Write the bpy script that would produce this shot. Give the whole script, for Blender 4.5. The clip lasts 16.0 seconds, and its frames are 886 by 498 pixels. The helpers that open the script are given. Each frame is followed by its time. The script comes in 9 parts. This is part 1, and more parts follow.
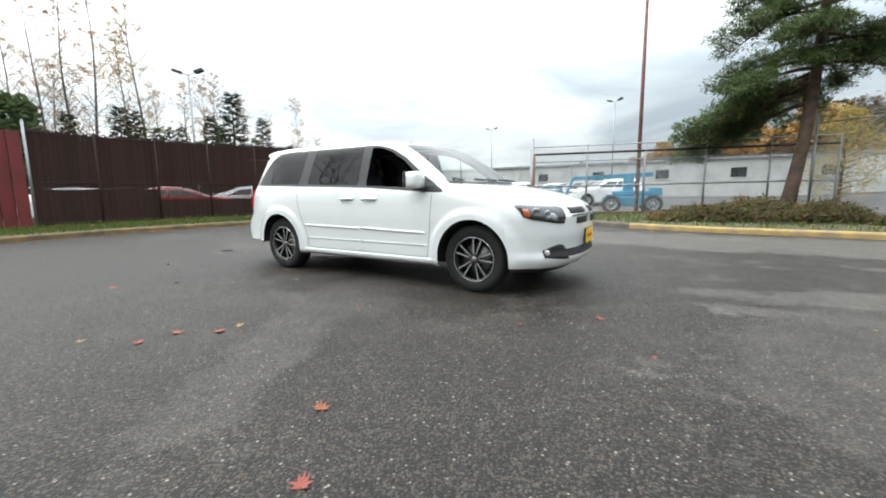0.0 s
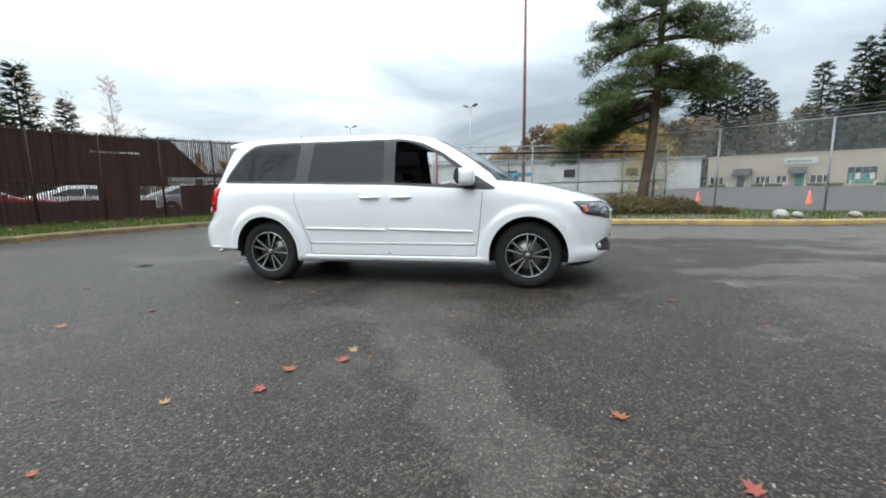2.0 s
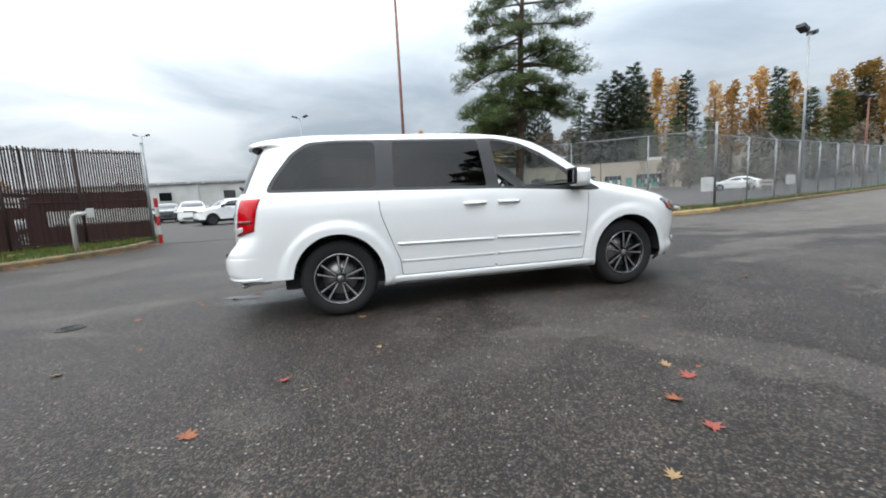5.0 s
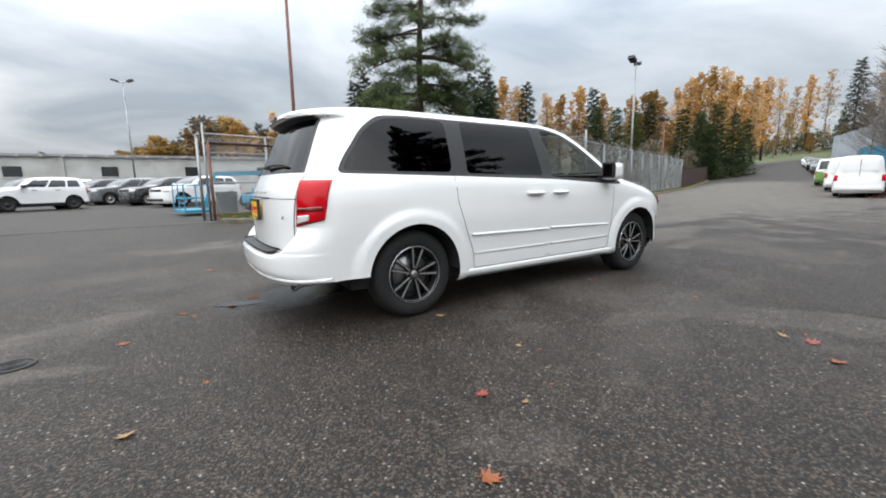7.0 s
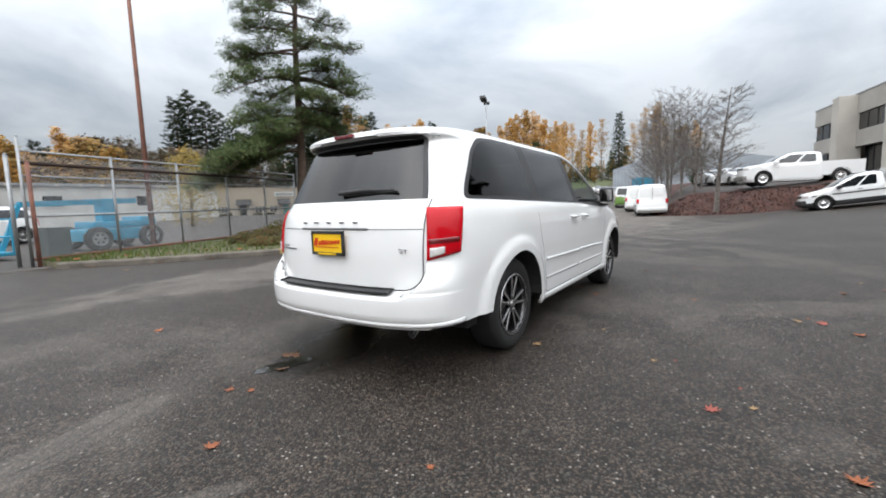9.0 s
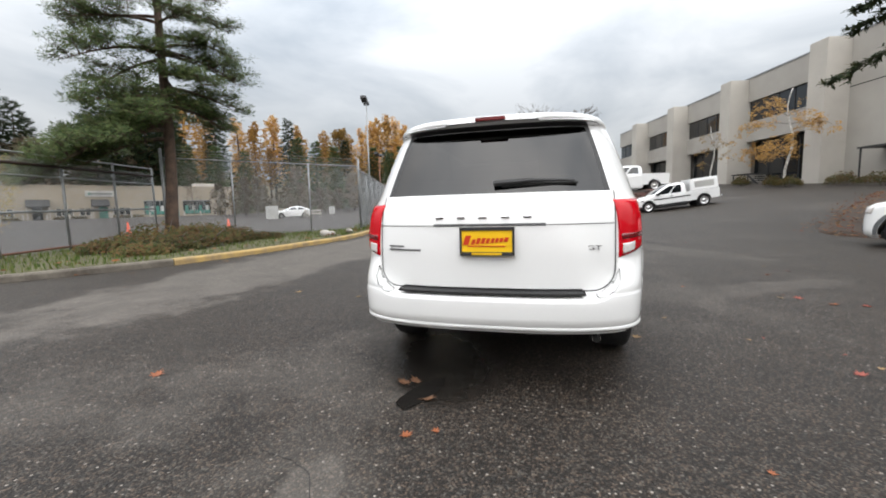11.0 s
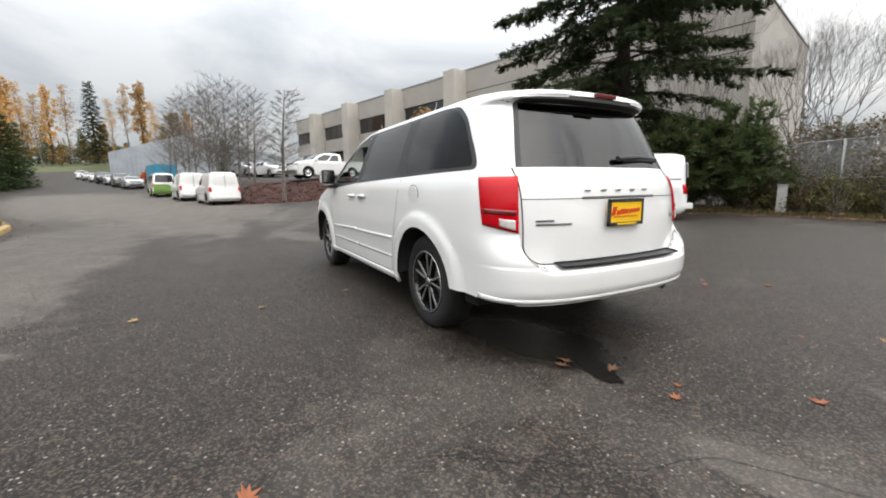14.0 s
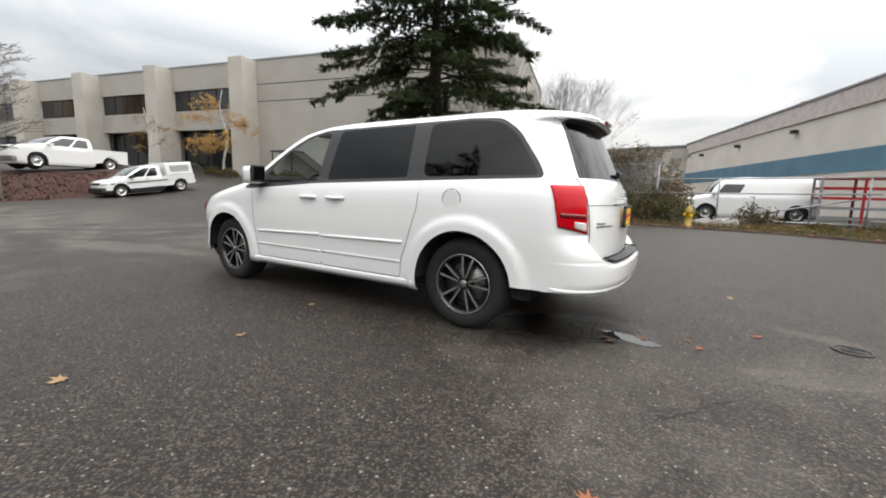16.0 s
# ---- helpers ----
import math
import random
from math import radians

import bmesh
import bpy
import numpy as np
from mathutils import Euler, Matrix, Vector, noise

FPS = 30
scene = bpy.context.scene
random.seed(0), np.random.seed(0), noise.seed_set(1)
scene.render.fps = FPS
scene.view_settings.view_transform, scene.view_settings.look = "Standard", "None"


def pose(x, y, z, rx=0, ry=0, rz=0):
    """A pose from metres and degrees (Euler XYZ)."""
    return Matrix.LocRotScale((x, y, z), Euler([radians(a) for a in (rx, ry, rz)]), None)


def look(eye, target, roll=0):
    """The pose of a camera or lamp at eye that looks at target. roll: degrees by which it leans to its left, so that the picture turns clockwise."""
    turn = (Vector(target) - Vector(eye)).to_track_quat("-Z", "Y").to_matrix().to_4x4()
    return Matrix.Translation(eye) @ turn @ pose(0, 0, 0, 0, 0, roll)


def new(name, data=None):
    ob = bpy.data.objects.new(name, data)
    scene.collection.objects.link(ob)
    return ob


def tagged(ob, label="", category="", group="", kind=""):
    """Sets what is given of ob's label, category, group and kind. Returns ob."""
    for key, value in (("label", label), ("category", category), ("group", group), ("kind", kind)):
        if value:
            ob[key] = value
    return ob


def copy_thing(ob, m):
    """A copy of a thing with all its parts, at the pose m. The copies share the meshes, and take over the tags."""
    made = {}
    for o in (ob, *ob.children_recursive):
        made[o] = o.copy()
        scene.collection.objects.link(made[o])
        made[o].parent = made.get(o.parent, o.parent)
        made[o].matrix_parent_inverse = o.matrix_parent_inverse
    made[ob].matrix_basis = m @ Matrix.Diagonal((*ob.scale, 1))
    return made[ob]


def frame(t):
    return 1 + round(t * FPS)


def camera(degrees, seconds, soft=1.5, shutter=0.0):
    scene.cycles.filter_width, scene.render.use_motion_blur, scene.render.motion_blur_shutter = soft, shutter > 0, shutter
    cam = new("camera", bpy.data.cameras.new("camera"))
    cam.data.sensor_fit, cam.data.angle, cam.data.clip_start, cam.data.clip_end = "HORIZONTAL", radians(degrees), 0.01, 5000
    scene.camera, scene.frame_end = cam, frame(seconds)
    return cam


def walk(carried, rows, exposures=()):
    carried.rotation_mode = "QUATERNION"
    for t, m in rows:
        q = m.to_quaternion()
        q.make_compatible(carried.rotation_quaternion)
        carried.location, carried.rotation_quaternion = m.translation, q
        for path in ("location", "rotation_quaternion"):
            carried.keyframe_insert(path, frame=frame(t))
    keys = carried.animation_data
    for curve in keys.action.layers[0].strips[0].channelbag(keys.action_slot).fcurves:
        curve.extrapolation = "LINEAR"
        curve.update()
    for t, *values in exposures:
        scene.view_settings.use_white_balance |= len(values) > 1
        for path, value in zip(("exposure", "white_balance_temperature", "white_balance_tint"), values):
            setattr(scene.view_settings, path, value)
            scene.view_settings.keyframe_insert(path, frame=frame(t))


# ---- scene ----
cam = camera(94.5, 16.0, soft=1.9)
PATH = [
    (0, (3.509, -4.722, 1.085), (2.471, -3.035, 0.804), -0.7),
    (0.5, (3.013, -4.932, 1.097), (2.086, -3.178, 0.841), 0.4),
    (1, (2.511, -5.115, 1.102), (1.818, -3.259, 0.828), -0.2),
    (1.5, (1.987, -5.221, 1.101), (1.362, -3.342, 0.82), -0.5),
    (2, (1.499, -5.329, 1.092), (1.11, -3.389, 0.798), -0.9),
    (2.5, (0.995, -5.321, 1.09), (0.718, -3.366, 0.773), -1.9),
    (3, (0.512, -5.313, 1.073), (0.431, -3.334, 0.795), -1.0),
    (3.2, (0.316, -5.309, 1.082), (0.31, -3.335, 0.763), -0.7),
    (5.3, (-1.744, -4.721, 1.086), (-1.153, -2.827, 0.834), -2.3),
    (5.5, (-1.929, -4.647, 1.107), (-1.24, -2.789, 0.84), -1.4),
    (6, (-2.368, -4.379, 1.094), (-1.589, -2.558, 0.815), -0.1),
    (6.5, (-2.791, -4.125, 1.105), (-1.811, -2.404, 0.823), -0.7),
    (7, (-3.18, -3.809, 1.111), (-2.089, -2.163, 0.791), -0.8),
    (7.5, (-3.526, -3.467, 1.132), (-2.322, -1.889, 0.884), -0.9),
    (8, (-3.874, -3.088, 1.162), (-2.487, -1.673, 0.889), -1.7),
    (8.5, (-4.154, -2.671, 1.171), (-2.671, -1.351, 0.927), -1.0),
    (8.7, (-4.28, -2.519, 1.15), (-2.731, -1.274, 0.928), -1.3),
    (10.8, (-4.947, -0.542, 1.136), (-3.063, 0.087, 0.901), -1.4),
    (11, (-4.972, -0.36, 1.13), (-3.053, 0.159, 0.92), -1.5),
    (11.5, (-5.029, 0.112, 1.135), (-3.052, 0.325, 0.92), -0.8),
    (12, (-4.963, 0.574, 1.124), (-2.981, 0.653, 0.872), 0.5),
    (12.5, (-4.908, 1.045, 1.125), (-2.942, 0.787, 0.865), 0.7),
    (13, (-4.724, 1.47, 1.104), (-2.808, 0.97, 0.823), 1.0),
    (13.5, (-4.553, 1.896, 1.083), (-2.717, 1.145, 0.824), 1.3),
    (14, (-4.311, 2.329, 1.089), (-2.58, 1.373, 0.786), -0.7),
    (14.5, (-3.997, 2.688, 1.108), (-2.331, 1.616, 0.837), 0.3),
    (15, (-3.711, 3.053, 1.111), (-2.237, 1.725, 0.86), 0.3),
    (15.5, (-3.369, 3.356, 1.086), (-2.07, 1.868, 0.775), 1.1),
    (16, (-3.057, 3.72, 1.084), (-2.02, 2.032, 0.804), 1.3),
]
walk(cam, [(t, look(eye, target, roll)) for t, eye, target, roll in PATH], [(0.0, 0.72, 6300, 4), (1.5, 0.56, 6150, 4), (3.0, 0.48, 6050, 5), (7.0, 0.45, 6350, 9), (9.0, 0.43, 6400, 10), (11.0, 0.41, 6600, 10), (16.0, 0.43, 6750, 10)])

# ---- world and sun ----
SUN_AZ, SUN_EL = 196.0, 40.0
world = bpy.data.worlds.new("overcast")
scene.world = world
world.use_nodes = True
wn, wl = world.node_tree.nodes, world.node_tree.links
wn.clear()
w_out = wn.new("ShaderNodeOutputWorld")
w_bg = wn.new("ShaderNodeBackground")
w_sky = wn.new("ShaderNodeTexSky")
w_sky.sky_type, w_sky.sun_disc = "NISHITA", False
w_sky.sun_elevation, w_sky.sun_rotation = radians(SUN_EL), radians(90 - SUN_AZ)
w_sky.air_density, w_sky.dust_density = 1.0, 2.0
w_dim = wn.new("ShaderNodeVectorMath")
w_dim.operation = "SCALE"
w_dim.inputs["Scale"].default_value = 0.10
wl.new(w_sky.outputs[0], w_dim.inputs[0])
# cloud deck: the direction is laid on a plane overhead, so clouds crowd towards the horizon
w_co = wn.new("ShaderNodeTexCoord")
w_sep = wn.new("ShaderNodeSeparateXYZ")
wl.new(w_co.outputs["Generated"], w_sep.inputs[0])
w_up = wn.new("ShaderNodeMath")
w_up.operation = "MAXIMUM"
w_up.inputs[1].default_value = 0.0
wl.new(w_sep.outputs["Z"], w_up.inputs[0])
w_off = wn.new("ShaderNodeMath")
w_off.operation = "ADD"
w_off.inputs[1].default_value = 0.22
wl.new(w_up.outputs[0], w_off.inputs[0])
w_div = wn.new("ShaderNodeVectorMath")
w_div.operation = "DIVIDE"
wl.new(w_co.outputs["Generated"], w_div.inputs[0])
w_comb = wn.new("ShaderNodeCombineXYZ")
for axis in "XYZ":
    wl.new(w_off.outputs[0], w_comb.inputs[axis])
wl.new(w_comb.outputs[0], w_div.inputs[1])
w_n1 = wn.new("ShaderNodeTexNoise")
w_n1.inputs["Scale"].default_value, w_n1.inputs["Detail"].default_value = 1.05, 7.0
w_n1.inputs["Roughness"].default_value, w_n1.inputs["Distortion"].default_value = 0.52, 0.5
wl.new(w_div.outputs[0], w_n1.inputs["Vector"])
w_ramp = wn.new("ShaderNodeValToRGB")
w_ramp.color_ramp.elements[0].position, w_ramp.color_ramp.elements[0].color = 0.38, (0.41, 0.455, 0.505, 1)
w_ramp.color_ramp.elements[1].position, w_ramp.color_ramp.elements[1].color = 0.64, (0.72, 0.75, 0.78, 1)
wl.new(w_n1.outputs[0], w_ramp.inputs[0])
# the deck is thinner and brighter round the hidden sun
w_dot = wn.new("ShaderNodeVectorMath")
w_dot.operation = "DOT_PRODUCT"
w_dot.inputs[1].default_value = (math.cos(radians(SUN_EL)) * math.cos(radians(SUN_AZ)), math.cos(radians(SUN_EL)) * math.sin(radians(SUN_AZ)), math.sin(radians(SUN_EL)))
wl.new(w_co.outputs["Generated"], w_dot.inputs[0])
w_glow = wn.new("ShaderNodeMapRange")
w_glow.interpolation_type = "SMOOTHSTEP"
for key, value in (("From Min", -0.30), ("From Max", 0.92), ("To Min", 0.0), ("To Max", 0.78)):
    w_glow.inputs[key].default_value = value
wl.new(w_dot.outputs["Value"], w_glow.inputs["Value"])
w_mix = wn.new("ShaderNodeMix")
w_mix.data_type = "RGBA"
w_lit = wn.new("ShaderNodeVectorMath")
w_lit.operation = "MULTIPLY"
w_lit.inputs[1].default_value = (2.62, 2.46, 2.32)
wl.new(w_ramp.outputs[0], w_lit.inputs[0])
wl.new(w_lit.outputs[0], w_mix.inputs["B"])
wl.new(w_ramp.outputs[0], w_mix.inputs["A"])
wl.new(w_glow.outputs[0], w_mix.inputs["Factor"])
w_add = wn.new("ShaderNodeMix")
w_add.data_type = "RGBA"
w_add.inputs["Factor"].default_value = 0.88
wl.new(w_dim.outputs[0], w_add.inputs["A"])
wl.new(w_mix.outputs["Result"], w_add.inputs["B"])
wl.new(w_add.outputs["Result"], w_bg.inputs["Color"])
# an overcast sky is brighter overhead than at the horizon
w_grad = wn.new("ShaderNodeMapRange")
w_grad.interpolation_type = "SMOOTHSTEP"
for key, value in (("From Min", 0.0), ("From Max", 1.0), ("To Min", 0.62), ("To Max", 2.75)):
    w_grad.inputs[key].default_value = value
wl.new(w_up.outputs[0], w_grad.inputs["Value"])
wl.new(w_grad.outputs[0], w_bg.inputs["Strength"])
wl.new(w_bg.outputs[0], w_out.inputs[0])
sun = new("sun", bpy.data.lights.new("sun", "SUN"))
sun.data.energy, sun.data.angle, sun.data.color = 0.50, radians(120), (1.0, 0.97, 0.92)
sun.matrix_world = look((40 * math.cos(radians(SUN_AZ)), 40 * math.sin(radians(SUN_AZ)), 40 * math.tan(radians(SUN_EL))), (0, 0, 0))
scene.view_settings.exposure = 0.5

# ---- builders' helpers ----
def link(name, bm, material, smooth=True):
    me = bpy.data.meshes.new(name)
    bm.normal_update()
    bm.to_mesh(me)
    bm.free()
    me.materials.append(material)
    if smooth:
        me.shade_smooth()
    return me


def thing(name, label, category, group="", kind="", m=None):
    ob = new(name)
    ob.empty_display_size = 0.1
    if m is not None:
        ob.matrix_world = m
    return tagged(ob, label, category, group, kind)


def part(name, bm, material, parent=None, label="", smooth=False, m=None):
    ob = new(name, link(name, bm, material, smooth))
    if m is not None:
        ob.matrix_basis = m
    if parent is not None:
        ob.parent = parent
    if label:
        tagged(ob, label)
    return ob


def shared(name, me, parent, m, label=""):
    ob = new(name, me)
    ob.matrix_basis = m
    if parent is not None:
        ob.parent = parent
    if label:
        tagged(ob, label)
    return ob


def box(bm, x0, x1, y0, y1, z0, z1, bevel=0.0, m=None):
    vs = [bm.verts.new(c) for c in ((x0, y0, z0), (x1, y0, z0), (x1, y1, z0), (x0, y1, z0), (x0, y0, z1), (x1, y0, z1), (x1, y1, z1), (x0, y1, z1))]
    fs = [bm.faces.new([vs[i] for i in q]) for q in ((0, 3, 2, 1), (4, 5, 6, 7), (0, 1, 5, 4), (1, 2, 6, 5), (2, 3, 7, 6), (3, 0, 4, 7))]
    if bevel:
        es = list({e for f in fs for e in f.edges})
        made = bmesh.ops.bevel(bm, geom=es, offset=bevel, segments=2, affect="EDGES", profile=0.7)
        vs = list({v for v in vs if v.is_valid} | {v for f in made["faces"] for v in f.verts})
    if m is not None:
        bmesh.ops.transform(bm, matrix=m, verts=vs)
    return vs


def new_box(*a, **k):
    bm = bmesh.new()
    box(bm, *a, **k)
    return bm


def tube(bm, pts, radii, n=8, cap=True):
    """A tapered tube along points."""
    pts = [Vector(p) for p in pts]
    rings, side = [], None
    for i, p in enumerate(pts):
        d = (pts[min(i + 1, len(pts) - 1)] - pts[max(i - 1, 0)]).normalized()
        if side is None:
            side = d.orthogonal().normalized()
        side = (side - d * side.dot(d)).normalized()
        up = d.cross(side)
        r = radii[i] if hasattr(radii, "__len__") else radii
        rings.append([bm.verts.new(p + (side * math.cos(a) + up * math.sin(a)) * r) for a in (2 * math.pi * k / n for k in range(n))])
    for a, b in zip(rings, rings[1:]):
        for k in range(n):
            bm.faces.new((a[k], a[(k + 1) % n], b[(k + 1) % n], b[k]))
    if cap:
        bm.faces.new(rings[0][::-1])
        bm.faces.new(rings[-1])
    return rings


def new_tube(*a, **k):
    bm = bmesh.new()
    tube(bm, *a, **k)
    return bm


def lathe(bm, profile, n=32, axis="y"):
    """Turns a profile of (radius, along) about an axis."""
    rings = []
    for r, s in profile:
        ring = []
        for k in range(n):
            a = 2 * math.pi * k / n
            c, d = r * math.cos(a), r * math.sin(a)
            ring.append(bm.verts.new((c, s, d) if axis == "y" else (c, d, s)))
        rings.append(ring)
    for a, b in zip(rings, rings[1:]):
        for k in range(n):
            bm.faces.new((a[k], a[(k + 1) % n], b[(k + 1) % n], b[k]))
    return rings


def prism(bm, outline, y0, y1):
    """An outline in x, z pushed from y0 to y1."""
    a = [bm.verts.new((x, y0, z)) for x, z in outline]
    b = [bm.verts.new((x, y1, z)) for x, z in outline]
    n = len(a)
    bm.faces.new(a)
    bm.faces.new(b[::-1])
    for k in range(n):
        bm.faces.new((a[k], b[k], b[(k + 1) % n], a[(k + 1) % n]))
    bmesh.ops.recalc_face_normals(bm, faces=bm.faces)


def curve(pairs):
    """A smooth curve through (place, value) pairs, with no overshoot."""
    xs, ys = np.array([p[0] for p in pairs], float), np.array([p[1] for p in pairs], float)
    d = np.diff(ys) / np.diff(xs)
    s = np.zeros(len(xs))
    s[0], s[-1] = d[0], d[-1]
    for i in range(1, len(xs) - 1):
        if d[i - 1] * d[i] > 0:
            s[i] = 2 * d[i - 1] * d[i] / (d[i - 1] + d[i])

    def at(x):
        x = min(max(x, xs[0]), xs[-1])
        i = min(int(np.searchsorted(xs, x, "right")) - 1, len(xs) - 2)
        w = xs[i + 1] - xs[i]
        t = (x - xs[i]) / w
        return float((1 + 2 * t) * (1 - t) ** 2 * ys[i] + t * (1 - t) ** 2 * w * s[i] + t * t * (3 - 2 * t) * ys[i + 1] + t * t * (t - 1) * w * s[i + 1])

    return at


def inside(poly, x, z):
    hit = False
    for (x0, z0), (x1, z1) in zip(poly, poly[1:] + poly[:1]):
        if (z0 > z) != (z1 > z) and x < (x1 - x0) * (z - z0) / (z1 - z0) + x0:
            hit = not hit
    return hit


def nearest(poly, x, z):
    best = (9e9, x, z)
    for (x0, z0), (x1, z1) in zip(poly, poly[1:] + poly[:1]):
        dx, dz = x1 - x0, z1 - z0
        t = min(max(((x - x0) * dx + (z - z0) * dz) / (dx * dx + dz * dz + 1e-12), 0), 1)
        px, pz = x0 + t * dx, z0 + t * dz
        best = min(best, (math.hypot(px - x, pz - z), px, pz))
    return best


def rounded(poly, r, n=4):
    """The same outline with its corners cut round."""
    out = []
    for i, p in enumerate(poly):
        a, b, c = Vector(poly[i - 1]), Vector(p), Vector(poly[(i + 1) % len(poly)])
        u, v = a - b, c - b
        k = min(r, u.length * 0.45, v.length * 0.45)
        s, e = b + u.normalized() * k, b + v.normalized() * k
        for j in range(n + 1):
            t = j / n
            q = s * (1 - t) ** 2 + b * 2 * t * (1 - t) + e * t * t
            out.append((q.x, q.y))
    return out


def oval(cx, cz, rx, rz, n=40):
    return [(cx + rx * math.cos(2 * math.pi * k / n), cz + rz * math.sin(2 * math.pi * k / n)) for k in range(n)]


# height of the land: level round the parking lot, rising along the road and towards the office building
def land(x, y):
    s = 0.75 * x - 0.66 * y
    k = min(max((x - 4) / 18, 0), 1)
    ramp = min(0.085 * math.log(1 + math.exp(min((-y - 6.6) / 0.9, 60))), 0.42)
    rise = k * k * (3 - 2 * k) * (0.24 * math.log(1 + math.exp(min((s - 19) / 3, 60))) + ramp)
    a, b = min(max((x - 8) / 16, 0), 1), min(max((y - 22) / 34, 0), 1)
    rise += 0.6 * a * a * (3 - 2 * a) * b * b * (3 - 2 * b)
    return rise if rise < 12 else 12 + (rise - 12) * 0.2

# ---- materials ----
def mat(name, color, rough=0.6, metal=0.0, vary=0.12, scale=3.0, fine=60.0, bump=0.1, coat=0.0, dark=None, per_piece=0.0, spec=0.5):
    """A surface with broad stains and a fine grain; dark: the colour of its stains."""
    m = bpy.data.materials.new(name)
    m.use_nodes = True
    n, l = m.node_tree.nodes, m.node_tree.links
    p = n["Principled BSDF"]
    p.inputs["Metallic"].default_value, p.inputs["Coat Weight"].default_value = metal, coat
    p.inputs["Specular IOR Level"].default_value = spec
    co = n.new("ShaderNodeTexCoord")
    big = n.new("ShaderNodeTexNoise")
    big.inputs["Scale"].default_value, big.inputs["Detail"].default_value = scale, 5
    small = n.new("ShaderNodeTexNoise")
    small.inputs["Scale"].default_value, small.inputs["Detail"].default_value = fine, 3
    l.new(co.outputs["Object"], big.inputs["Vector"])
    l.new(co.outputs["Object"], small.inputs["Vector"])
    low = dark or tuple(c * (1 - 2 * vary) for c in color)
    ramp = n.new("ShaderNodeValToRGB")
    ramp.color_ramp.elements[0].position, ramp.color_ramp.elements[1].position = 0.3, 0.62
    ramp.color_ramp.elements[0].color, ramp.color_ramp.elements[1].color = (*low, 1), (*color, 1)
    l.new(big.outputs[0], ramp.inputs[0])
    hsv = n.new("ShaderNodeHueSaturation")
    l.new(ramp.outputs[0], hsv.inputs["Color"])
    mr = n.new("ShaderNodeMapRange")
    mr.inputs["To Min"].default_value, mr.inputs["To Max"].default_value = 1 - vary, 1 + vary
    l.new(small.outputs[0], mr.inputs["Value"])
    value = mr.outputs[0]
    if per_piece:
        info = n.new("ShaderNodeObjectInfo")
        pr = n.new("ShaderNodeMapRange")
        pr.inputs["To Min"].default_value, pr.inputs["To Max"].default_value = 1 - per_piece, 1 + per_piece
        l.new(info.outputs["Random"], pr.inputs["Value"])
        mul = n.new("ShaderNodeMath")
        mul.operation = "MULTIPLY"
        l.new(value, mul.inputs[0])
        l.new(pr.outputs[0], mul.inputs[1])
        value = mul.outputs[0]
    l.new(value, hsv.inputs["Value"])
    l.new(hsv.outputs[0], p.inputs["Base Color"])
    rr = n.new("ShaderNodeMapRange")
    rr.inputs["To Min"].default_value, rr.inputs["To Max"].default_value = max(rough - 0.08, 0.02), min(rough + 0.1, 1)
    l.new(big.outputs[0], rr.inputs["Value"])
    l.new(rr.outputs[0], p.inputs["Roughness"])
    if bump:
        b = n.new("ShaderNodeBump")
        b.inputs["Strength"].default_value, b.inputs["Distance"].default_value = bump, 0.02
        l.new(small.outputs[0], b.inputs["Height"])
        l.new(b.outputs[0], p.inputs["Normal"])
    return m


def glass(name, tint, face=0.035):
    """A pane: tinted clear glass whose gloss grows at a grazing angle, from either side."""
    m = bpy.data.materials.new(name)
    m.use_nodes = True
    n, l = m.node_tree.nodes, m.node_tree.links
    n.remove(n["Principled BSDF"])
    t, g, f, mix = n.new("ShaderNodeBsdfTransparent"), n.new("ShaderNodeBsdfGlossy"), n.new("ShaderNodeLayerWeight"), n.new("ShaderNodeMixShader")
    t.inputs["Color"].default_value = (*tint, 1)
    g.inputs["Roughness"].default_value = 0.012
    f.inputs["Blend"].default_value = 0.5
    power, scale = n.new("ShaderNodeMath"), n.new("ShaderNodeMath")
    power.operation, scale.operation = "POWER", "MULTIPLY_ADD"
    power.inputs[1].default_value = 5.0
    scale.inputs[1].default_value, scale.inputs[2].default_value = 1 - face, face
    l.new(f.outputs["Facing"], power.inputs[0])
    l.new(power.outputs[0], scale.inputs[0])
    l.new(scale.outputs[0], mix.inputs[0])
    l.new(t.outputs[0], mix.inputs[1])
    l.new(g.outputs[0], mix.inputs[2])
    l.new(mix.outputs[0], n["Material Output"].inputs[0])
    return m


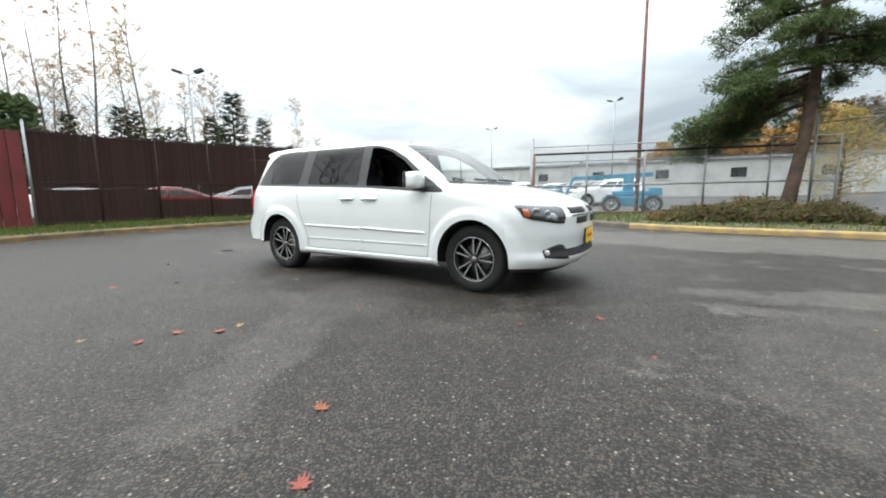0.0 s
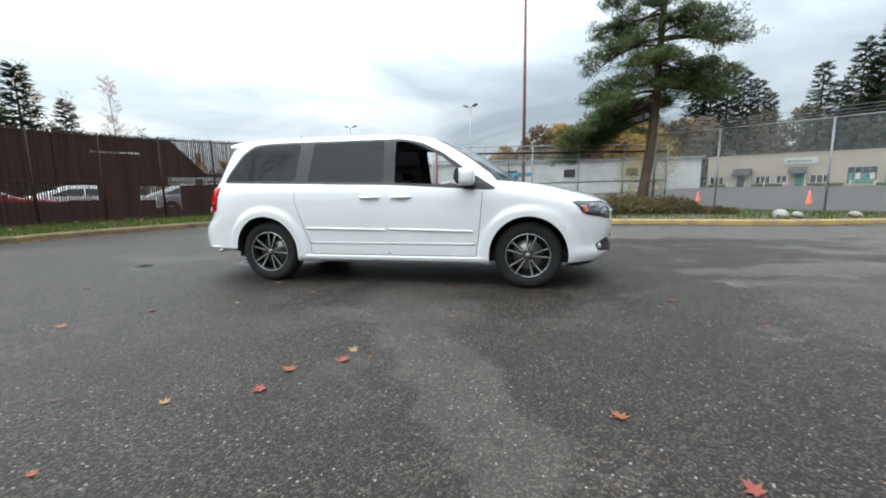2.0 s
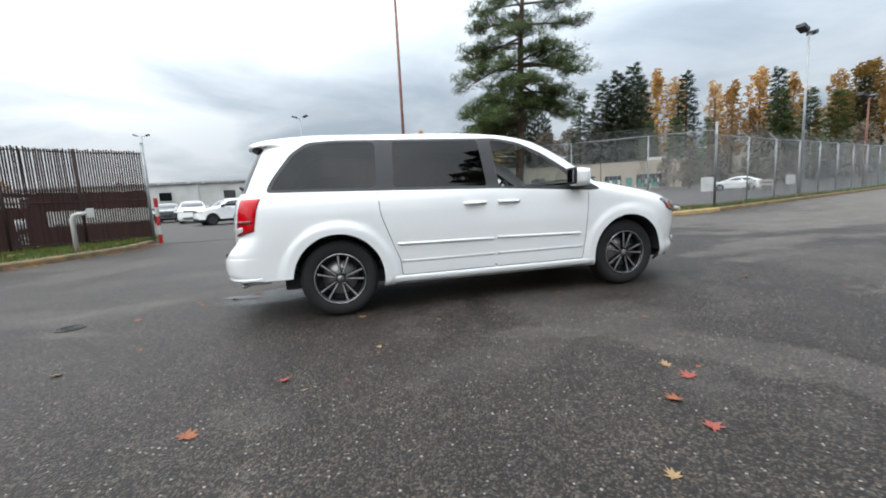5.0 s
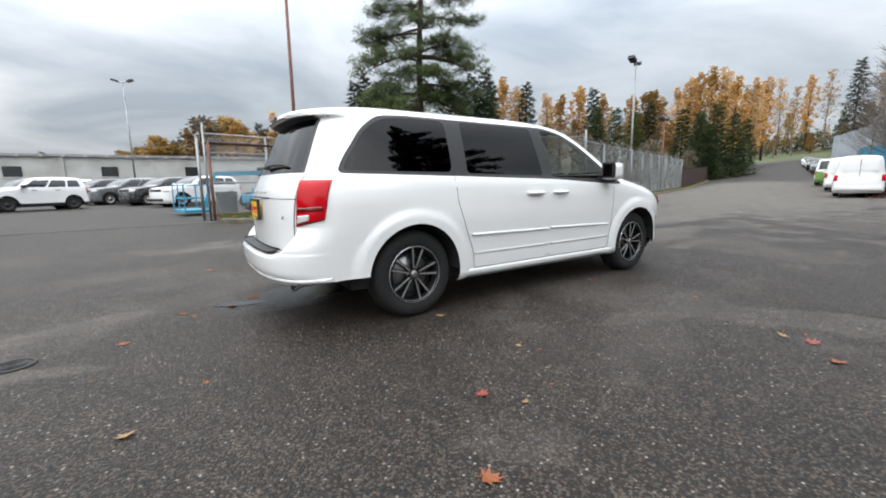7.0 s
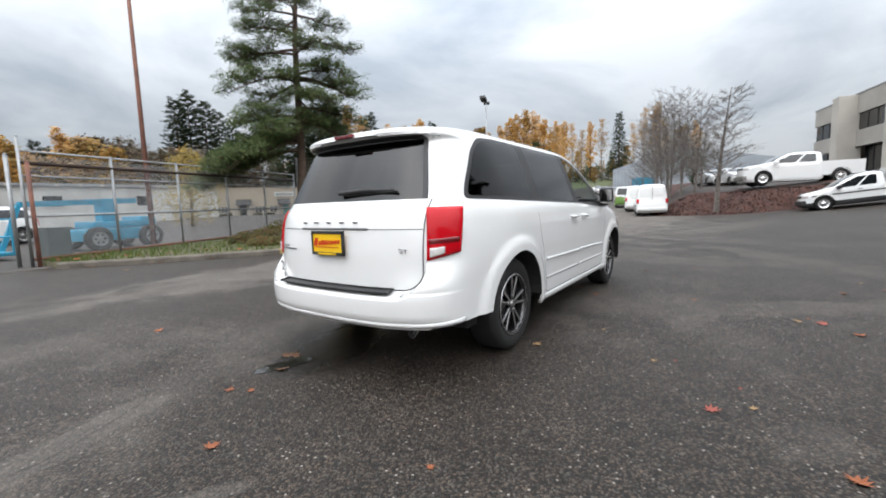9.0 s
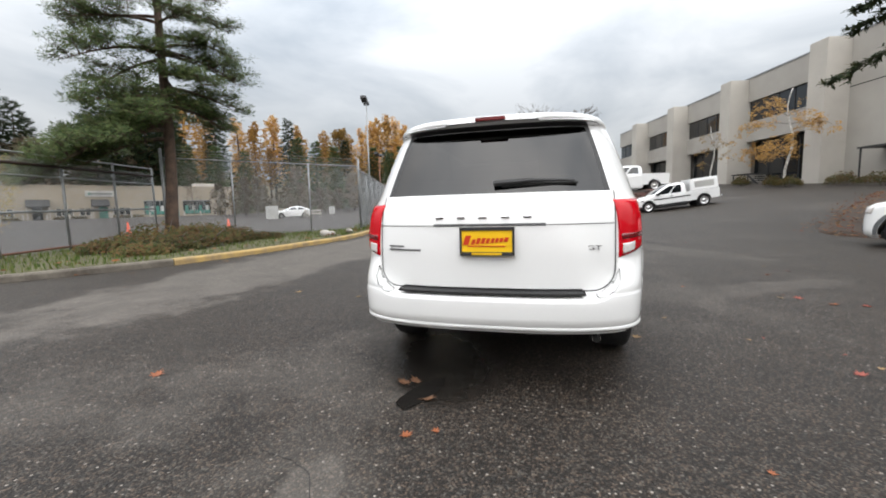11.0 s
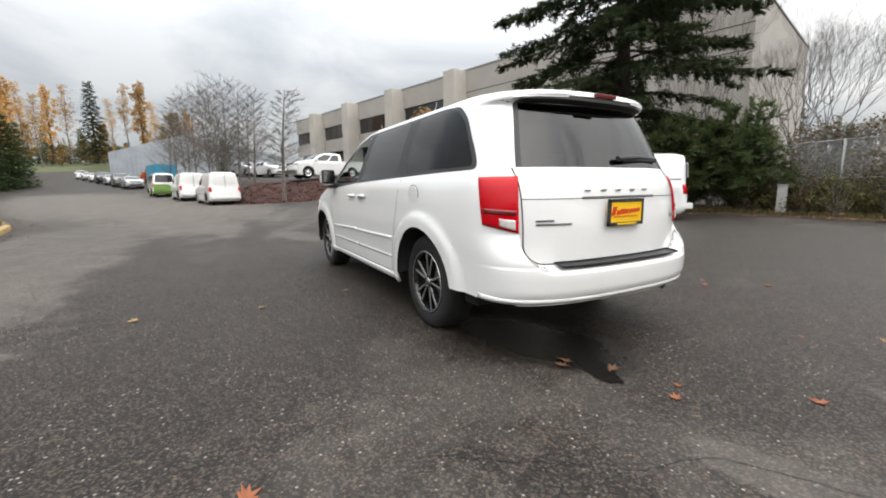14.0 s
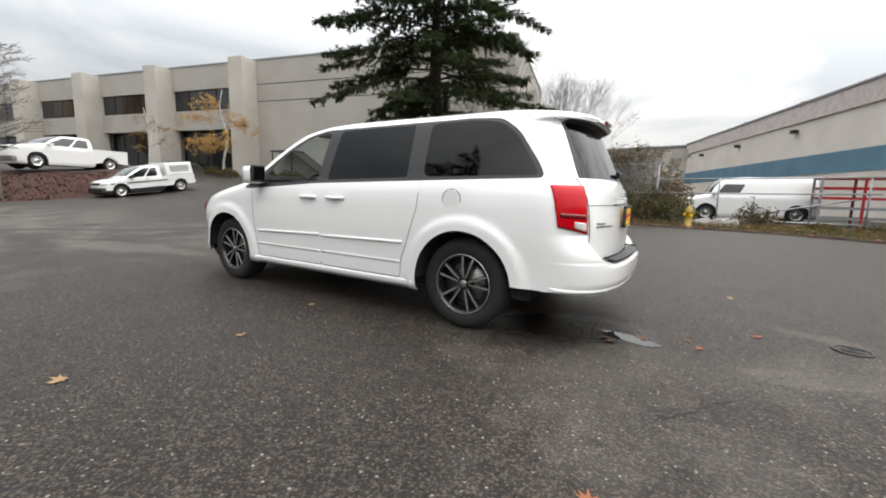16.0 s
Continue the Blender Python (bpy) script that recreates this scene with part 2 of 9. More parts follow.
def leafy(name, colors, scale=0.9):
    """Foliage: colour goes from clump to clump, and light passes through a little."""
    m = bpy.data.materials.new(name)
    m.use_nodes = True
    n, l = m.node_tree.nodes, m.node_tree.links
    p = n["Principled BSDF"]
    p.inputs["Roughness"].default_value, p.inputs["Specular IOR Level"].default_value = 0.7, 0.25
    geo = n.new("ShaderNodeNewGeometry")
    ramp = n.new("ShaderNodeValToRGB")
    els = ramp.color_ramp.elements
    while len(els) < len(colors):
        els.new(0.5)
    for i, c in enumerate(colors):
        els[i].position, els[i].color = i / max(len(colors) - 1, 1), (*c, 1)
    l.new(geo.outputs["Random Per Island"], ramp.inputs[0])
    info = n.new("ShaderNodeObjectInfo")
    pr = n.new("ShaderNodeMapRange")
    pr.inputs["To Min"].default_value, pr.inputs["To Max"].default_value = 0.75, 1.25
    l.new(info.outputs["Random"], pr.inputs["Value"])
    hsv = n.new("ShaderNodeHueSaturation")
    l.new(ramp.outputs[0], hsv.inputs["Color"])
    l.new(pr.outputs[0], hsv.inputs["Value"])
    l.new(hsv.outputs[0], p.inputs["Base Color"])
    tr, mix = n.new("ShaderNodeBsdfTranslucent"), n.new("ShaderNodeMixShader")
    l.new(hsv.outputs[0], tr.inputs["Color"])
    mix.inputs[0].default_value = 0.35
    l.new(p.outputs[0], mix.inputs[1])
    l.new(tr.outputs[0], mix.inputs[2])
    l.new(mix.outputs[0], n["Material Output"].inputs[0])
    return m


def asphalt_material():
    m = bpy.data.materials.new("asphalt")
    m.use_nodes = True
    n, l = m.node_tree.nodes, m.node_tree.links
    p = n["Principled BSDF"]
    geo = n.new("ShaderNodeNewGeometry")

    def tex(scale, detail=4, rough=0.55):
        t = n.new("ShaderNodeTexNoise")
        t.inputs["Scale"].default_value, t.inputs["Detail"].default_value, t.inputs["Roughness"].default_value = scale, detail, rough
        l.new(geo.outputs["Position"], t.inputs["Vector"])
        return t.outputs[0]

    def ramp(src, a, b, ca, cb):
        r = n.new("ShaderNodeValToRGB")
        r.color_ramp.elements[0].position, r.color_ramp.elements[1].position = a, b
        r.color_ramp.elements[0].color, r.color_ramp.elements[1].color = (*ca, 1), (*cb, 1)
        l.new(src, r.inputs[0])
        return r.outputs[0]

    def mix(fac, a, b, mode="MIX"):
        x = n.new("ShaderNodeMix")
        x.data_type, x.blend_type = "RGBA", mode
        for key, v in (("Factor", fac), ("A", a), ("B", b)):
            if hasattr(v, "links"):
                l.new(v, x.inputs[key])
            else:
                x.inputs[key].default_value = v
        return x.outputs["Result"]

    # stones of the wearing course
    vo = n.new("ShaderNodeTexVoronoi")
    vo.inputs["Scale"].default_value, vo.inputs["Randomness"].default_value = 95.0, 1.0
    l.new(geo.outputs["Position"], vo.inputs["Vector"])
    sep = n.new("ShaderNodeSeparateColor")
    l.new(vo.outputs["Color"], sep.inputs[0])
    stone = ramp(sep.outputs[0], 0.45, 1.0, (0.0155, 0.0135, 0.0116), (0.096, 0.083, 0.070))
    edge = ramp(vo.outputs["Distance"], 0.15, 0.75, (1, 1, 1), (0.55, 0.55, 0.55))
    tint = ramp(sep.outputs[1], 0.2, 0.9, (1.16, 0.98, 0.86), (0.94, 1.0, 1.04))
    col = mix(1.0, mix(1.0, stone, tint, "MULTIPLY"), edge, "MULTIPLY")
    # single pale chips
    v2 = n.new("ShaderNodeTexVoronoi")
    v2.inputs["Scale"].default_value = 27.0
    l.new(geo.outputs["Position"], v2.inputs["Vector"])
    chip = ramp(v2.outputs["Distance"], 0.13, 0.20, (1, 1, 1), (0, 0, 0))
    sep2 = n.new("ShaderNodeSeparateColor")
    l.new(v2.outputs["Color"], sep2.inputs[0])
    pale = ramp(sep2.outputs[0], 0.42, 0.82, (0, 0, 0), (1.0, 1.0, 1.0))
    col = mix(mix(1.0, chip, pale, "MULTIPLY"), col, (0.25, 0.225, 0.20, 1))
    # dry, worn patches against damp ground
    dry = ramp(tex(0.31, 10, 0.68), 0.545, 0.60, (0, 0, 0), (0.28, 0.28, 0.28))
    # worn pale areas with ragged edges; those up the road also paint sky sheen
    warp = n.new("ShaderNodeTexNoise")
    warp.inputs["Scale"].default_value, warp.inputs["Detail"].default_value, warp.inputs["Roughness"].default_value = 1.25, 11, 0.72
    l.new(geo.outputs["Position"], warp.inputs["Vector"])
    for cx, cy, rx, ry, turn, weight, rag in (
        (0.95, -2.85, 1.7, 0.34, -63, 0.36, 3.0), (0.45, -1.98, 0.9, 0.28, 4, 0.42, 3.0), (-0.55, -2.4, 0.7, 0.3, 15, 0.22, 3.0), (5.2, 5.15, 10.5, 1.75, 2, 1.0, 1.6), (12.0, 3.6, 7.0, 2.0, 12, 1.15, 1.6), (38.0, 10.5, 36.0, 8.5, 18, 1.38, 1.6), (95.0, 28.0, 55.0, 14.0, 17, 1.38, 1.6),
        (-3.92, 0.47, 0.95, 0.20, 19, 0.75, 2.6), (-3.93, -0.52, 0.5, 0.10, -20, 0.6, 2.6), (-3.7, 2.7, 1.0, 0.45, 20, 0.32, 3.0), (-4.8, 0.4, 1.1, 0.42, 160, 0.34, 3.0), (4.6, -0.3, 1.0, 0.2, 0, 0.6, 3.0), (5.6, 0.7, 2.6, 0.5, 12, 0.75, 2.5), (5.5, -3.0, 2.0, 0.5, 30, 0.4, 3.0), (-6.0, 4.5, 2.5, 0.8, 60, 0.5, 3.0), (14.0, -2.0, 5.0, 1.0, -20, 0.6, 3.0)):
        mp = n.new("ShaderNodeMapping")
        mp.vector_type = "TEXTURE"
        mp.inputs["Location"].default_value, mp.inputs["Rotation"].default_value, mp.inputs["Scale"].default_value = (cx, cy, 0), (0, 0, radians(turn)), (rx, ry, 1)
        l.new(geo.outputs["Position"], mp.inputs["Vector"])
        ln = n.new("ShaderNodeVectorMath")
        ln.operation = "LENGTH"
        l.new(mp.outputs[0], ln.inputs[0])
        ad = n.new("ShaderNodeMath")
        ad.operation = "MULTIPLY_ADD"
        ad.inputs[1].default_value = rag
        l.new(warp.outputs[0], ad.inputs[0])
        l.new(ln.outputs["Value"], ad.inputs[2])
        mr = n.new("ShaderNodeMapRange")
        mr.interpolation_type = "SMOOTHSTEP"
        for key, v in (("From Min", 0.66 + 0.5 * rag), ("From Max", 0.96 + 0.5 * rag), ("To Min", weight * 0.72), ("To Max", 0.0)):
            mr.inputs[key].default_value = v
        l.new(ad.outputs[0], mr.inputs["Value"])
        dry = mix(1.0, dry, mr.outputs[0], "LIGHTEN")
    # an oily wet stain behind the minivan
    mp = n.new("ShaderNodeMapping")
    mp.vector_type = "TEXTURE"
    mp.inputs["Location"].default_value, mp.inputs["Rotation"].default_value, mp.inputs["Scale"].default_value = (-2.15, 0.40, 0), (0, 0, radians(14)), (0.78, 0.42, 1)
    l.new(geo.outputs["Position"], mp.inputs["Vector"])
    ln, ad = n.new("ShaderNodeVectorMath"), n.new("ShaderNodeMath")
    ln.operation, ad.operation = "LENGTH", "MULTIPLY_ADD"
    l.new(mp.outputs[0], ln.inputs[0])
    ad.inputs[1].default_value = 1.2
    l.new(warp.outputs[0], ad.inputs[0])
    l.new(ln.outputs["Value"], ad.inputs[2])
    wm = n.new("ShaderNodeMapRange")
    wm.interpolation_type = "SMOOTHSTEP"
    for key, v in (("From Min", 1.22), ("From Max", 1.75), ("To Min", 0.85), ("To Max", 0.0)):
        wm.inputs[key].default_value = v
    l.new(ad.outputs[0], wm.inputs["Value"])
    dust_and_sheen = mix(0.58, mix(1.0, col, (1.35, 1.35, 1.35, 1), "MULTIPLY"), (0.176, 0.162, 0.146, 1))
    col = mix(dry, col, dust_and_sheen)
    shade = mix(1.0, ramp(tex(1.7, 9, 0.65), 0.32, 0.70, (0.74, 0.74, 0.74), (1.14, 1.13, 1.12)), ramp(tex(11.0, 5, 0.6), 0.30, 0.72, (0.82, 0.82, 0.82), (1.16, 1.16, 1.16)), "MULTIPLY")
    col = mix(1.0, col, shade, "MULTIPLY")
    col = mix(wm.outputs[0], col, (0.010, 0.009, 0.008, 1))
    l.new(col, p.inputs["Base Color"])
    r = n.new("ShaderNodeMix")
    r.data_type = "FLOAT"
    r.inputs["A"].default_value, r.inputs["B"].default_value = 0.60, 0.85
    l.new(dry, r.inputs["Factor"])
    r2 = n.new("ShaderNodeMix")
    r2.data_type = "FLOAT"
    r2.inputs["B"].default_value = 0.16
    l.new(wm.outputs[0], r2.inputs["Factor"])
    l.new(r.outputs["Result"], r2.inputs["A"])
    l.new(r2.outputs["Result"], p.inputs["Roughness"])
    p.inputs["Specular IOR Level"].default_value = 0.26
    b = n.new("ShaderNodeBump")
    b.inputs["Strength"].default_value, b.inputs["Distance"].default_value = 0.55, 0.006
    inv = ramp(vo.outputs["Distance"], 0.0, 0.9, (1, 1, 1), (0, 0, 0))
    l.new(inv, b.inputs["Height"])
    l.new(b.outputs[0], p.inputs["Normal"])
    return m


M_asphalt = asphalt_material()
M_paint = mat("white_paint", (0.74, 0.745, 0.74), 0.22, vary=0.01, scale=1.0, bump=0.0, coat=1.0)
M_trim = mat("black_trim", (0.018, 0.018, 0.019), 0.52, vary=0.1, bump=0.0)
M_plastic = mat("dark_plastic", (0.022, 0.022, 0.023), 0.55, vary=0.15, fine=220, bump=0.12)
M_seam = mat("shadow_gap", (0.02, 0.02, 0.02), 0.9, vary=0.1, bump=0.0)
M_rubber = mat("tyre_rubber", (0.012, 0.012, 0.012), 0.82, vary=0.25, scale=9, fine=120, bump=0.2)
M_alloy = mat("machined_alloy", (0.80, 0.80, 0.81), 0.34, metal=1.0, vary=0.03, bump=0.0)
M_gloss_black = mat("gloss_black", (0.012, 0.012, 0.013), 0.18, vary=0.1, bump=0.0, coat=0.6)
M_chrome = mat("chrome", (0.75, 0.75, 0.76), 0.10, metal=1.0, vary=0.02, bump=0.0)
M_disc = mat("brake_disc", (0.36, 0.35, 0.34), 0.4, metal=0.9, vary=0.12, fine=90, bump=0.05)
M_red_deep = mat("deep_red_lens", (0.20, 0.002, 0.006), 0.10, vary=0.05, bump=0.0, coat=0.0, spec=0.35)
M_red = mat("red_lens", (0.46, 0.002, 0.008), 0.10, vary=0.05, bump=0.0, coat=0.0, spec=0.28)
M_red_deep = mat("deep_red_lens", (0.13, 0.002, 0.004), 0.15, vary=0.1, bump=0.0, coat=0.35)
M_clear = mat("clear_lens", (0.58, 0.55, 0.53), 0.12, vary=0.1, scale=40, bump=0.0, coat=1.0)
M_lamp_dark = mat("smoked_lens", (0.028, 0.028, 0.030), 0.10, vary=0.2, scale=9, bump=0.0, coat=1.0)
M_lamp_grey = mat("lamp_reflector", (0.34, 0.34, 0.35), 0.16, metal=0.6, vary=0.3, scale=30, bump=0.0, coat=1.0)
M_amber = mat("amber_lens", (0.42, 0.07, 0.012), 0.15, vary=0.1, bump=0.0, coat=1.0)
M_yellow = mat("plate_yellow", (0.85, 0.52, 0.01), 0.4, vary=0.03, bump=0.0)
M_plate_red = mat("plate_red", (0.55, 0.04, 0.01), 0.4, vary=0.05, bump=0.0)
M_grey_badge = mat("badge_grey", (0.20, 0.20, 0.21), 0.3, metal=0.7, vary=0.05, bump=0.0)
M_privacy = glass("privacy_glass", (0.010, 0.010, 0.011), 0.030)
M_rear_glass = glass("rear_privacy_glass", (0.007, 0.007, 0.008), 0.062)
M_window = glass("window_glass", (0.62, 0.68, 0.67), 0.040)
M_cabin = mat("cabin_cloth", (0.030, 0.030, 0.032), 0.85, vary=0.2, fine=150, bump=0.1)
M_dark_glass = mat("far_glass", (0.010, 0.012, 0.014), 0.06, vary=0.2, scale=1.5, bump=0.0, coat=0.5)
M_galv = mat("galvanised_steel", (0.31, 0.32, 0.325), 0.45, metal=0.6, vary=0.12, scale=5, bump=0.05)
M_rust = mat("rusty_steel", (0.20, 0.085, 0.055), 0.75, vary=0.2, scale=3, dark=(0.11, 0.05, 0.04), bump=0.2)
M_slat = mat("brown_slat", (0.042, 0.0145, 0.0100), 0.86, vary=0.3, scale=1.3, dark=(0.022, 0.009, 0.0070), per_piece=0.35, bump=0.1)
M_darkpost = mat("dark_rusty_steel", (0.034, 0.017, 0.013), 0.8, vary=0.2, scale=3, bump=0.2)
M_straw = leafy("straw_blades", [(0.060, 0.075, 0.022), (0.11, 0.10, 0.040), (0.17, 0.13, 0.065)])
M_grass = leafy("grass_blades", [(0.045, 0.085, 0.016), (0.085, 0.13, 0.026), (0.15, 0.15, 0.05)])
M_turf = mat("turf_soil", (0.085, 0.085, 0.035), 0.9, vary=0.3, scale=2, fine=30, dark=(0.05, 0.04, 0.022), bump=0.6)
M_mulch = mat("bark_mulch", (0.066, 0.026, 0.018), 0.95, vary=0.5, scale=3, fine=26, dark=(0.028, 0.013, 0.010), bump=1.0)
M_kerb_dull = mat("dull_kerb", (0.20, 0.135, 0.060), 0.85, vary=0.25, scale=3.2, fine=25, dark=(0.085, 0.066, 0.042), bump=0.4)
M_kerb = mat("worn_yellow_kerb", (0.42, 0.285, 0.10), 0.8, vary=0.22, scale=3.4, fine=25, dark=(0.25, 0.185, 0.105), bump=0.4)
M_concrete = mat("cast_concrete", (0.335, 0.318, 0.288), 0.8, vary=0.06, scale=0.35, fine=14, dark=(0.285, 0.268, 0.243), bump=0.1)
M_pier = mat("pale_concrete", (0.43, 0.405, 0.362), 0.8, vary=0.06, scale=0.4, fine=14, dark=(0.365, 0.342, 0.306), bump=0.1)
M_beige = mat("beige_render", (0.32, 0.275, 0.215), 0.85, vary=0.06, scale=0.3, fine=12, bump=0.1)
M_whitewall = mat("weathered_white_wall", (0.46, 0.46, 0.44), 0.85, vary=0.12, scale=0.5, fine=10, dark=(0.33, 0.33, 0.31), bump=0.15)
M_blue = mat("sky_blue_enamel", (0.03, 0.26, 0.40), 0.4, vary=0.12, scale=3, bump=0.03)
M_bark = mat("tree_bark", (0.105, 0.068, 0.048), 0.9, vary=0.3, scale=5, fine=30, dark=(0.05, 0.034, 0.026), bump=1.0)
M_dark_bark = mat("dark_bark", (0.048, 0.036, 0.028), 0.9, vary=0.3, scale=5, fine=30, dark=(0.026, 0.020, 0.016), bump=0.8)
M_grey_bark = mat("grey_bark", (0.17, 0.15, 0.135), 0.9, vary=0.25, scale=5, fine=30, bump=0.6)
M_pine = leafy("pine_needles", [(0.026, 0.046, 0.017), (0.056, 0.090, 0.029), (0.102, 0.138, 0.045), (0.090, 0.092, 0.036)])
M_fir = leafy("fir_needles", [(0.022, 0.040, 0.019), (0.040, 0.066, 0.028), (0.068, 0.094, 0.038), (0.086, 0.078, 0.032)])
M_autumn = leafy("autumn_leaves", [(0.41, 0.215, 0.058), (0.47, 0.275, 0.082), (0.33, 0.20, 0.072), (0.49, 0.32, 0.125)])
M_russet = leafy("russet_leaves", [(0.25, 0.135, 0.038), (0.33, 0.19, 0.055), (0.18, 0.14, 0.045), (0.36, 0.22, 0.07)])
M_dun = leafy("dun_twigs", [(0.105, 0.082, 0.060), (0.15, 0.115, 0.080), (0.085, 0.080, 0.050), (0.18, 0.125, 0.080)])
M_yellowgreen = leafy("yellow_green_leaves", [(0.20, 0.17, 0.045), (0.32, 0.22, 0.055), (0.14, 0.14, 0.042), (0.40, 0.25, 0.065)])
M_sere = leafy("sere_leaves", [(0.34, 0.20, 0.13), (0.44, 0.29, 0.19), (0.50, 0.33, 0.16), (0.28, 0.20, 0.15)])
M_bush = leafy("bush_leaves", [(0.030, 0.045, 0.014), (0.075, 0.080, 0.022), (0.13, 0.085, 0.03), (0.10, 0.045, 0.02)])
M_brush = leafy("brown_brush", [(0.105, 0.080, 0.048), (0.155, 0.115, 0.070), (0.095, 0.090, 0.042), (0.18, 0.115, 0.060)])
M_far_fir = leafy("far_fir_needles", [(0.022, 0.038, 0.021), (0.037, 0.058, 0.030), (0.058, 0.080, 0.040), (0.066, 0.068, 0.034)])
M_fir_green = leafy("green_fir_needles", [(0.040, 0.070, 0.028), (0.074, 0.116, 0.048), (0.108, 0.156, 0.064), (0.112, 0.118, 0.052)])
M_juniper = leafy("juniper_needles", [(0.036, 0.062, 0.028), (0.066, 0.100, 0.042), (0.105, 0.138, 0.056), (0.115, 0.094, 0.042)])
M_olive = leafy("olive_leaves", [(0.065, 0.075, 0.028), (0.115, 0.115, 0.045), (0.165, 0.135, 0.055)])
M_redbush = leafy("red_bush_leaves", [(0.35, 0.06, 0.012), (0.48, 0.10, 0.02), (0.22, 0.05, 0.015)])

# ---- vehicle bodies: level slices, each a rounded outline from nose to tail ----
GATE_HALF, GATE_FOOT, GATE_ROUND = 0.735, 0.612, 0.13


def gate_edge(y, z):
    """Distance from the rounded outline of the tailgate, negative inside it."""
    qx, qz = abs(y) - (GATE_HALF - GATE_ROUND), (GATE_FOOT + GATE_ROUND) - z
    return math.hypot(max(qx, 0), max(qz, 0)) + min(max(qx, qz), 0) - GATE_ROUND


class Shell:
    def __init__(self, xf, xr, w, rf, rr, nf=2.7, nr=2.8, flares=(), draw_in=0.0, bumper=0.0):
        self.xf, self.xr, self.w, self.rf, self.rr = curve(xf), curve(xr), curve(w), curve(rf), curve(rr)
        self.nf, self.nr, self.flares, self.draw_in, self.bumper = nf, nr, flares, draw_in, bumper

    def taper(self, x):
        """The body draws in behind the rear wheels."""
        t = min(max((-1.55 - x) / 0.9, 0), 1)
        return 1 - self.draw_in * t * t * (3 - 2 * t)

    def shelf(self, deg, z):
        """How far the rear bumper stands out round the nested tailgate: a ledge below it, ears beside it."""
        if not self.bumper or z > 0.83:
            return 0.0
        y = self.w(z) * 0.915 * max(math.sin(radians(deg)), 0) ** (2 / self.nr)
        d = gate_edge(y, z)
        k, h = min(max(d / 0.034, 0), 1), min(max((0.82 - z) / 0.20, 0), 1)
        return self.bumper * k * k * (3 - 2 * k) * h * h * (3 - 2 * h)

    def swell(self, x, z):
        out = 0.0
        for cx, cz, r, amp in self.flares:
            d = math.hypot(x - cx, z - cz)
            if d < r + 0.14 and z > 0.2:
                t = min(max((r + 0.14 - d) / 0.06, 0), 1)
                out = max(out, amp * t * t * (3 - 2 * t))
        return out

    def side(self, x, z):
        """Half the width at x, z."""
        w, xf, xr, rf, rr = self.w(z), self.xf(z), self.xr(z) - self.shelf(90, z), self.rf(z), self.rr(z)
        if x > xf - rf:
            k = min(max((x - xf + rf) / rf, 0), 1)
            w *= (1 - k**self.nf) ** (1 / self.nf)
        elif x < xr + rr:
            k = min(max((xr + rr - x) / rr, 0), 1)
            w *= (1 - k**self.nr) ** (1 / self.nr)
        return w * self.taper(x) + self.swell(x, z)

    def nose(self, deg, z):
        a, w, rf = radians(deg), self.w(z), self.rf(z)
        x = self.xf(z) - rf + rf * max(math.cos(a), 0) ** (2 / self.nf)
        y = w * max(math.sin(a), 0) ** (2 / self.nf)
        return x, y + (self.swell(x, z) if deg > 55 else 0)

    def tail(self, deg, z):
        a, w, rr = radians(deg), self.w(z), self.rr(z)
        x = self.xr(z) - self.shelf(deg, z) + rr - rr * max(math.cos(a), 0) ** (2 / self.nr)
        y = w * max(math.sin(a), 0) ** (2 / self.nr) * self.taper(x)
        return x, y + (self.swell(x, z) if deg > 55 else 0)

    def split(self, face, ax, az, cx, cz):
        """A face cut in two by the line of one edge of an outline, where that edge truly crosses it."""
        nx, nz = cz - az, ax - cx
        n = math.hypot(nx, nz)
        if n < 1e-9:
            return [face]
        d = [((p[0] - ax) * nx + (p[2] - az) * nz) / n for p in face]
        if min(d) > -1e-5 or max(d) < 1e-5:
            return [face]
        one, two, cut = [], [], []
        for k, p in enumerate(face):
            q, e, f = face[(k + 1) % len(face)], d[k], d[(k + 1) % len(face)]
            if e >= 0:
                one.append(p)
            if e <= 0:
                two.append(p)
            if e * f < 0:
                t = e / (e - f)
                x, z = p[0] + (q[0] - p[0]) * t, p[2] + (q[2] - p[2]) * t
                m = [x, self.side(x, z), z]
                one.append(m)
                two.append(m)
                cut.append(m)
        if len(cut) == 2:
            ts = [((m[0] - ax) * (cx - ax) + (m[2] - az) * (cz - az)) / (n * n) for m in cut]
            if max(ts) < 0 or min(ts) > 1:
                return [face]
        return [f for f in (one, two) if len(f) > 2]

    def skin(self, rows, nose_cols, side_cols, tail_cols, cuts, pick):
        """The skin as lists of faces, sorted by pick(zone, x, y, z, degrees, sign). cuts: outlines in x, z to which the mesh is drawn."""
        sorted_faces = {}
        boxes = [(min(c[0] for c in q), max(c[0] for c in q), min(c[1] for c in q), max(c[1] for c in q)) for q in cuts]
        grid = []
        for z in rows:
            line = [[*self.nose(d, z), z] for d in nose_cols]
            x0, x1 = self.nose(90, z)[0], self.tail(90, z)[0]
            for k in range(1, side_cols):
                x = x0 + (x1 - x0) * k / side_cols
                line.append([x, self.side(x, z), z])
            line += [[*self.tail(d, z), z] for d in tail_cols[::-1]]
            grid.append(line)
        n0, n1, back = len(nose_cols), len(nose_cols) + side_cols - 1, tail_cols[::-1]
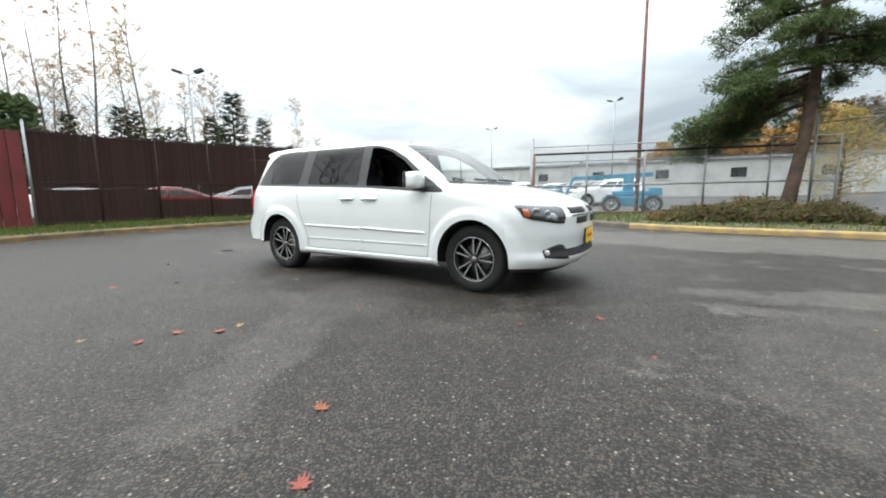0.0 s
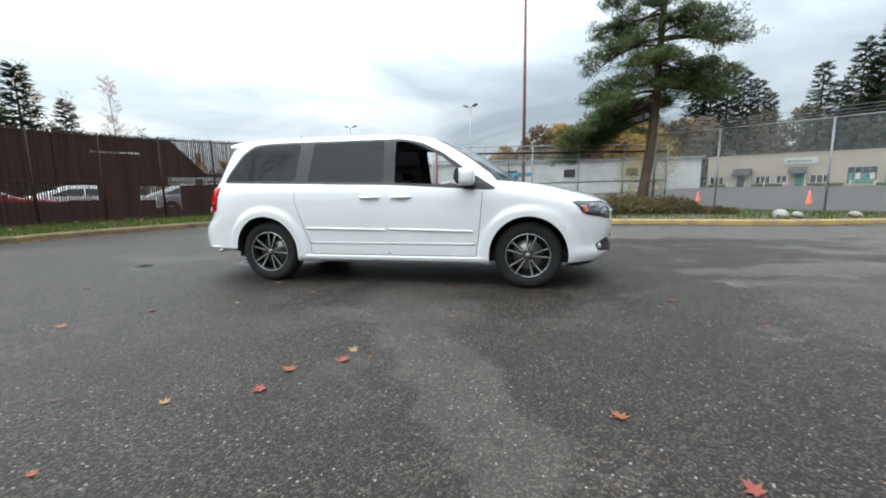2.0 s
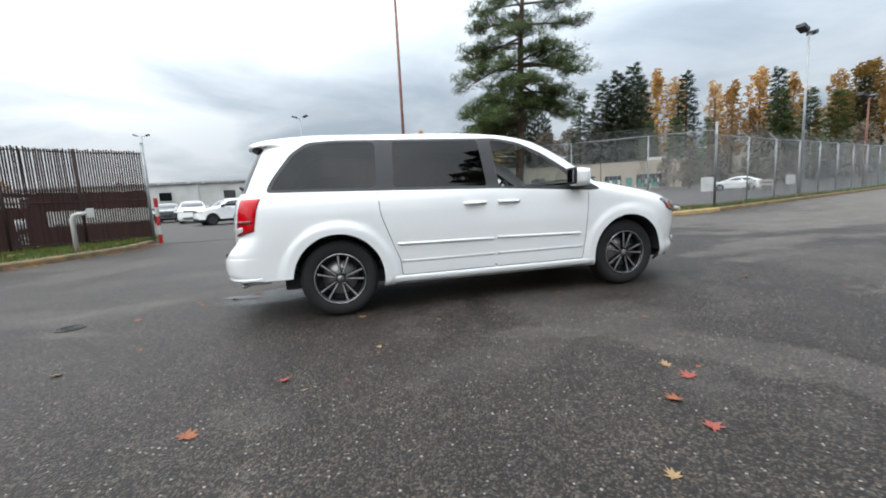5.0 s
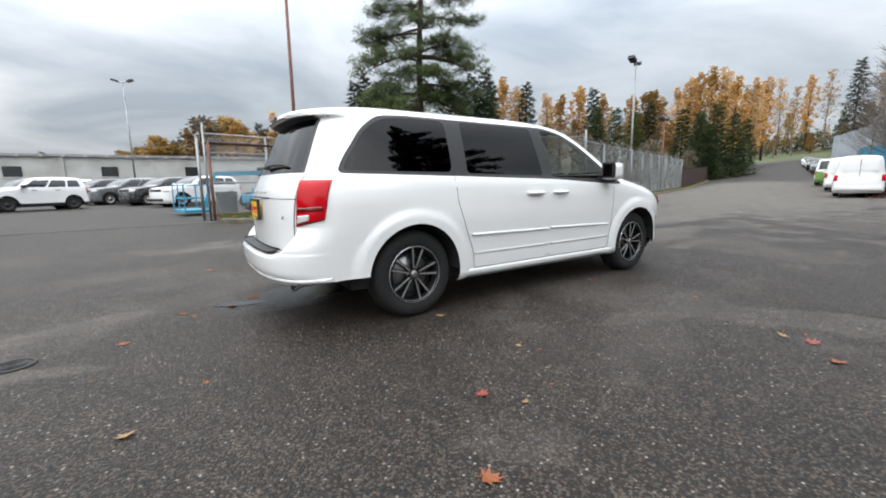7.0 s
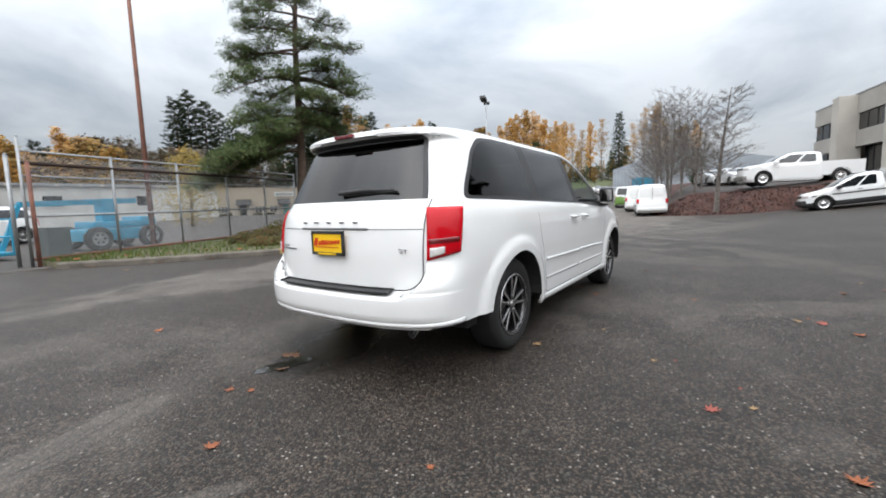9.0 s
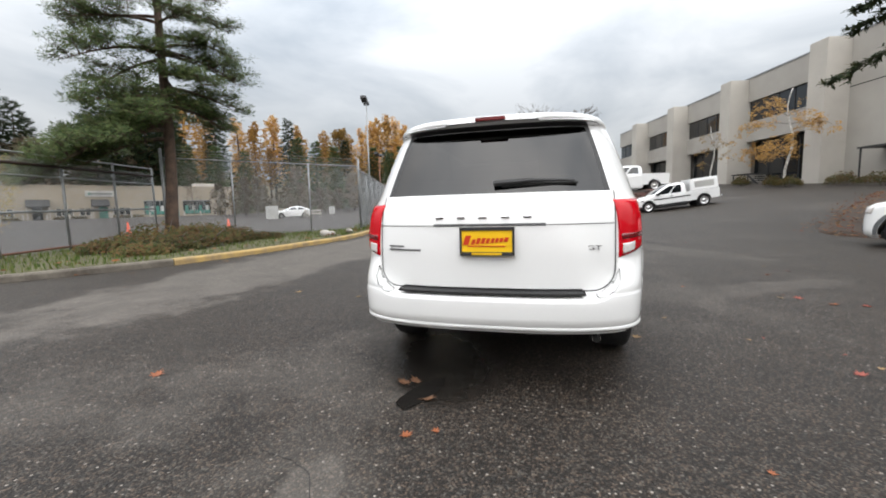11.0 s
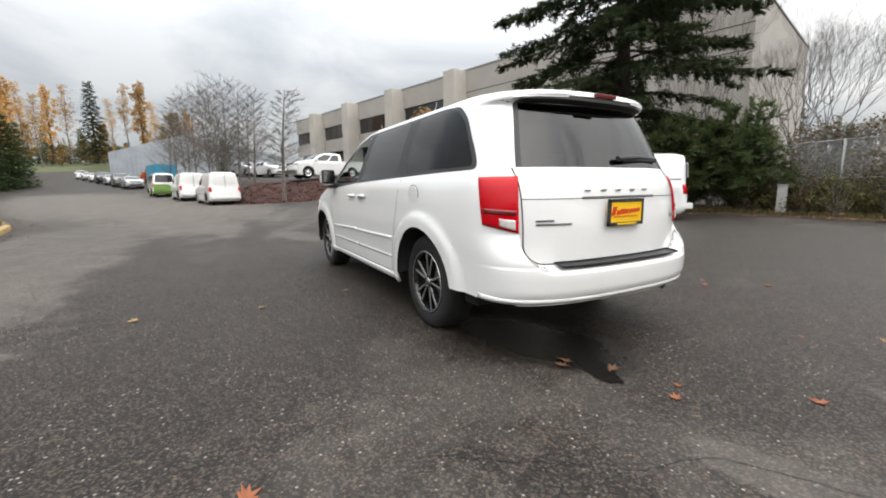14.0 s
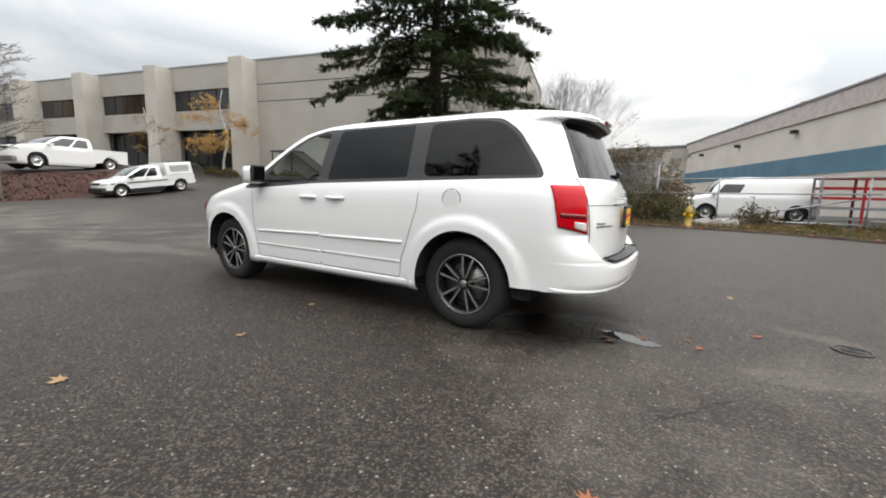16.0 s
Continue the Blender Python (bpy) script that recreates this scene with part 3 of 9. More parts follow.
        for j in range(len(grid) - 1):
            for i in range(len(grid[0]) - 1):
                q = [grid[j][i], grid[j][i + 1], grid[j + 1][i + 1], grid[j + 1][i]]
                if i < n0:
                    kind, deg = "nose", (nose_cols[i] + (nose_cols[i + 1] if i + 1 < n0 else 90)) / 2
                elif i >= n1:
                    kind, deg = "tail", (back[i - n1] + back[min(i - n1 + 1, len(back) - 1)]) / 2
                else:
                    kind, deg = "side", 90
                pieces = [q]
                if kind == "side" or deg > 56:
                    fx0, fx1, fz0, fz1 = min(c[0] for c in q), max(c[0] for c in q), min(c[2] for c in q), max(c[2] for c in q)
                    for poly, (bx0, bx1, bz0, bz1) in zip(cuts, boxes):
                        if fx1 < bx0 or fx0 > bx1 or fz1 < bz0 or fz0 > bz1:
                            continue
                        for (ax, az), (cx, cz) in zip(poly, poly[1:] + poly[:1]):
                            if max(ax, cx) < fx0 or min(ax, cx) > fx1 or max(az, cz) < fz0 or min(az, cz) > fz1:
                                continue
                            pieces = [r for one in pieces for r in self.split(one, ax, az, cx, cz)]
                for some in pieces:
                    cx, cy, cz = (sum(c[k] for c in some) / len(some) for k in range(3))
                    for sign in (1, -1):
                        key = pick(kind, cx, cy, cz, deg, sign)
                        if key is None:
                            continue
                        pts = [(c[0], sign * c[1], c[2]) for c in some]
                        sorted_faces.setdefault(key, []).append(pts if sign > 0 else pts[::-1])
        return sorted_faces


def faces_mesh(faces, merge=0.0006):
    bm = bmesh.new()
    seen = {}
    for pts in faces:
        vs = []
        for p in pts:
            k = (round(p[0] / merge), round(p[1] / merge), round(p[2] / merge))
            if k not in seen:
                seen[k] = bm.verts.new(p)
            if seen[k] not in vs:
                vs.append(seen[k])
        if len(vs) > 2:
            try:
                bm.faces.new(vs)
            except ValueError:
                pass
    bm.normal_update()
    for f in bm.faces:
        c = f.calc_center_median()
        if f.normal.dot(c - Vector((c.x * 0.6, 0, 0.8))) < 0:
            f.normal_flip()
    return bm


def patch(points_at, us, vs, thick=0.01):
    """A shaped plate: points_at(u, v) gives the outer skin; its rim is turned inwards."""
    bm = bmesh.new()
    grid = [[bm.verts.new(points_at(u, v)) for u in us] for v in vs]
    for j in range(len(vs) - 1):
        for i in range(len(us) - 1):
            bm.faces.new((grid[j][i], grid[j][i + 1], grid[j + 1][i + 1], grid[j + 1][i]))
    bm.normal_update()
    flip = sum(v.normal.dot(v.co - Vector((v.co.x * 0.6, 0, 0.8))) for row in grid for v in row) < 0
    back = {v: (v.co + v.normal * thick if flip else v.co - v.normal * thick) for row in grid for v in row}
    rim = [e for e in bm.edges if e.is_boundary]
    low = {}
    for e in rim:
        for v in e.verts:
            if v not in low:
                low[v] = bm.verts.new(back[v])
        bm.faces.new((e.verts[0], e.verts[1], low[e.verts[1]], low[e.verts[0]]))
    bmesh.ops.remove_doubles(bm, verts=bm.verts, dist=1e-6)
    bmesh.ops.recalc_face_normals(bm, faces=bm.faces)
    return bm


def wheel_parts(parent, x, y, r, width, rim, spokes, alloy, hollow):
    """One wheel under its car: tyre, rim, spokes, brake disc and cap. y: the hub's plane, its sign the side."""
    s = 1 if y > 0 else -1
    hub = new("wheel")
    hub.parent, hub.matrix_basis = parent, pose(x, y, r, 0, 0, 0 if s > 0 else 180)
    w = width
    bm = bmesh.new()
    lathe(bm, [(rim, -w), (rim + 0.02, -w - 0.005), (r - 0.045, -w - 0.012), (r - 0.012, -w + 0.012), (r, -w + 0.04), (r, -0.035), (r - 0.012, -0.008), (r - 0.045, 0.012), (rim + 0.02, 0.006), (rim, -0.008)], 48)
    part("tyre", bm, M_rubber, hub, smooth=True)
    bm = bmesh.new()
    lathe(bm, [(rim + 0.004, -0.012), (rim + 0.006, 0.004), (rim - 0.006, 0.008), (rim - 0.016, 0.0), (rim - 0.022, -0.03), (rim - 0.03, -w + 0.03)], 48)
    ring = part("rim", bm, M_gloss_black if hollow else M_galv, hub, smooth=True)
    if hollow:
        bm = bmesh.new()
        lathe(bm, [(rim + 0.003, -0.002), (rim + 0.004, 0.006), (rim, 0.0085), (rim - 0.003, 0.006)], 48)
        part("rim_lip", bm, M_alloy, ring, smooth=True)
    bm = bmesh.new()
    lathe(bm, [(0.02, -0.085), (rim - 0.075, -0.085), (rim - 0.07, -0.1)], 32)
    part("brake_disc", bm, M_disc, hub, smooth=True)
    bm = bmesh.new()
    lathe(bm, [(0.02, -0.105), (rim - 0.005, -0.105), (rim - 0.005, -w + 0.02)], 24)
    part("wheel_back", bm, M_seam, hub)
    for k in range(spokes):
        pair = 5.5 if k % 2 else -5.5
        a = radians(k * 360 / spokes + (pair if spokes == 10 else 0) + 8)
        m = pose(0, 0, 0, 0, 0, 0) @ Matrix.Rotation(a, 4, "Y")
        bm = bmesh.new()
        for z0, h0, z1, h1, ya, yb in ((0.035, 0.013, rim - 0.012, 0.019, -0.05, -0.012),):
            vs = [bm.verts.new(c) for c in ((-h0, ya, z0), (h0, ya, z0), (h1, ya - 0.01, z1), (-h1, ya - 0.01, z1), (-h0 * 0.75, yb - 0.006, z0), (h0 * 0.75, yb - 0.006, z0), (h1 * 0.75, yb + 0.004, z1), (-h1 * 0.75, yb + 0.004, z1))]
            for q in ((0, 3, 2, 1), (4, 5, 6, 7), (0, 1, 5, 4), (1, 2, 6, 5), (2, 3, 7, 6), (3, 0, 4, 7)):
                bm.faces.new([vs[i] for i in q])
        sp = part("spoke", bm, M_gloss_black if hollow else M_galv, hub, m=m)
        if hollow:
            bm = new_box(-0.0068, 0.0068, -0.02, 0.0, 0.05, rim - 0.012)
            for v in bm.verts:
                v.co.y += 0.006 * (v.co.z - 0.05) / rim - 0.0105
                v.co.x *= 0.55 + 0.75 * (v.co.z - 0.05) / rim
            part("spoke_face", bm, M_alloy, sp)
    bm = bmesh.new()
    lathe(bm, [(0.0005, 0.0), (0.026, -0.001), (0.031, -0.006), (0.033, -0.02)], 20)
    part("hub_cap", bm, M_disc if hollow else M_galv, hub, smooth=True)
    for k in range(5):
        a = 2 * math.pi * k / 5 + 0.3
        bm = new_tube([(0.057 * math.cos(a), -0.03, 0.057 * math.sin(a)), (0.057 * math.cos(a), -0.008, 0.057 * math.sin(a))], 0.0095, 6)
        part("lug_nut", bm, M_chrome, hub)
    return hub

# ---- the white minivan ----
ARCH_F, ARCH_R = (1.539, 0.365), (-1.539, 0.365)
def raise_z(z):
    """The glasshouse stands a little taller than first drawn."""
    return z if z < 1.165 else 1.165 + (z - 1.165) * 1.03


def lifted(table):
    return [(raise_z(z), v) for z, v in table]


def raised(outline):
    return [(x, raise_z(z)) for x, z in outline]


van_skin = Shell(
    xf=lifted([(0.26, 2.36), (0.32, 2.46), (0.40, 2.50), (0.47, 2.475), (0.66, 2.50), (0.80, 2.50), (0.88, 2.46), (0.95, 2.37), (1.01, 2.22), (1.06, 2.03), (1.11, 1.80), (1.145, 1.56), (1.165, 1.42), (1.24, 1.31), (1.40, 1.08), (1.52, 0.88), (1.60, 0.72), (1.655, 0.54), (1.69, 0.33), (1.715, 0.05), (1.735, -0.35), (1.745, -0.9)]),
    xr=lifted([(0.26, -2.42), (0.38, -2.50), (0.46, -2.545), (0.56, -2.55), (0.612, -2.545), (0.80, -2.545), (1.00, -2.53), (1.10, -2.51), (1.20, -2.46), (1.40, -2.365), (1.56, -2.285), (1.592, -2.268), (1.608, -2.30), (1.622, -2.345), (1.64, -2.362), (1.66, -2.352), (1.68, -2.28), (1.70, -2.14), (1.72, -1.90), (1.735, -1.5), (1.745, -1.1)]),
    w=lifted([(0.26, 0.93), (0.30, 0.965), (0.36, 0.972), (0.47, 0.977), (0.62, 0.984), (0.80, 0.992), (0.95, 0.988), (1.06, 0.975), (1.13, 0.955), (1.18, 0.93), (1.30, 0.885), (1.45, 0.825), (1.57, 0.772), (1.63, 0.738), (1.67, 0.70), (1.70, 0.64), (1.72, 0.55), (1.735, 0.42), (1.745, 0.22)]),
    rf=lifted([(0.26, 0.8), (0.9, 0.86), (1.1, 0.86), (1.165, 0.50), (1.25, 0.42), (1.6, 0.42), (1.745, 0.5)]),
    rr=lifted([(0.26, 0.42), (0.6, 0.44), (0.61, 0.46), (1.15, 0.48), (1.6, 0.42), (1.7, 0.5), (1.745, 0.4)]),
    flares=((*ARCH_F, 0.41, 0.022), (*ARCH_R, 0.41, 0.024)),
    draw_in=0.085,
    bumper=0.105,
)
arch_f, arch_r = oval(*ARCH_F, 0.415, 0.425), oval(*ARCH_R, 0.415, 0.425)
dlo = rounded(raised([(-2.14, 1.19), (-2.08, 1.30), (-1.90, 1.53), (-1.75, 1.630), (-1.50, 1.648), (0.12, 1.640), (0.36, 1.588), (0.60, 1.475), (0.90, 1.27), (1.22, 1.075), (1.10, 1.068), (0.1, 1.132)]), 0.06)
win_q = rounded(raised([(-2.095, 1.212), (-2.04, 1.30), (-1.88, 1.51), (-1.74, 1.602), (-1.55, 1.627), (-1.12, 1.627), (-1.145, 1.195)]), 0.07)
win_s = rounded(raised([(-0.985, 1.19), (-0.955, 1.585), (-0.945, 1.626), (-0.085, 1.624), (-0.055, 1.165)]), 0.035)
win_f = rounded(raised([(0.075, 1.155), (0.055, 1.616), (0.20, 1.602), (0.38, 1.545), (0.60, 1.43), (0.80, 1.28), (0.955, 1.125)]), 0.035)
door_f = rounded(raised([(0.005, 0.352), (0.008, 1.65), (0.34, 1.604), (0.62, 1.475), (0.90, 1.28), (1.06, 1.15), (1.055, 1.0), (1.02, 0.60), (0.985, 0.352)]), 0.03)
door_s = rounded(raised([(-0.004, 0.352), (-0.002, 1.655), (-1.06, 1.655), (-1.14, 1.17), (-1.13, 0.95), (-1.03, 0.66), (-0.965, 0.50), (-0.955, 0.352)]), 0.03)
under_r = [(-2.8, 0.2), (-2.8, 0.375), (-2.2, 0.392), (-1.93, 0.405), (-1.93, 0.2)]
under_f = [(2.8, 0.2), (2.8, 0.30), (2.2, 0.30), (1.93, 0.30), (1.93, 0.2)]
van_rows = [raise_z(z) for z in [0.262, 0.275, 0.30, 0.325, 0.35, 0.375, 0.40, 0.425, 0.455, 0.47, 0.485, 0.50, 0.53, 0.56, 0.575, 0.585, 0.592, 0.598, 0.604, 0.610, 0.617, 0.626, 0.636, 0.647, 0.66, 0.675, 0.69, 0.705, 0.72, 0.74, 0.76, 0.78, 0.80, 0.82, 0.85, 0.88, 0.90, 0.92, 0.94, 0.955, 0.97, 0.985, 1.0, 1.014, 1.028, 1.04, 1.052, 1.064, 1.076, 1.088, 1.10, 1.112, 1.124, 1.136, 1.147, 1.157, 1.165, 1.178, 1.195, 1.215, 1.24, 1.27, 1.30, 1.33, 1.36, 1.39, 1.42, 1.45, 1.48, 1.51, 1.54, 1.565, 1.578, 1.587, 1.594, 1.601, 1.608, 1.615, 1.622, 1.632, 1.643, 1.655, 1.667, 1.678, 1.688, 1.698, 1.707, 1.715, 1.722, 1.729, 1.735, 1.740, 1.745]]
NOSE_COLS = [0, 3, 6, 10, 14, 18, 22, 26, 30, 34, 38, 42, 46, 50, 54, 58, 62, 66, 70, 74, 78, 82, 86]
TAIL_COLS = [0, 3, 6, 10, 14, 18, 22, 26, 29, 31, 33, 35, 36.5, 38, 39.5, 41, 42.5, 44, 45, 46, 47, 48, 49, 50, 51, 52, 54, 58, 62, 66, 70, 74, 78, 82, 86]


def van_pick(zone, x, y, z, deg, sign):
    low = zone == "side" or deg > 60
    if low and (inside(arch_f, x, z) or inside(arch_r, x, z)):
        return None
    if (x < -1.93 and inside(under_r, x, z)) or (x > 1.93 and inside(under_f, x, z)):
        return None
    if low and inside(dlo, x, z):
        for poly, key in ((win_q, "quarter"), (win_s, "slide_pane"), (win_f, "front_pane")):
            if inside(poly, x, z):
                return (key, sign)
        return ("pillar", sign)
    if zone == "nose" and 1.18 < z < 1.650 and deg < 62:
        return "windscreen"
    if zone == "nose" and 1.165 > z > 0.955 and x > 1.0 and deg < 58:
        return "bonnet"
    if zone == "tail" and 1.20 < z < 1.606 and deg < 47:
        return "rear_pane"
    # black window edge; the roof lip's underside is blackened as shade too
    if zone == "tail" and z > 1.195 and deg < 51 and z < 1.632:
        return "rear_pane_rim"
    if zone == "tail" and z < 1.2 and gate_edge(y, z) < 0:
        return "tailgate"
    if z < 0.80 and x < -1.97:
        return "rear_bumper"
    if x > 1.93 and z < 0.74:
        return "front_bumper"
    if low and inside(door_f, x, z):
        return ("front_door", sign)
    if low and inside(door_s, x, z):
        return ("sliding_door", sign)
    return "body"


minivan = thing("minivan", "clean white minivan with dark privacy windows parked on the wet asphalt", "minivan", m=pose(0, 0.02, 0))
van_faces = van_skin.skin(van_rows, NOSE_COLS, 128, TAIL_COLS, (arch_f, arch_r, under_r, under_f, win_q, win_s, win_f, dlo, door_f, door_s), van_pick)
# the crown of the roof
ROOF = raise_z(1.745)
crown = [p for f in van_faces["body"] for p in f if abs(p[2] - ROOF) < 1e-4]
roof_z = ROOF + 0.0002
ring_u = sorted({(round(p[0], 4), round(p[1], 4)) for p in crown}, key=lambda c: math.atan2(c[1], c[0] + 1.0))
for a, b in zip(ring_u, ring_u[1:] + ring_u[:1]):
    van_faces["body"].append([(a[0], a[1], ROOF), (b[0], b[1], ROOF), (-1.0, 0, roof_z)])
van_parts = {}
for key, mate, label in (("body", M_paint, ""), ("bonnet", M_paint, ""), ("tailgate", M_paint, "white tailgate"), ("rear_bumper", M_paint, ""), ("front_bumper", M_paint, ""), ("rear_pane_rim", M_trim, "")):
    van_parts[key] = part({"rear_pane_rim": "rear_window_trim"}.get(key, key), faces_mesh(van_faces[key]), mate, minivan, label, smooth=True)
part("windscreen", faces_mesh(van_faces["windscreen"]), M_window, minivan, "clear windscreen", smooth=True).visible_shadow = False
part("rear_window", faces_mesh(van_faces["rear_pane"]), M_rear_glass, minivan, "dark tinted rear window", smooth=True)
for sign in (1, -1):
    fd = part("front_door", faces_mesh(van_faces["front_door", sign]), M_paint, minivan, smooth=True)
    sd = part("sliding_door", faces_mesh(van_faces["sliding_door", sign]), M_paint, minivan, smooth=True)
    part("pillar_trim", faces_mesh(van_faces["pillar", sign]), M_trim, minivan, "black window surround", smooth=True)
    part("quarter_window", faces_mesh(van_faces["quarter", sign]), M_privacy, minivan, "dark tinted glass", smooth=True)
    part("sliding_door_window", faces_mesh(van_faces["slide_pane", sign]), M_privacy, sd, "dark tinted glass", smooth=True)
    # the front door panes are wound down
    def on_side(x, z, lift, s=sign):
        return (x, s * (van_skin.side(x, z) + lift), z)

    # dark gaps along the door edges
    for poly, owner in ((door_f, fd), (door_s, sd)):
        gap = bmesh.new()
        for (xa, za), (xb, zb) in zip(poly, poly[1:] + poly[:1]):
            if max(za, zb) > 1.16 and min(za, zb) > 1.0:
                continue
            if math.hypot(xb - xa, zb - za) < 1e-4 or math.hypot(xb - xa, zb - za) > 1.15:
                continue
            steps = max(1, int(math.hypot(xb - xa, zb - za) / 0.06))
            nx, nz = -(zb - za), xb - xa
            k = 0.0028 / math.hypot(nx, nz)
            for j in range(steps):
                t0, t1 = j / steps, (j + 1) / steps
                q = []
                for t, side in ((t0, -1), (t1, -1), (t1, 1), (t0, 1)):
                    q.append(gap.verts.new(on_side(xa + (xb - xa) * t + side * nx * k, za + (zb - za) * t + side * nz * k, 0.0012)))
                gap.faces.new(q)
        part("door_gap", gap, M_seam, owner)
    # rubbing strips and lower crease
    for x0, x1, z0, z1, owner in ((0.02, 0.955, 0.648, 0.625, fd), (-0.985, -0.02, 0.655, 0.640, sd)):
        bm = patch(lambda u, v: on_side(x0 + (x1 - x0) * u, z0 + (z1 - z0) * u + (v - 0.5) * 0.026, 0.006 + 0.010 * (1 - (2 * v - 1) ** 2)), np.linspace(0, 1, 24), np.linspace(0, 1, 6), 0.02)
        part("rubbing_strip", bm, M_paint, owner, smooth=True)
    for x0, x1, owner in ((0.02, 0.975, fd), (-0.955, -0.02, sd)):
        bm = patch(lambda u, v: on_side(x0 + (x1 - x0) * u, 0.472 + v * 0.022, 0.0045 * v + 0.0022), np.linspace(0, 1, 20), np.linspace(0, 1, 4), 0.015)
        part("door_crease", bm, M_paint, owner, smooth=True)
    # handles
    for xa, owner in ((0.155, fd), (-0.205, sd)):
        bm = patch(lambda u, v: on_side(xa + (u - 0.5) * 0.235, 1.003 + (v - 0.5) * 0.036 * (0.75 + 0.25 * math.sin(math.pi * u)), 0.012 + 0.030 * math.sin(math.pi * u) ** 0.5 * math.sin(math.pi * v) ** 0.5), np.linspace(0, 1, 16), np.linspace(0, 1, 8), 0.03)
        handle = part("door_handle", bm, M_paint, owner, smooth=True)
        bm = patch(lambda u, v: on_side(xa + (u - 0.5) * 0.13, 0.985 + (v - 0.5) * 0.05, 0.0016), np.linspace(0, 1, 6), np.linspace(0, 1, 4), 0.004)
        part("handle_cup", bm, M_paint, handle)
    # sill
    bm = patch(lambda u, v: on_side(-1.09 + 2.19 * u, 0.268 + v * 0.075, 0.003 + 0.004 * math.sin(math.pi * v) * min(1, 14 * u, 14 * (1 - u))), np.linspace(0, 1, 30), np.linspace(0, 1, 5), 0.03)
    part("sill", bm, M_paint, minivan, smooth=True)
    # tail lamp, wrapped round the corner
    def tail_at(deg, z, lift, s=sign):
        x, y = van_skin.tail(deg, z)
        a = radians(deg)
        return (x - lift * math.cos(a), s * (y + lift * math.sin(a)), z)

    lamp = part("tail_lamp", patch(lambda u, v: tail_at(49.5 + (25 + 2.5 * v) * u, 0.806 + 0.338 * v + 0.05 * u * (1 - v) ** 2, 0.010 + 0.012 * math.sin(math.pi * u) ** 0.5 * math.sin(math.pi * v) ** 0.3), np.linspace(0, 1, 22), np.linspace(0, 1, 20), 0.03), M_red, minivan, "red tail lamp with a clear lower window", smooth=True)
    part("reversing_lamp", patch(lambda u, v: tail_at(51.2 + 10.5 * u, 0.828 + (0.058 - 0.016 * u) * v + 0.026 * u, 0.020 + 0.010 * math.sin(math.pi * u) ** 0.6), np.linspace(0, 1, 14), np.linspace(0, 1, 6), 0.01), M_clear, lamp, "clear reversing window", smooth=True)
    part("lamp_band", patch(lambda u, v: tail_at(50.6 + 22 * u, 0.912 + 0.030 * v + 0.012 * u, 0.019 + 0.006 * math.sin(math.pi * u) ** 0.6), np.linspace(0, 1, 14), np.linspace(0, 1, 4), 0.010), M_red_deep, lamp, "darker red band", smooth=True)
    # head lamp
    def nose_at(deg, z, lift, s=sign):
        x, y = van_skin.nose(deg, z)
        a = radians(deg)
        return (x + lift * math.cos(a), s * (y + lift * math.sin(a)), z)

    def lamp_z(u, v):
        lo = 0.740 + 0.068 * u + 0.05 * max(0, 0.18 - u) + 0.10 * max(0, u - 0.85)
        hi = 0.928 + 0.020 * u - 0.20 * max(0, 0.10 - u) - 0.12 * max(0, u - 0.88)
        return lo + (hi - lo) * v

    lamp = part("head_lamp", patch(lambda u, v: nose_at(32 + 34 * u - 2.5 * v * (1 - u), lamp_z(u, v), 0.007 + 0.010 * math.sin(math.pi * u) ** 0.7 * math.sin(math.pi * v) ** 0.5), np.linspace(0, 1, 30), np.linspace(0, 1, 12), 0.03), M_lamp_dark, minivan, "smoked head lamp with an amber corner", smooth=True)
    part("indicator", patch(lambda u, v: nose_at(60.5 + 4.2 * u - 1.5 * v, 0.822 + 0.075 * v, 0.0165), np.linspace(0, 1, 6), np.linspace(0, 1, 6), 0.006), M_amber, lamp, "amber corner lens", smooth=True)
    part("lamp_reflector", patch(lambda u, v: nose_at(39 + 10 * u, 0.775 + 0.022 * u + 0.075 * v, 0.0165), np.linspace(0, 1, 8), np.linspace(0, 1, 6), 0.006), M_lamp_grey, lamp, "silvery reflector", smooth=True)
    for dc, rad in ((54.5, 0.044), (46.5, 0.036)):
        c = Vector(nose_at(dc, 0.868 if dc > 50 else 0.850, 0.016))
        bm = bmesh.new()
        lathe(bm, [(0.001, 0.004), (rad * 0.6, 0.006), (rad * 0.85, 0.003), (rad, -0.004)], 20)
        part("lamp_lens", bm, M_lamp_grey, lamp, "clear projector lens", smooth=True, m=Matrix.Translation(c) @ pose(0, 0, 0, 0, 0, sign * (-90 + dc) if sign > 0 else 90 - dc + 180))
    # fog lamp pocket
    pocket = part("fog_lamp_pocket", patch(lambda u, v: nose_at(27 + 23 * u, 0.385 + 0.03 * u + (0.070 + 0.075 * math.sin(math.pi * u ** 0.6)) * v, 0.006), np.linspace(0, 1, 18), np.linspace(0, 1, 6), 0.02), M_trim, minivan, "black fog lamp recess", smooth=True)
    c = Vector(nose_at(46.5, 0.462, 0.010))
    bm = bmesh.new()
    lathe(bm, [(0.001, 0.012), (0.022, 0.010), (0.029, 0.0)], 18)
    part("fog_lamp", bm, M_clear, pocket, "round fog lamp", smooth=True, m=Matrix.Translation(c) @ pose(0, 0, 0, 0, 0, -35 if sign > 0 else 215))
    # mirror
    mirror = part("door_mirror", new_box(0.800, 0.990, *sorted((sign * 0.985, sign * 1.145)), 1.115, 1.300, 0.06), M_paint, minivan, "white shell with a black foot", smooth=True)
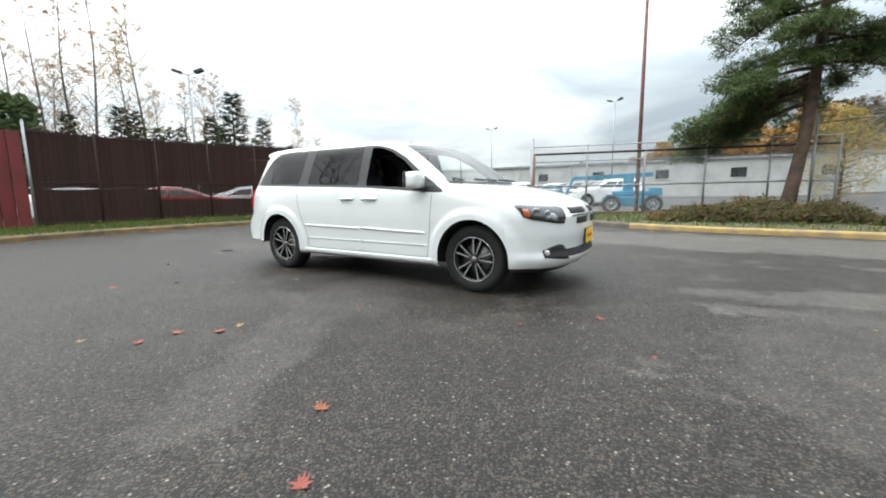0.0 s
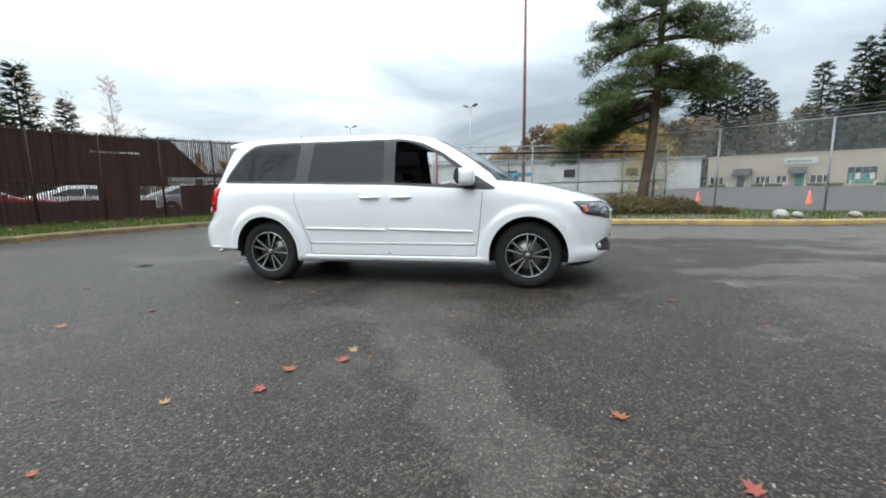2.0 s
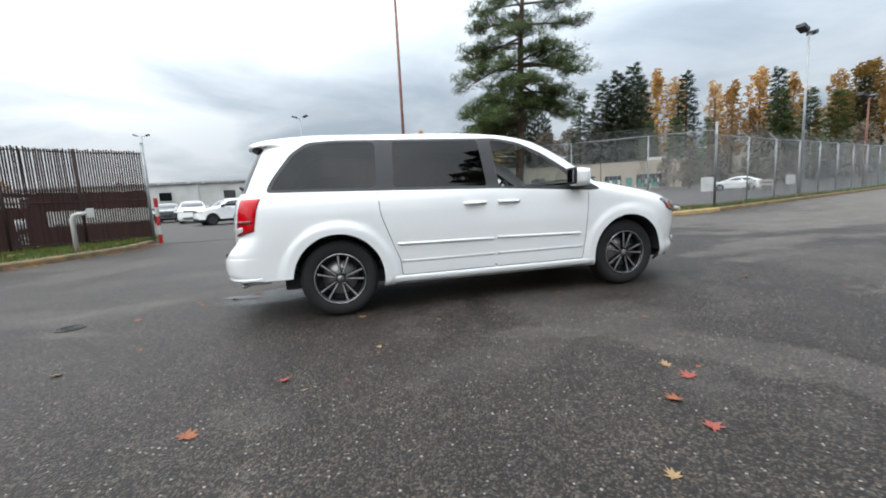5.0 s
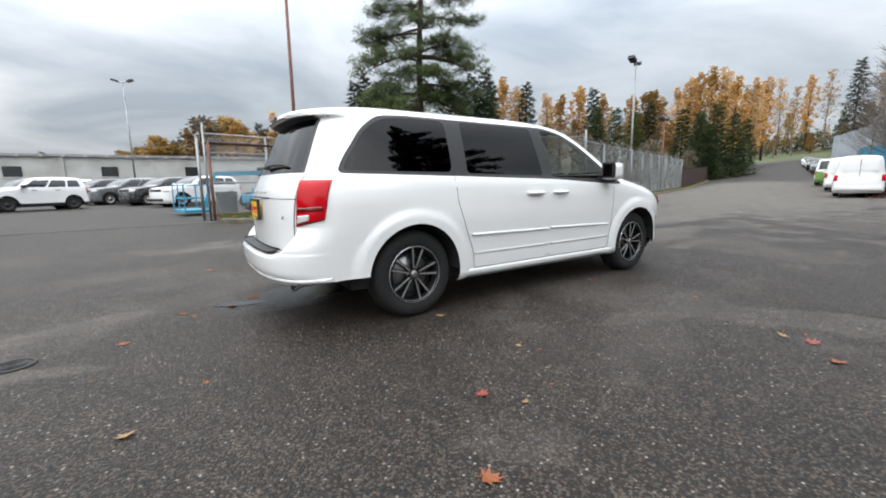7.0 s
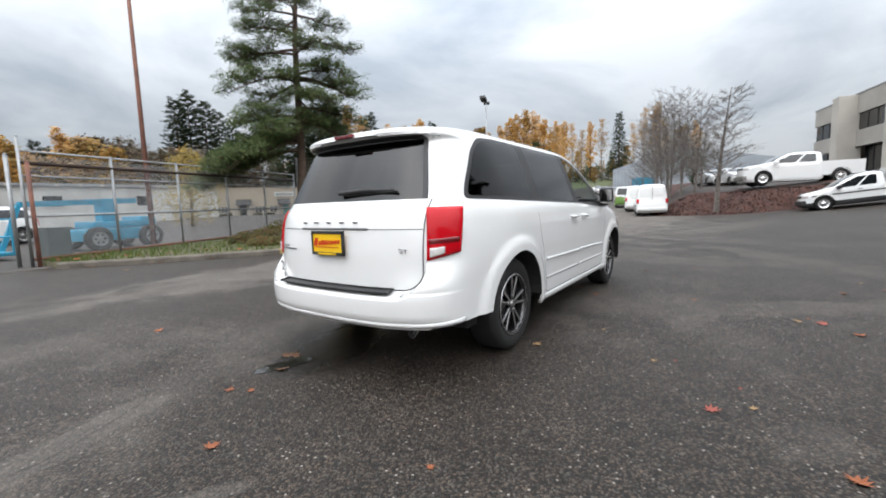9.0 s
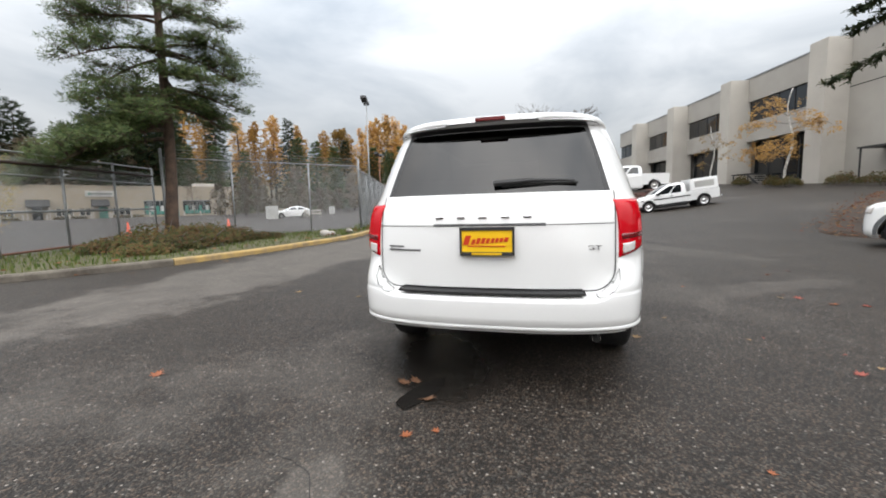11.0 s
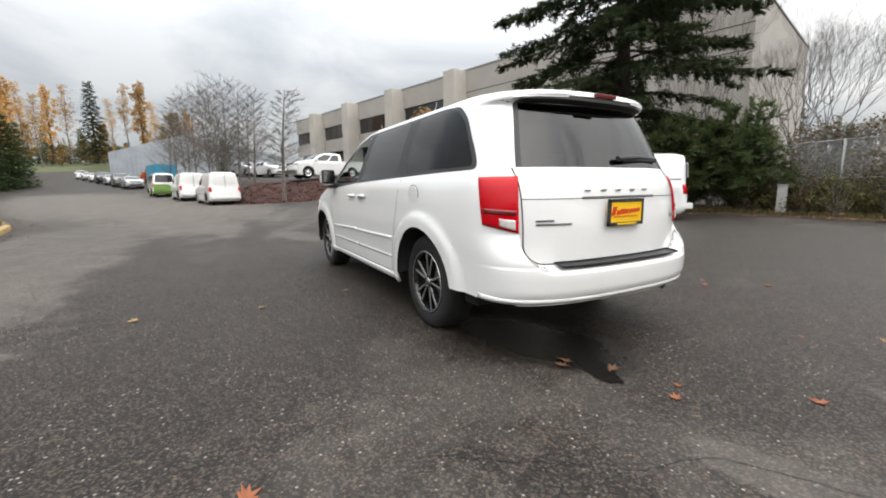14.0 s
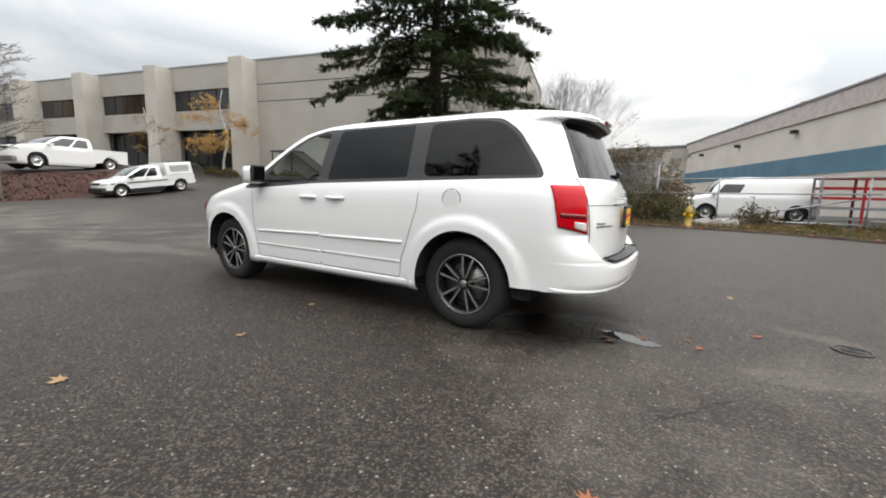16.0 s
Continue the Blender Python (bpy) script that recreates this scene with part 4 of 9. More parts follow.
    part("mirror_foot", new_box(0.86, 0.975, *sorted((sign * 0.885, sign * 1.06)), 1.090, 1.15, 0.018), M_trim, mirror)
    part("mirror_glass", patch(lambda u, v: (0.789, sign * (1.008 + 0.124 * u), 1.155 + 0.13 * v), np.linspace(0, 1, 3), np.linspace(0, 1, 3), 0.004), M_chrome, mirror, "mirror glass")
    part("mirror_rim", new_box(0.793, 0.83, *sorted((sign * 0.992, sign * 1.148)), 1.135, 1.302, 0.03), M_trim, mirror)
    # wheel housing
    for cx, cz in (ARCH_F, ARCH_R):
        bm = bmesh.new()
        prof = [(cx + 0.43 * math.cos(radians(a)), cz + 0.44 * math.sin(radians(a))) for a in range(0, 181, 10)]
        outer = [bm.verts.new((px, sign * min(van_skin.side(px, pz) - 0.004, 0.99), pz)) for px, pz in prof]
        inner = [bm.verts.new((px, sign * 0.62, pz)) for px, pz in prof]
        for k in range(len(prof) - 1):
            bm.faces.new((outer[k], outer[k + 1], inner[k + 1], inner[k]))
        bm.faces.new(inner)
        part("wheel_housing", bm, M_seam, minivan)
    for x in (1.539, -1.539):
        wheel_parts(minivan, x, sign * 0.925, 0.362, 0.225, 0.235, 10, True, True)

# grille, front plate, lower intake
for k, (z0, z1) in enumerate(((0.845, 0.905), (0.735, 0.805))):
    for sign in (1, -1):
        part("grille_opening", patch(lambda u, v: (lambda q: (q[0] + 0.006, sign * q[1], z0 + (z1 - z0) * v))(van_skin.nose(2.5 + (21 - 6 * k) * u, z0 + (z1 - z0) * v)), np.linspace(0, 1, 10), np.linspace(0, 1, 5), 0.02), M_trim, minivan, "black grille opening", smooth=True)
part("grille_surround", patch(lambda u, v: (van_skin.nose(abs(u), 0.825)[0] + 0.012, math.copysign(van_skin.nose(abs(u), 0.825)[1], u), 0.818 + 0.014 * v), np.linspace(-24, 24, 24), np.linspace(0, 1, 4), 0.02), M_chrome, minivan, "bright cross bar", smooth=True)
part("lower_intake", patch(lambda u, v: (van_skin.nose(abs(u), 0.42 + 0.06 * v)[0] + 0.006, math.copysign(van_skin.nose(abs(u), 0.42)[1], u), 0.41 + 0.075 * v), np.linspace(-28, 28, 30), np.linspace(0, 1, 5), 0.02), M_trim, minivan, "black lower intake", smooth=True)
part("front_lip", patch(lambda u, v: (van_skin.nose(abs(u), 0.30)[0] - 0.05 - 0.05 * (1 - v), math.copysign(van_skin.nose(abs(u), 0.30)[1] * 0.97, u), 0.245 + 0.06 * v), np.linspace(-66, 66, 40), np.linspace(0, 1, 3), 0.02), M_plastic, minivan, "black air dam", smooth=True)
front_plate = part("front_plate", new_box(2.505, 2.517, -0.155, 0.155, 0.505, 0.66, 0.004), M_yellow, minivan, "yellow dealer plate")
part("plate_frame", new_box(2.50, 2.512, -0.162, 0.162, 0.498, 0.667, 0.004), M_plastic, front_plate)
part("plate_lettering", new_box(2.516, 2.5195, -0.115, 0.115, 0.565, 0.60), M_plate_red, front_plate)
# windscreen cowl and wipers
part("cowl", patch(lambda u, v: (van_skin.nose(abs(u), 1.165 + 0.02 * v)[0] + 0.012, math.copysign(van_skin.nose(abs(u), 1.17)[1], u), 1.166 + 0.02 * v), np.linspace(-62, 62, 30), np.linspace(0, 1, 3), 0.01), M_plastic, minivan, "black cowl")
for y0, y1 in ((0.62, 0.02), (-0.05, -0.60)):
    bm = new_tube([(1.40 - 0.05 * abs(y0), y0, 1.205), (1.405 - 0.03 * abs(y1), y1, 1.21)], 0.011, 6)
    part("wiper", bm, M_plastic, minivan)
part("aerial", new_tube([(1.33, -0.80, 1.10), (1.318, -0.805, 1.42)], [0.006, 0.002], 6), M_plastic, minivan, "thin black aerial")

# tail: spoiler, third lamp, wiper, plate, badges, step pad
def rear_deg(y, z):
    x = -2.5
    for _ in range(4):
        a = math.asin(min(abs(y) / (van_skin.w(z) * van_skin.taper(x)), 1) ** (van_skin.nr / 2))
        x = van_skin.tail(math.degrees(a), z)[0]
    return math.degrees(a)


def rear(y, z, lift):
    return van_skin.tail(rear_deg(y, z), z)[0] - lift


part("third_brake_lamp", new_box(-2.378, -2.33, -0.095, 0.095, 1.648, 1.672, 0.005), M_red_deep, minivan, "narrow red brake lamp")
wiper = part("rear_wiper", new_tube([(rear(0.02, 1.255, 0.03), -0.03, 1.255), (rear(-0.25, 1.27, 0.035), -0.25, 1.268), (rear(-0.50, 1.268, 0.035), -0.50, 1.262)], [0.018, 0.014, 0.006], 8), M_plastic, minivan)
part("wiper_blade", new_tube([(rear(-0.08, 1.24, 0.02), -0.08, 1.238), (rear(-0.52, 1.25, 0.02), -0.52, 1.248)], 0.008, 6), M_rubber, wiper)
gate = van_parts["tailgate"]
part("plate_recess", patch(lambda u, v: (rear(0.42 * u, 0.84 + 0.16 * v, 0.0015), 0.42 * u * (0.8 + 0.2 * v), 0.835 + 0.17 * v), np.linspace(-1, 1, 18), np.linspace(0, 1, 6), 0.002), M_paint, gate)
# dark strips draw the shadow lines below the garnish and along the fold
part("tailgate_grip", patch(lambda u, v: (rear(0.34 * u, 1.0, 0.002 + 0.006 * v), 0.34 * u, 1.000 + 0.005 * v), np.linspace(-1, 1, 16), np.linspace(0, 1, 4), 0.014), M_plastic, gate)
part("tailgate_fold", patch(lambda u, v: (rear(0.725 * u, 1.006, 0.0026), 0.725 * u, 1.0035 + 0.0045 * v), np.linspace(-1, 1, 30), np.linspace(0, 1, 2), 0.003), M_seam, gate)
gap = bmesh.new()
edge = [(GATE_HALF, 1.196 - 0.05 * k) for k in range(10)]
edge += [(GATE_HALF - GATE_ROUND + GATE_ROUND * math.cos(radians(a)), GATE_FOOT + GATE_ROUND - GATE_ROUND * math.sin(radians(a))) for a in range(0, 91, 10)]
edge += [((GATE_HALF - GATE_ROUND) * (1 - k / 12), GATE_FOOT) for k in range(1, 13)]
for s in (1, -1):
    for (y0, z0), (y1, z1) in zip(edge, edge[1:]):
        ny, nz = -(z1 - z0), y1 - y0
        n = math.hypot(ny, nz)
        quad = []
        for y, z, o in ((y0, z0, 0.001), (y1, z1, 0.001), (y1, z1, 0.008), (y0, z0, 0.008)):
            yy, zz = min(y - abs(ny) / n * o, y), z + abs(nz) / n * o
            quad.append(gap.verts.new((rear(yy, zz, 0.004), s * yy, zz)))
        gap.faces.new(quad)
part("tailgate_gap", gap, M_seam, gate)
rear_plate = part("dealer_plate", new_box(-2.575, -2.562, -0.155, 0.155, 0.835, 0.99, 0.003), M_yellow, minivan, "yellow dealer plate in a dark frame")
for y0, y1, z0, z1 in ((-0.163, 0.163, 0.978, 0.998), (-0.163, 0.163, 0.828, 0.85), (-0.163, -0.150, 0.828, 0.998), (0.150, 0.163, 0.828, 0.998)):
    part("plate_frame", new_box(-2.582, -2.56, y0, y1, z0, z1, 0.003), M_plastic, rear_plate)
# slanted red script shown as bars
for k, (ya, wd, ht) in enumerate(((0.125, 0.034, 0.056), (0.083, 0.022, 0.03), (0.055, 0.022, 0.036), (0.026, 0.022, 0.034), (-0.002, 0.020, 0.030), (-0.03, 0.018, 0.028), (-0.055, 0.018, 0.026), (-0.08, 0.018, 0.026), (-0.108, 0.024, 0.026))):
    bm = new_box(-2.5785, -2.574, ya - wd * 0.5, ya + wd * 0.5, 0.893 + 0.02 * k / 9, 0.893 + 0.02 * k / 9 + ht)
    for v in bm.verts:
        v.co.y -= 0.35 * (v.co.z - 0.9)
    part("plate_lettering", bm, M_plate_red, rear_plate)
part("plate_lettering", new_box(-2.5785, -2.574, -0.11, 0.115, 0.882, 0.888), M_plate_red, rear_plate)
part("plate_lettering", new_box(-2.5845, -2.581, -0.09, 0.09, 0.833, 0.845), M_yellow, rear_plate)
# maker's badge as five small bars, model badges as bars
for y in (0.30, 0.165, 0.03, -0.105, -0.235):
    part("badge_bar", new_box(rear(y, 1.05, 0.009), rear(y, 1.05, -0.004), y - 0.024, y + 0.024, 1.047, 1.059, 0.003), M_chrome, gate, "bright badge bar")
for y0, y1, z in ((0.55, 0.66, 0.872), (0.43, 0.66, 0.850)):
    part("badge_bar", patch(lambda u, v: (rear(y0 + (y1 - y0) * u, z + 0.005, 0.006), y0 + (y1 - y0) * u, z + 0.010 * v), np.linspace(0, 1, 8), np.linspace(0, 1, 2), 0.008), M_grey_badge, gate, "grey model badge")


def text_part(name, body, size, m, material, parent, label=""):
    cu = bpy.data.curves.new(name, "FONT")
    cu.body, cu.size, cu.extrude, cu.align_x = body, size, 0.002, "CENTER"
    tmp = bpy.data.objects.new(name, cu)
    scene.collection.objects.link(tmp)
    bpy.context.view_layer.update()
    me = bpy.data.meshes.new_from_object(tmp.evaluated_get(bpy.context.evaluated_depsgraph_get()))
    bpy.data.objects.remove(tmp)
    me.materials.clear()
    me.materials.append(material)
    ob = new(name, me)
    ob.matrix_basis, ob.parent = m, parent
    return tagged(ob, label) if label else ob


text_part("trim_badge", "GT", 0.036, pose(rear(-0.61, 0.86, 0.007), -0.61, 0.856, 90, 0, -90) @ Matrix.Diagonal((1.75, 1, 1, 1)), M_grey_badge, gate, "grey GT trim badge")
part("step_pad", patch(lambda u, v: (rear(0.545 * u, 0.640, 0.006) - 0.085 * v, 0.545 * u * (1 + 0.03 * v), 0.618 - 0.012 * v), np.linspace(-1, 1, 24), np.linspace(0, 1, 5), 0.012), M_plastic, minivan, "black ribbed step pad")
part("bumper_lip", patch(lambda u, v: (lambda q: (q[0] - 0.008 * math.sin(math.pi * v), math.copysign(q[1] + 0.006 * math.sin(math.pi * v), u), 0.392 + 0.035 * v))(van_skin.tail(abs(u), 0.41)), np.linspace(-89.5, 89.5, 60), np.linspace(0, 1, 5), 0.03), M_paint, minivan, smooth=True)
part("tailpipe", new_tube([(-2.20, -0.62, 0.345), (-2.38, -0.625, 0.345), (-2.455, -0.63, 0.318)], 0.026, 14), M_chrome, minivan, "bright tailpipe")
part("tailpipe_bore", new_tube([(-2.455, -0.63, 0.318), (-2.459, -0.63, 0.3165)], 0.022, 12), M_seam, minivan)
# fuel flap on the driver's side
bm = bmesh.new()
lathe(bm, [(0.001, 0.0), (0.074, 0.0), (0.079, -0.006)], 28)
flap = part("fuel_flap", bm, M_paint, minivan, "round fuel flap", m=pose(-1.45, van_skin.side(-1.45, 1.02) + 0.006, 1.02))
bm = bmesh.new()
lathe(bm, [(0.0785, 0.0), (0.0835, 0.0), (0.0845, -0.004)], 28)
part("flap_gap", bm, M_seam, flap, m=pose(0, -0.0035, 0))

# underside and cabin
part("underbody", new_box(-2.05, 2.2, -0.80, 0.80, 0.27, 0.40, 0.03), M_seam, minivan, "dark underside")
part("cabin_floor", new_box(-2.3, 1.2, -0.70, 0.70, 0.41, 0.46), M_cabin, minivan)
part("headliner", patch(lambda u, v: (-2.05 + 2.15 * u, -0.64 + 1.28 * v, 1.645 + 0.03 * math.sin(math.pi * u)), np.linspace(0, 1, 6), np.linspace(0, 1, 6), 0.01), M_cabin, minivan)
dash = part("dashboard", new_box(0.75, 1.25, -0.80, 0.80, 0.72, 1.10, 0.06), M_cabin, minivan)
bm = bmesh.new()
tube(bm, [(0.62 + 0.05 * math.sin(2 * math.pi * k / 24), 0.40 + 0.185 * math.cos(2 * math.pi * k / 24), 1.06 + 0.18 * math.sin(2 * math.pi * k / 24)) for k in range(25)], 0.016, 8)
wheel_s = part("steering_wheel", bm, M_cabin, minivan, smooth=True)
part("steering_spoke", new_box(0.615, 0.66, 0.24, 0.56, 1.03, 1.08, 0.01), M_cabin, wheel_s)
for y in (0.42, -0.42):
    for x in (0.05, -0.85, -1.75):
        seat = part("seat", new_box(x - 0.25, x + 0.28, y - 0.25, y + 0.25, 0.55, 0.78, 0.06), M_cabin, minivan)
        bm = new_box(-0.07, 0.07, -0.24, 0.24, 0.0, 0.62, 0.05)
        part("backrest", bm, M_cabin, seat, m=pose(x - 0.26, y, 0.70, 0, -16, 0))
        part("headrest", new_box(x - 0.52, x - 0.43, y - 0.13, y + 0.13, 1.30, 1.47, 0.035), M_cabin, seat)

# ---- ground ----
def sheet(xs, ys, z_at):
    bm = bmesh.new()
    grid = [[bm.verts.new((x, y, z_at(x, y))) for x in xs] for y in ys]
    for j in range(len(ys) - 1):
        for i in range(len(xs) - 1):
            bm.faces.new((grid[j][i], grid[j][i + 1], grid[j + 1][i + 1], grid[j + 1][i]))
    return bm


def stretch(lo, hi, n, near):
    """Places from lo to hi, close together round the middle."""
    a = np.linspace(-1, 1, n)
    return [float((math.copysign(abs(t) ** 3, t) * 0.97 + t * 0.03) * (hi if t > 0 else -lo)) + near for t in a]


gx, gy = stretch(-900, 900, 130, 0.0), stretch(-900, 900, 130, 0.0)
ground = part("ground", sheet(gx, gy, land), M_asphalt, smooth=True)
tagged(ground, "damp worn asphalt with pale dry patches and cracks", "ground", kind="structure")


def strip(name, centre, left, right, top, drop, label, category, material, profile=None):
    """A raised verge between two lines of (x, y): flat top, steep edges."""
    bm = bmesh.new()
    rows = []
    for (lx, ly), (rx, ry) in zip(left, right):
        row = []
        for k in range(9):
            t = k / 8
            x, y = lx + (rx - lx) * t, ly + (ry - ly) * t
            z = land(x, y) + top + (profile(t) if profile else 0) + 0.02 * noise.noise((x * 1.3, y * 1.3, 0))
            row.append(bm.verts.new((x, y, z)))
        rows.append(row)
    for a, b in zip(rows, rows[1:]):
        for k in range(8):
            bm.faces.new((a[k], a[k + 1], b[k + 1], b[k]))
    rim = [e for e in bm.edges if e.is_boundary]
    made = bmesh.ops.extrude_edge_only(bm, edges=rim)["geom"]
    for v in made:
        if isinstance(v, bmesh.types.BMVert):
            v.co.z -= drop
    bmesh.ops.recalc_face_normals(bm, faces=bm.faces)
    return tagged(part(name, bm, material, smooth=True), label, category, kind="structure")


def along(line, step):
    """Evenly spaced points on a line of (x, y), smoothed round its corners."""
    pts = [Vector((x, y, 0)) for x, y in line]
    out = []
    for i in range(len(pts) - 1):
        p0, p1, p2, p3 = pts[max(i - 1, 0)], pts[i], pts[i + 1], pts[min(i + 2, len(pts) - 1)]
        n = max(2, int((p2 - p1).length / step))
        for k in range(n):
            t = k / n
            out.append(0.5 * ((2 * p1) + (p2 - p0) * t + (2 * p0 - 5 * p1 + 4 * p2 - p3) * t * t + (3 * p1 - p0 - 3 * p2 + p3) * t**3))
    out.append(pts[-1])
    return [(p.x, p.y) for p in out]


def kerb(line, label, material):
    k = thing("kerb", label, "kerb", kind="structure")
    pts = along(line, 0.3)
    step = 6
    for a in range(0, len(pts) - 1, step):
        seg = pts[a : a + step + 1]
        if len(seg) < 2:
            continue
        bm = bmesh.new()
        rings = []
        for i, (x, y) in enumerate(seg):
            q, r = Vector(seg[max(i - 1, 0)]), Vector(seg[min(i + 1, len(seg) - 1)])
            d = (r - q).normalized()
            nx, ny = -d.y, d.x
            z = land(x, y)
            wob = 0.008 * noise.noise((x * 2, y * 2, 3))
            ring = [bm.verts.new((x + nx * o, y + ny * o, z + h + (wob if h > 0 else 0))) for o, h in ((-0.085, -0.05), (-0.08, 0.10), (-0.055, 0.135), (0.055, 0.14), (0.08, 0.12), (0.085, -0.05))]
            rings.append(ring)
        for p, q in zip(rings, rings[1:]):
            for m in range(5):
                bm.faces.new((p[m], p[m + 1], q[m + 1], q[m]))
        bm.faces.new(rings[0][::-1])
        bm.faces.new(rings[-1])
        bmesh.ops.recalc_face_normals(bm, faces=bm.faces)
        part("kerb_stone", bm, material, k, smooth=False)
    return k


KERB_WEST = [(-9.7, -6.5), (-10.2, -3.0), (-10.35, -0.5), (-10.0, 2.4), (-9.2, 4.6), (-8.2, 6.6), (-7.6, 8.4), (-7.7, 10.4)]
KERB_EAST = [(-1.9, 10.1), (0.2, 8.6), (2.0, 7.6), (4.0, 7.2), (6.5, 7.0), (9.0, 7.0), (12.0, 7.6), (16.0, 9.1), (24.0, 12.0), (38.0, 16.6), (60.0, 24.0)]
FENCE_WEST = [(-13.35, -0.62), (-13.5, 2.2), (-12.4, 6.2), (-9.8, 9.9), (-7.8, 11.0)]
FENCE_EAST = [(6.65, 13.0), (8.42, 11.65), (10.85, 9.85), (12.7, 8.4)]
FENCE_ROAD = [(12.7, 8.4), (38.9, 17.2)]
kerb(KERB_WEST, "worn yellow concrete kerb below the slatted fence", M_kerb_dull)
kerb(KERB_EAST[:3], "low weathered concrete kerb beside the gate", mat("grey_kerb", (0.150, 0.132, 0.108), 0.88, vary=0.3, scale=3, fine=25, dark=(0.07, 0.060, 0.048), bump=0.4))
kerb(KERB_EAST[2:7], "chipped yellow painted concrete kerb along the verge", M_kerb)
kerb(KERB_EAST[6:], "stained bare concrete kerb below the road fence", M_kerb_dull)


def evenly(line, n):
    pts = along(line, 0.2)
    d = [0.0]
    for a, b in zip(pts, pts[1:]):
        d.append(d[-1] + math.dist(a, b))
    return [(float(np.interp(t, d, [p[0] for p in pts])), float(np.interp(t, d, [p[1] for p in pts]))) for t in np.linspace(0, d[-1], n)]


west_out = [(-14.3, -7.0), (-14.3, -1.5), (-14.4, 2.2), (-13.2, 6.6), (-10.2, 10.8), (-7.9, 11.9)]
east_in = [(-1.9, 11.7), (1.5, 13.2), (4.5, 14.6), (7.0, 14.6), (9.0, 12.6), (10.9, 10.8), (12.7, 9.0), (16.0, 10.4), (24.0, 13.2), (38.0, 17.6), (60.0, 25.0)]
strip("verge_west", None, evenly(KERB_WEST, 50), evenly(west_out, 50), 0.12, 0.3, "narrow grass verge strewn with fallen leaves", "verge", M_turf)
strip("verge_east", None, evenly(KERB_EAST, 90), evenly(east_in, 90), 0.12, 0.3, "grass and ivy verge behind the yellow kerb", "verge", M_turf)


def blades(name, spots, label, category, material, h, width, lean=0.5):
    bm = bmesh.new()
    for x, y, z in spots:
        a, b = random.uniform(0, 6.28), random.uniform(0, 6.28)
        hh = h * random.uniform(0.5, 1.3)
        w = width * random.uniform(0.6, 1.3)
        c, s = math.cos(a) * w, math.sin(a) * w
        k = lean * hh * random.random()
        tip = (x + k * math.cos(b), y + k * math.sin(b), z + hh)
        bm.faces.new([bm.verts.new(p) for p in ((x - c, y - s, z), (x + c, y + s, z), tip)])
    return tagged(part(name, bm, material), label, category, kind="stuff")


def scatter_between(a, b, n, lo=0.05, hi=0.95, z=0.12, power=1.0, part_of=(0.0, 1.0)):
    out = []
    for _ in range(n):
        i = random.uniform(part_of[0], part_of[1]) * (len(a) - 1.001)
        j, f = int(i), i - int(i)
        t = lo + (hi - lo) * random.random() ** power
        lx, ly = a[j][0] + (a[j + 1][0] - a[j][0]) * f, a[j][1] + (a[j + 1][1] - a[j][1]) * f
        rx, ry = b[j][0] + (b[j + 1][0] - b[j][0]) * f, b[j][1] + (b[j + 1][1] - b[j][1]) * f
        x, y = lx + (rx - lx) * t, ly + (ry - ly) * t
        out.append((x, y, land(x, y) + z))
    return out


kw, wo, ke, ei = evenly(KERB_WEST, 50), evenly(west_out, 50), evenly(KERB_EAST, 90), evenly(east_in, 90)
blades("grass", scatter_between(kw, wo, 16000, 0.06, 0.9), "short green grass along the slatted fence", "grass", M_grass, 0.13, 0.012)
blades("grass", scatter_between(ke, ei, 22000, 0.04, 0.98), "short green and straw-coloured grass on the verge", "grass", M_grass, 0.12, 0.012)


# ---- trees ----
def clump(bm, c, r, n, size, flat=0.6):
    """A tuft of small leaf faces round a point, in one island a tuft."""
    for _ in range(n):
        d = Vector((random.gauss(0, 1), random.gauss(0, 1), random.gauss(0, 1) * flat))
        d = d.normalized() * r * random.random() ** 0.5
        u = Vector((random.gauss(0, 1), random.gauss(0, 1), random.gauss(0, 0.6))).normalized()
        v = u.orthogonal().normalized() * size * random.uniform(0.3, 0.6)
        u = u * size * random.uniform(0.6, 1.3)
        p = Vector(c) + d
        bm.faces.new([bm.verts.new(q) for q in (p - u - v * 0.3, p + v, p + u, p - v)])


def spray(bm, c, out, length, n, size):
    """A needled twig: narrow faces fanned along a direction."""
    out = out.normalized()
    side = out.cross(Vector((0, 0, 1))).normalized()
    up = side.cross(out)
    for k in range(n):
        t = (k + random.random()) / n
        p = c + out * length * t
        s = random.choice((-1, 1))
        d = (out * random.uniform(0.5, 1.0) + side * s * random.uniform(0.4, 1.1) + up * random.uniform(-0.35, 0.55)).normalized()
        w = d.cross(up + side * random.uniform(-0.5, 0.5)).normalized() * size * 0.16
        e = p + d * size * random.uniform(0.7, 1.3)
        bm.faces.new([bm.verts.new(q) for q in (p - w, p + w, e + w * 0.4, e - w * 0.4)])


def puff(bm, c, rx, rz, n, size):
    """A cushion of needles standing out from a twig end, thick above and thin below."""
    for _ in range(n):
        d = Vector((random.gauss(0, 1), random.gauss(0, 1), random.gauss(0.25, 0.8))).normalized()
        q = random.random() ** 0.45
        p = c + Vector((d.x * rx * q, d.y * rx * q, d.z * rz * q))
        o = (d + Vector((random.gauss(0, 0.5), random.gauss(0, 0.5), random.gauss(0.2, 0.4)))).normalized()
        w = o.orthogonal().normalized() * size * 0.17
        e = p + o * size * random.uniform(0.7, 1.3)
        bm.faces.new([bm.verts.new(v) for v in (p - w, p + w, e + w * 0.35, e - w * 0.35)])


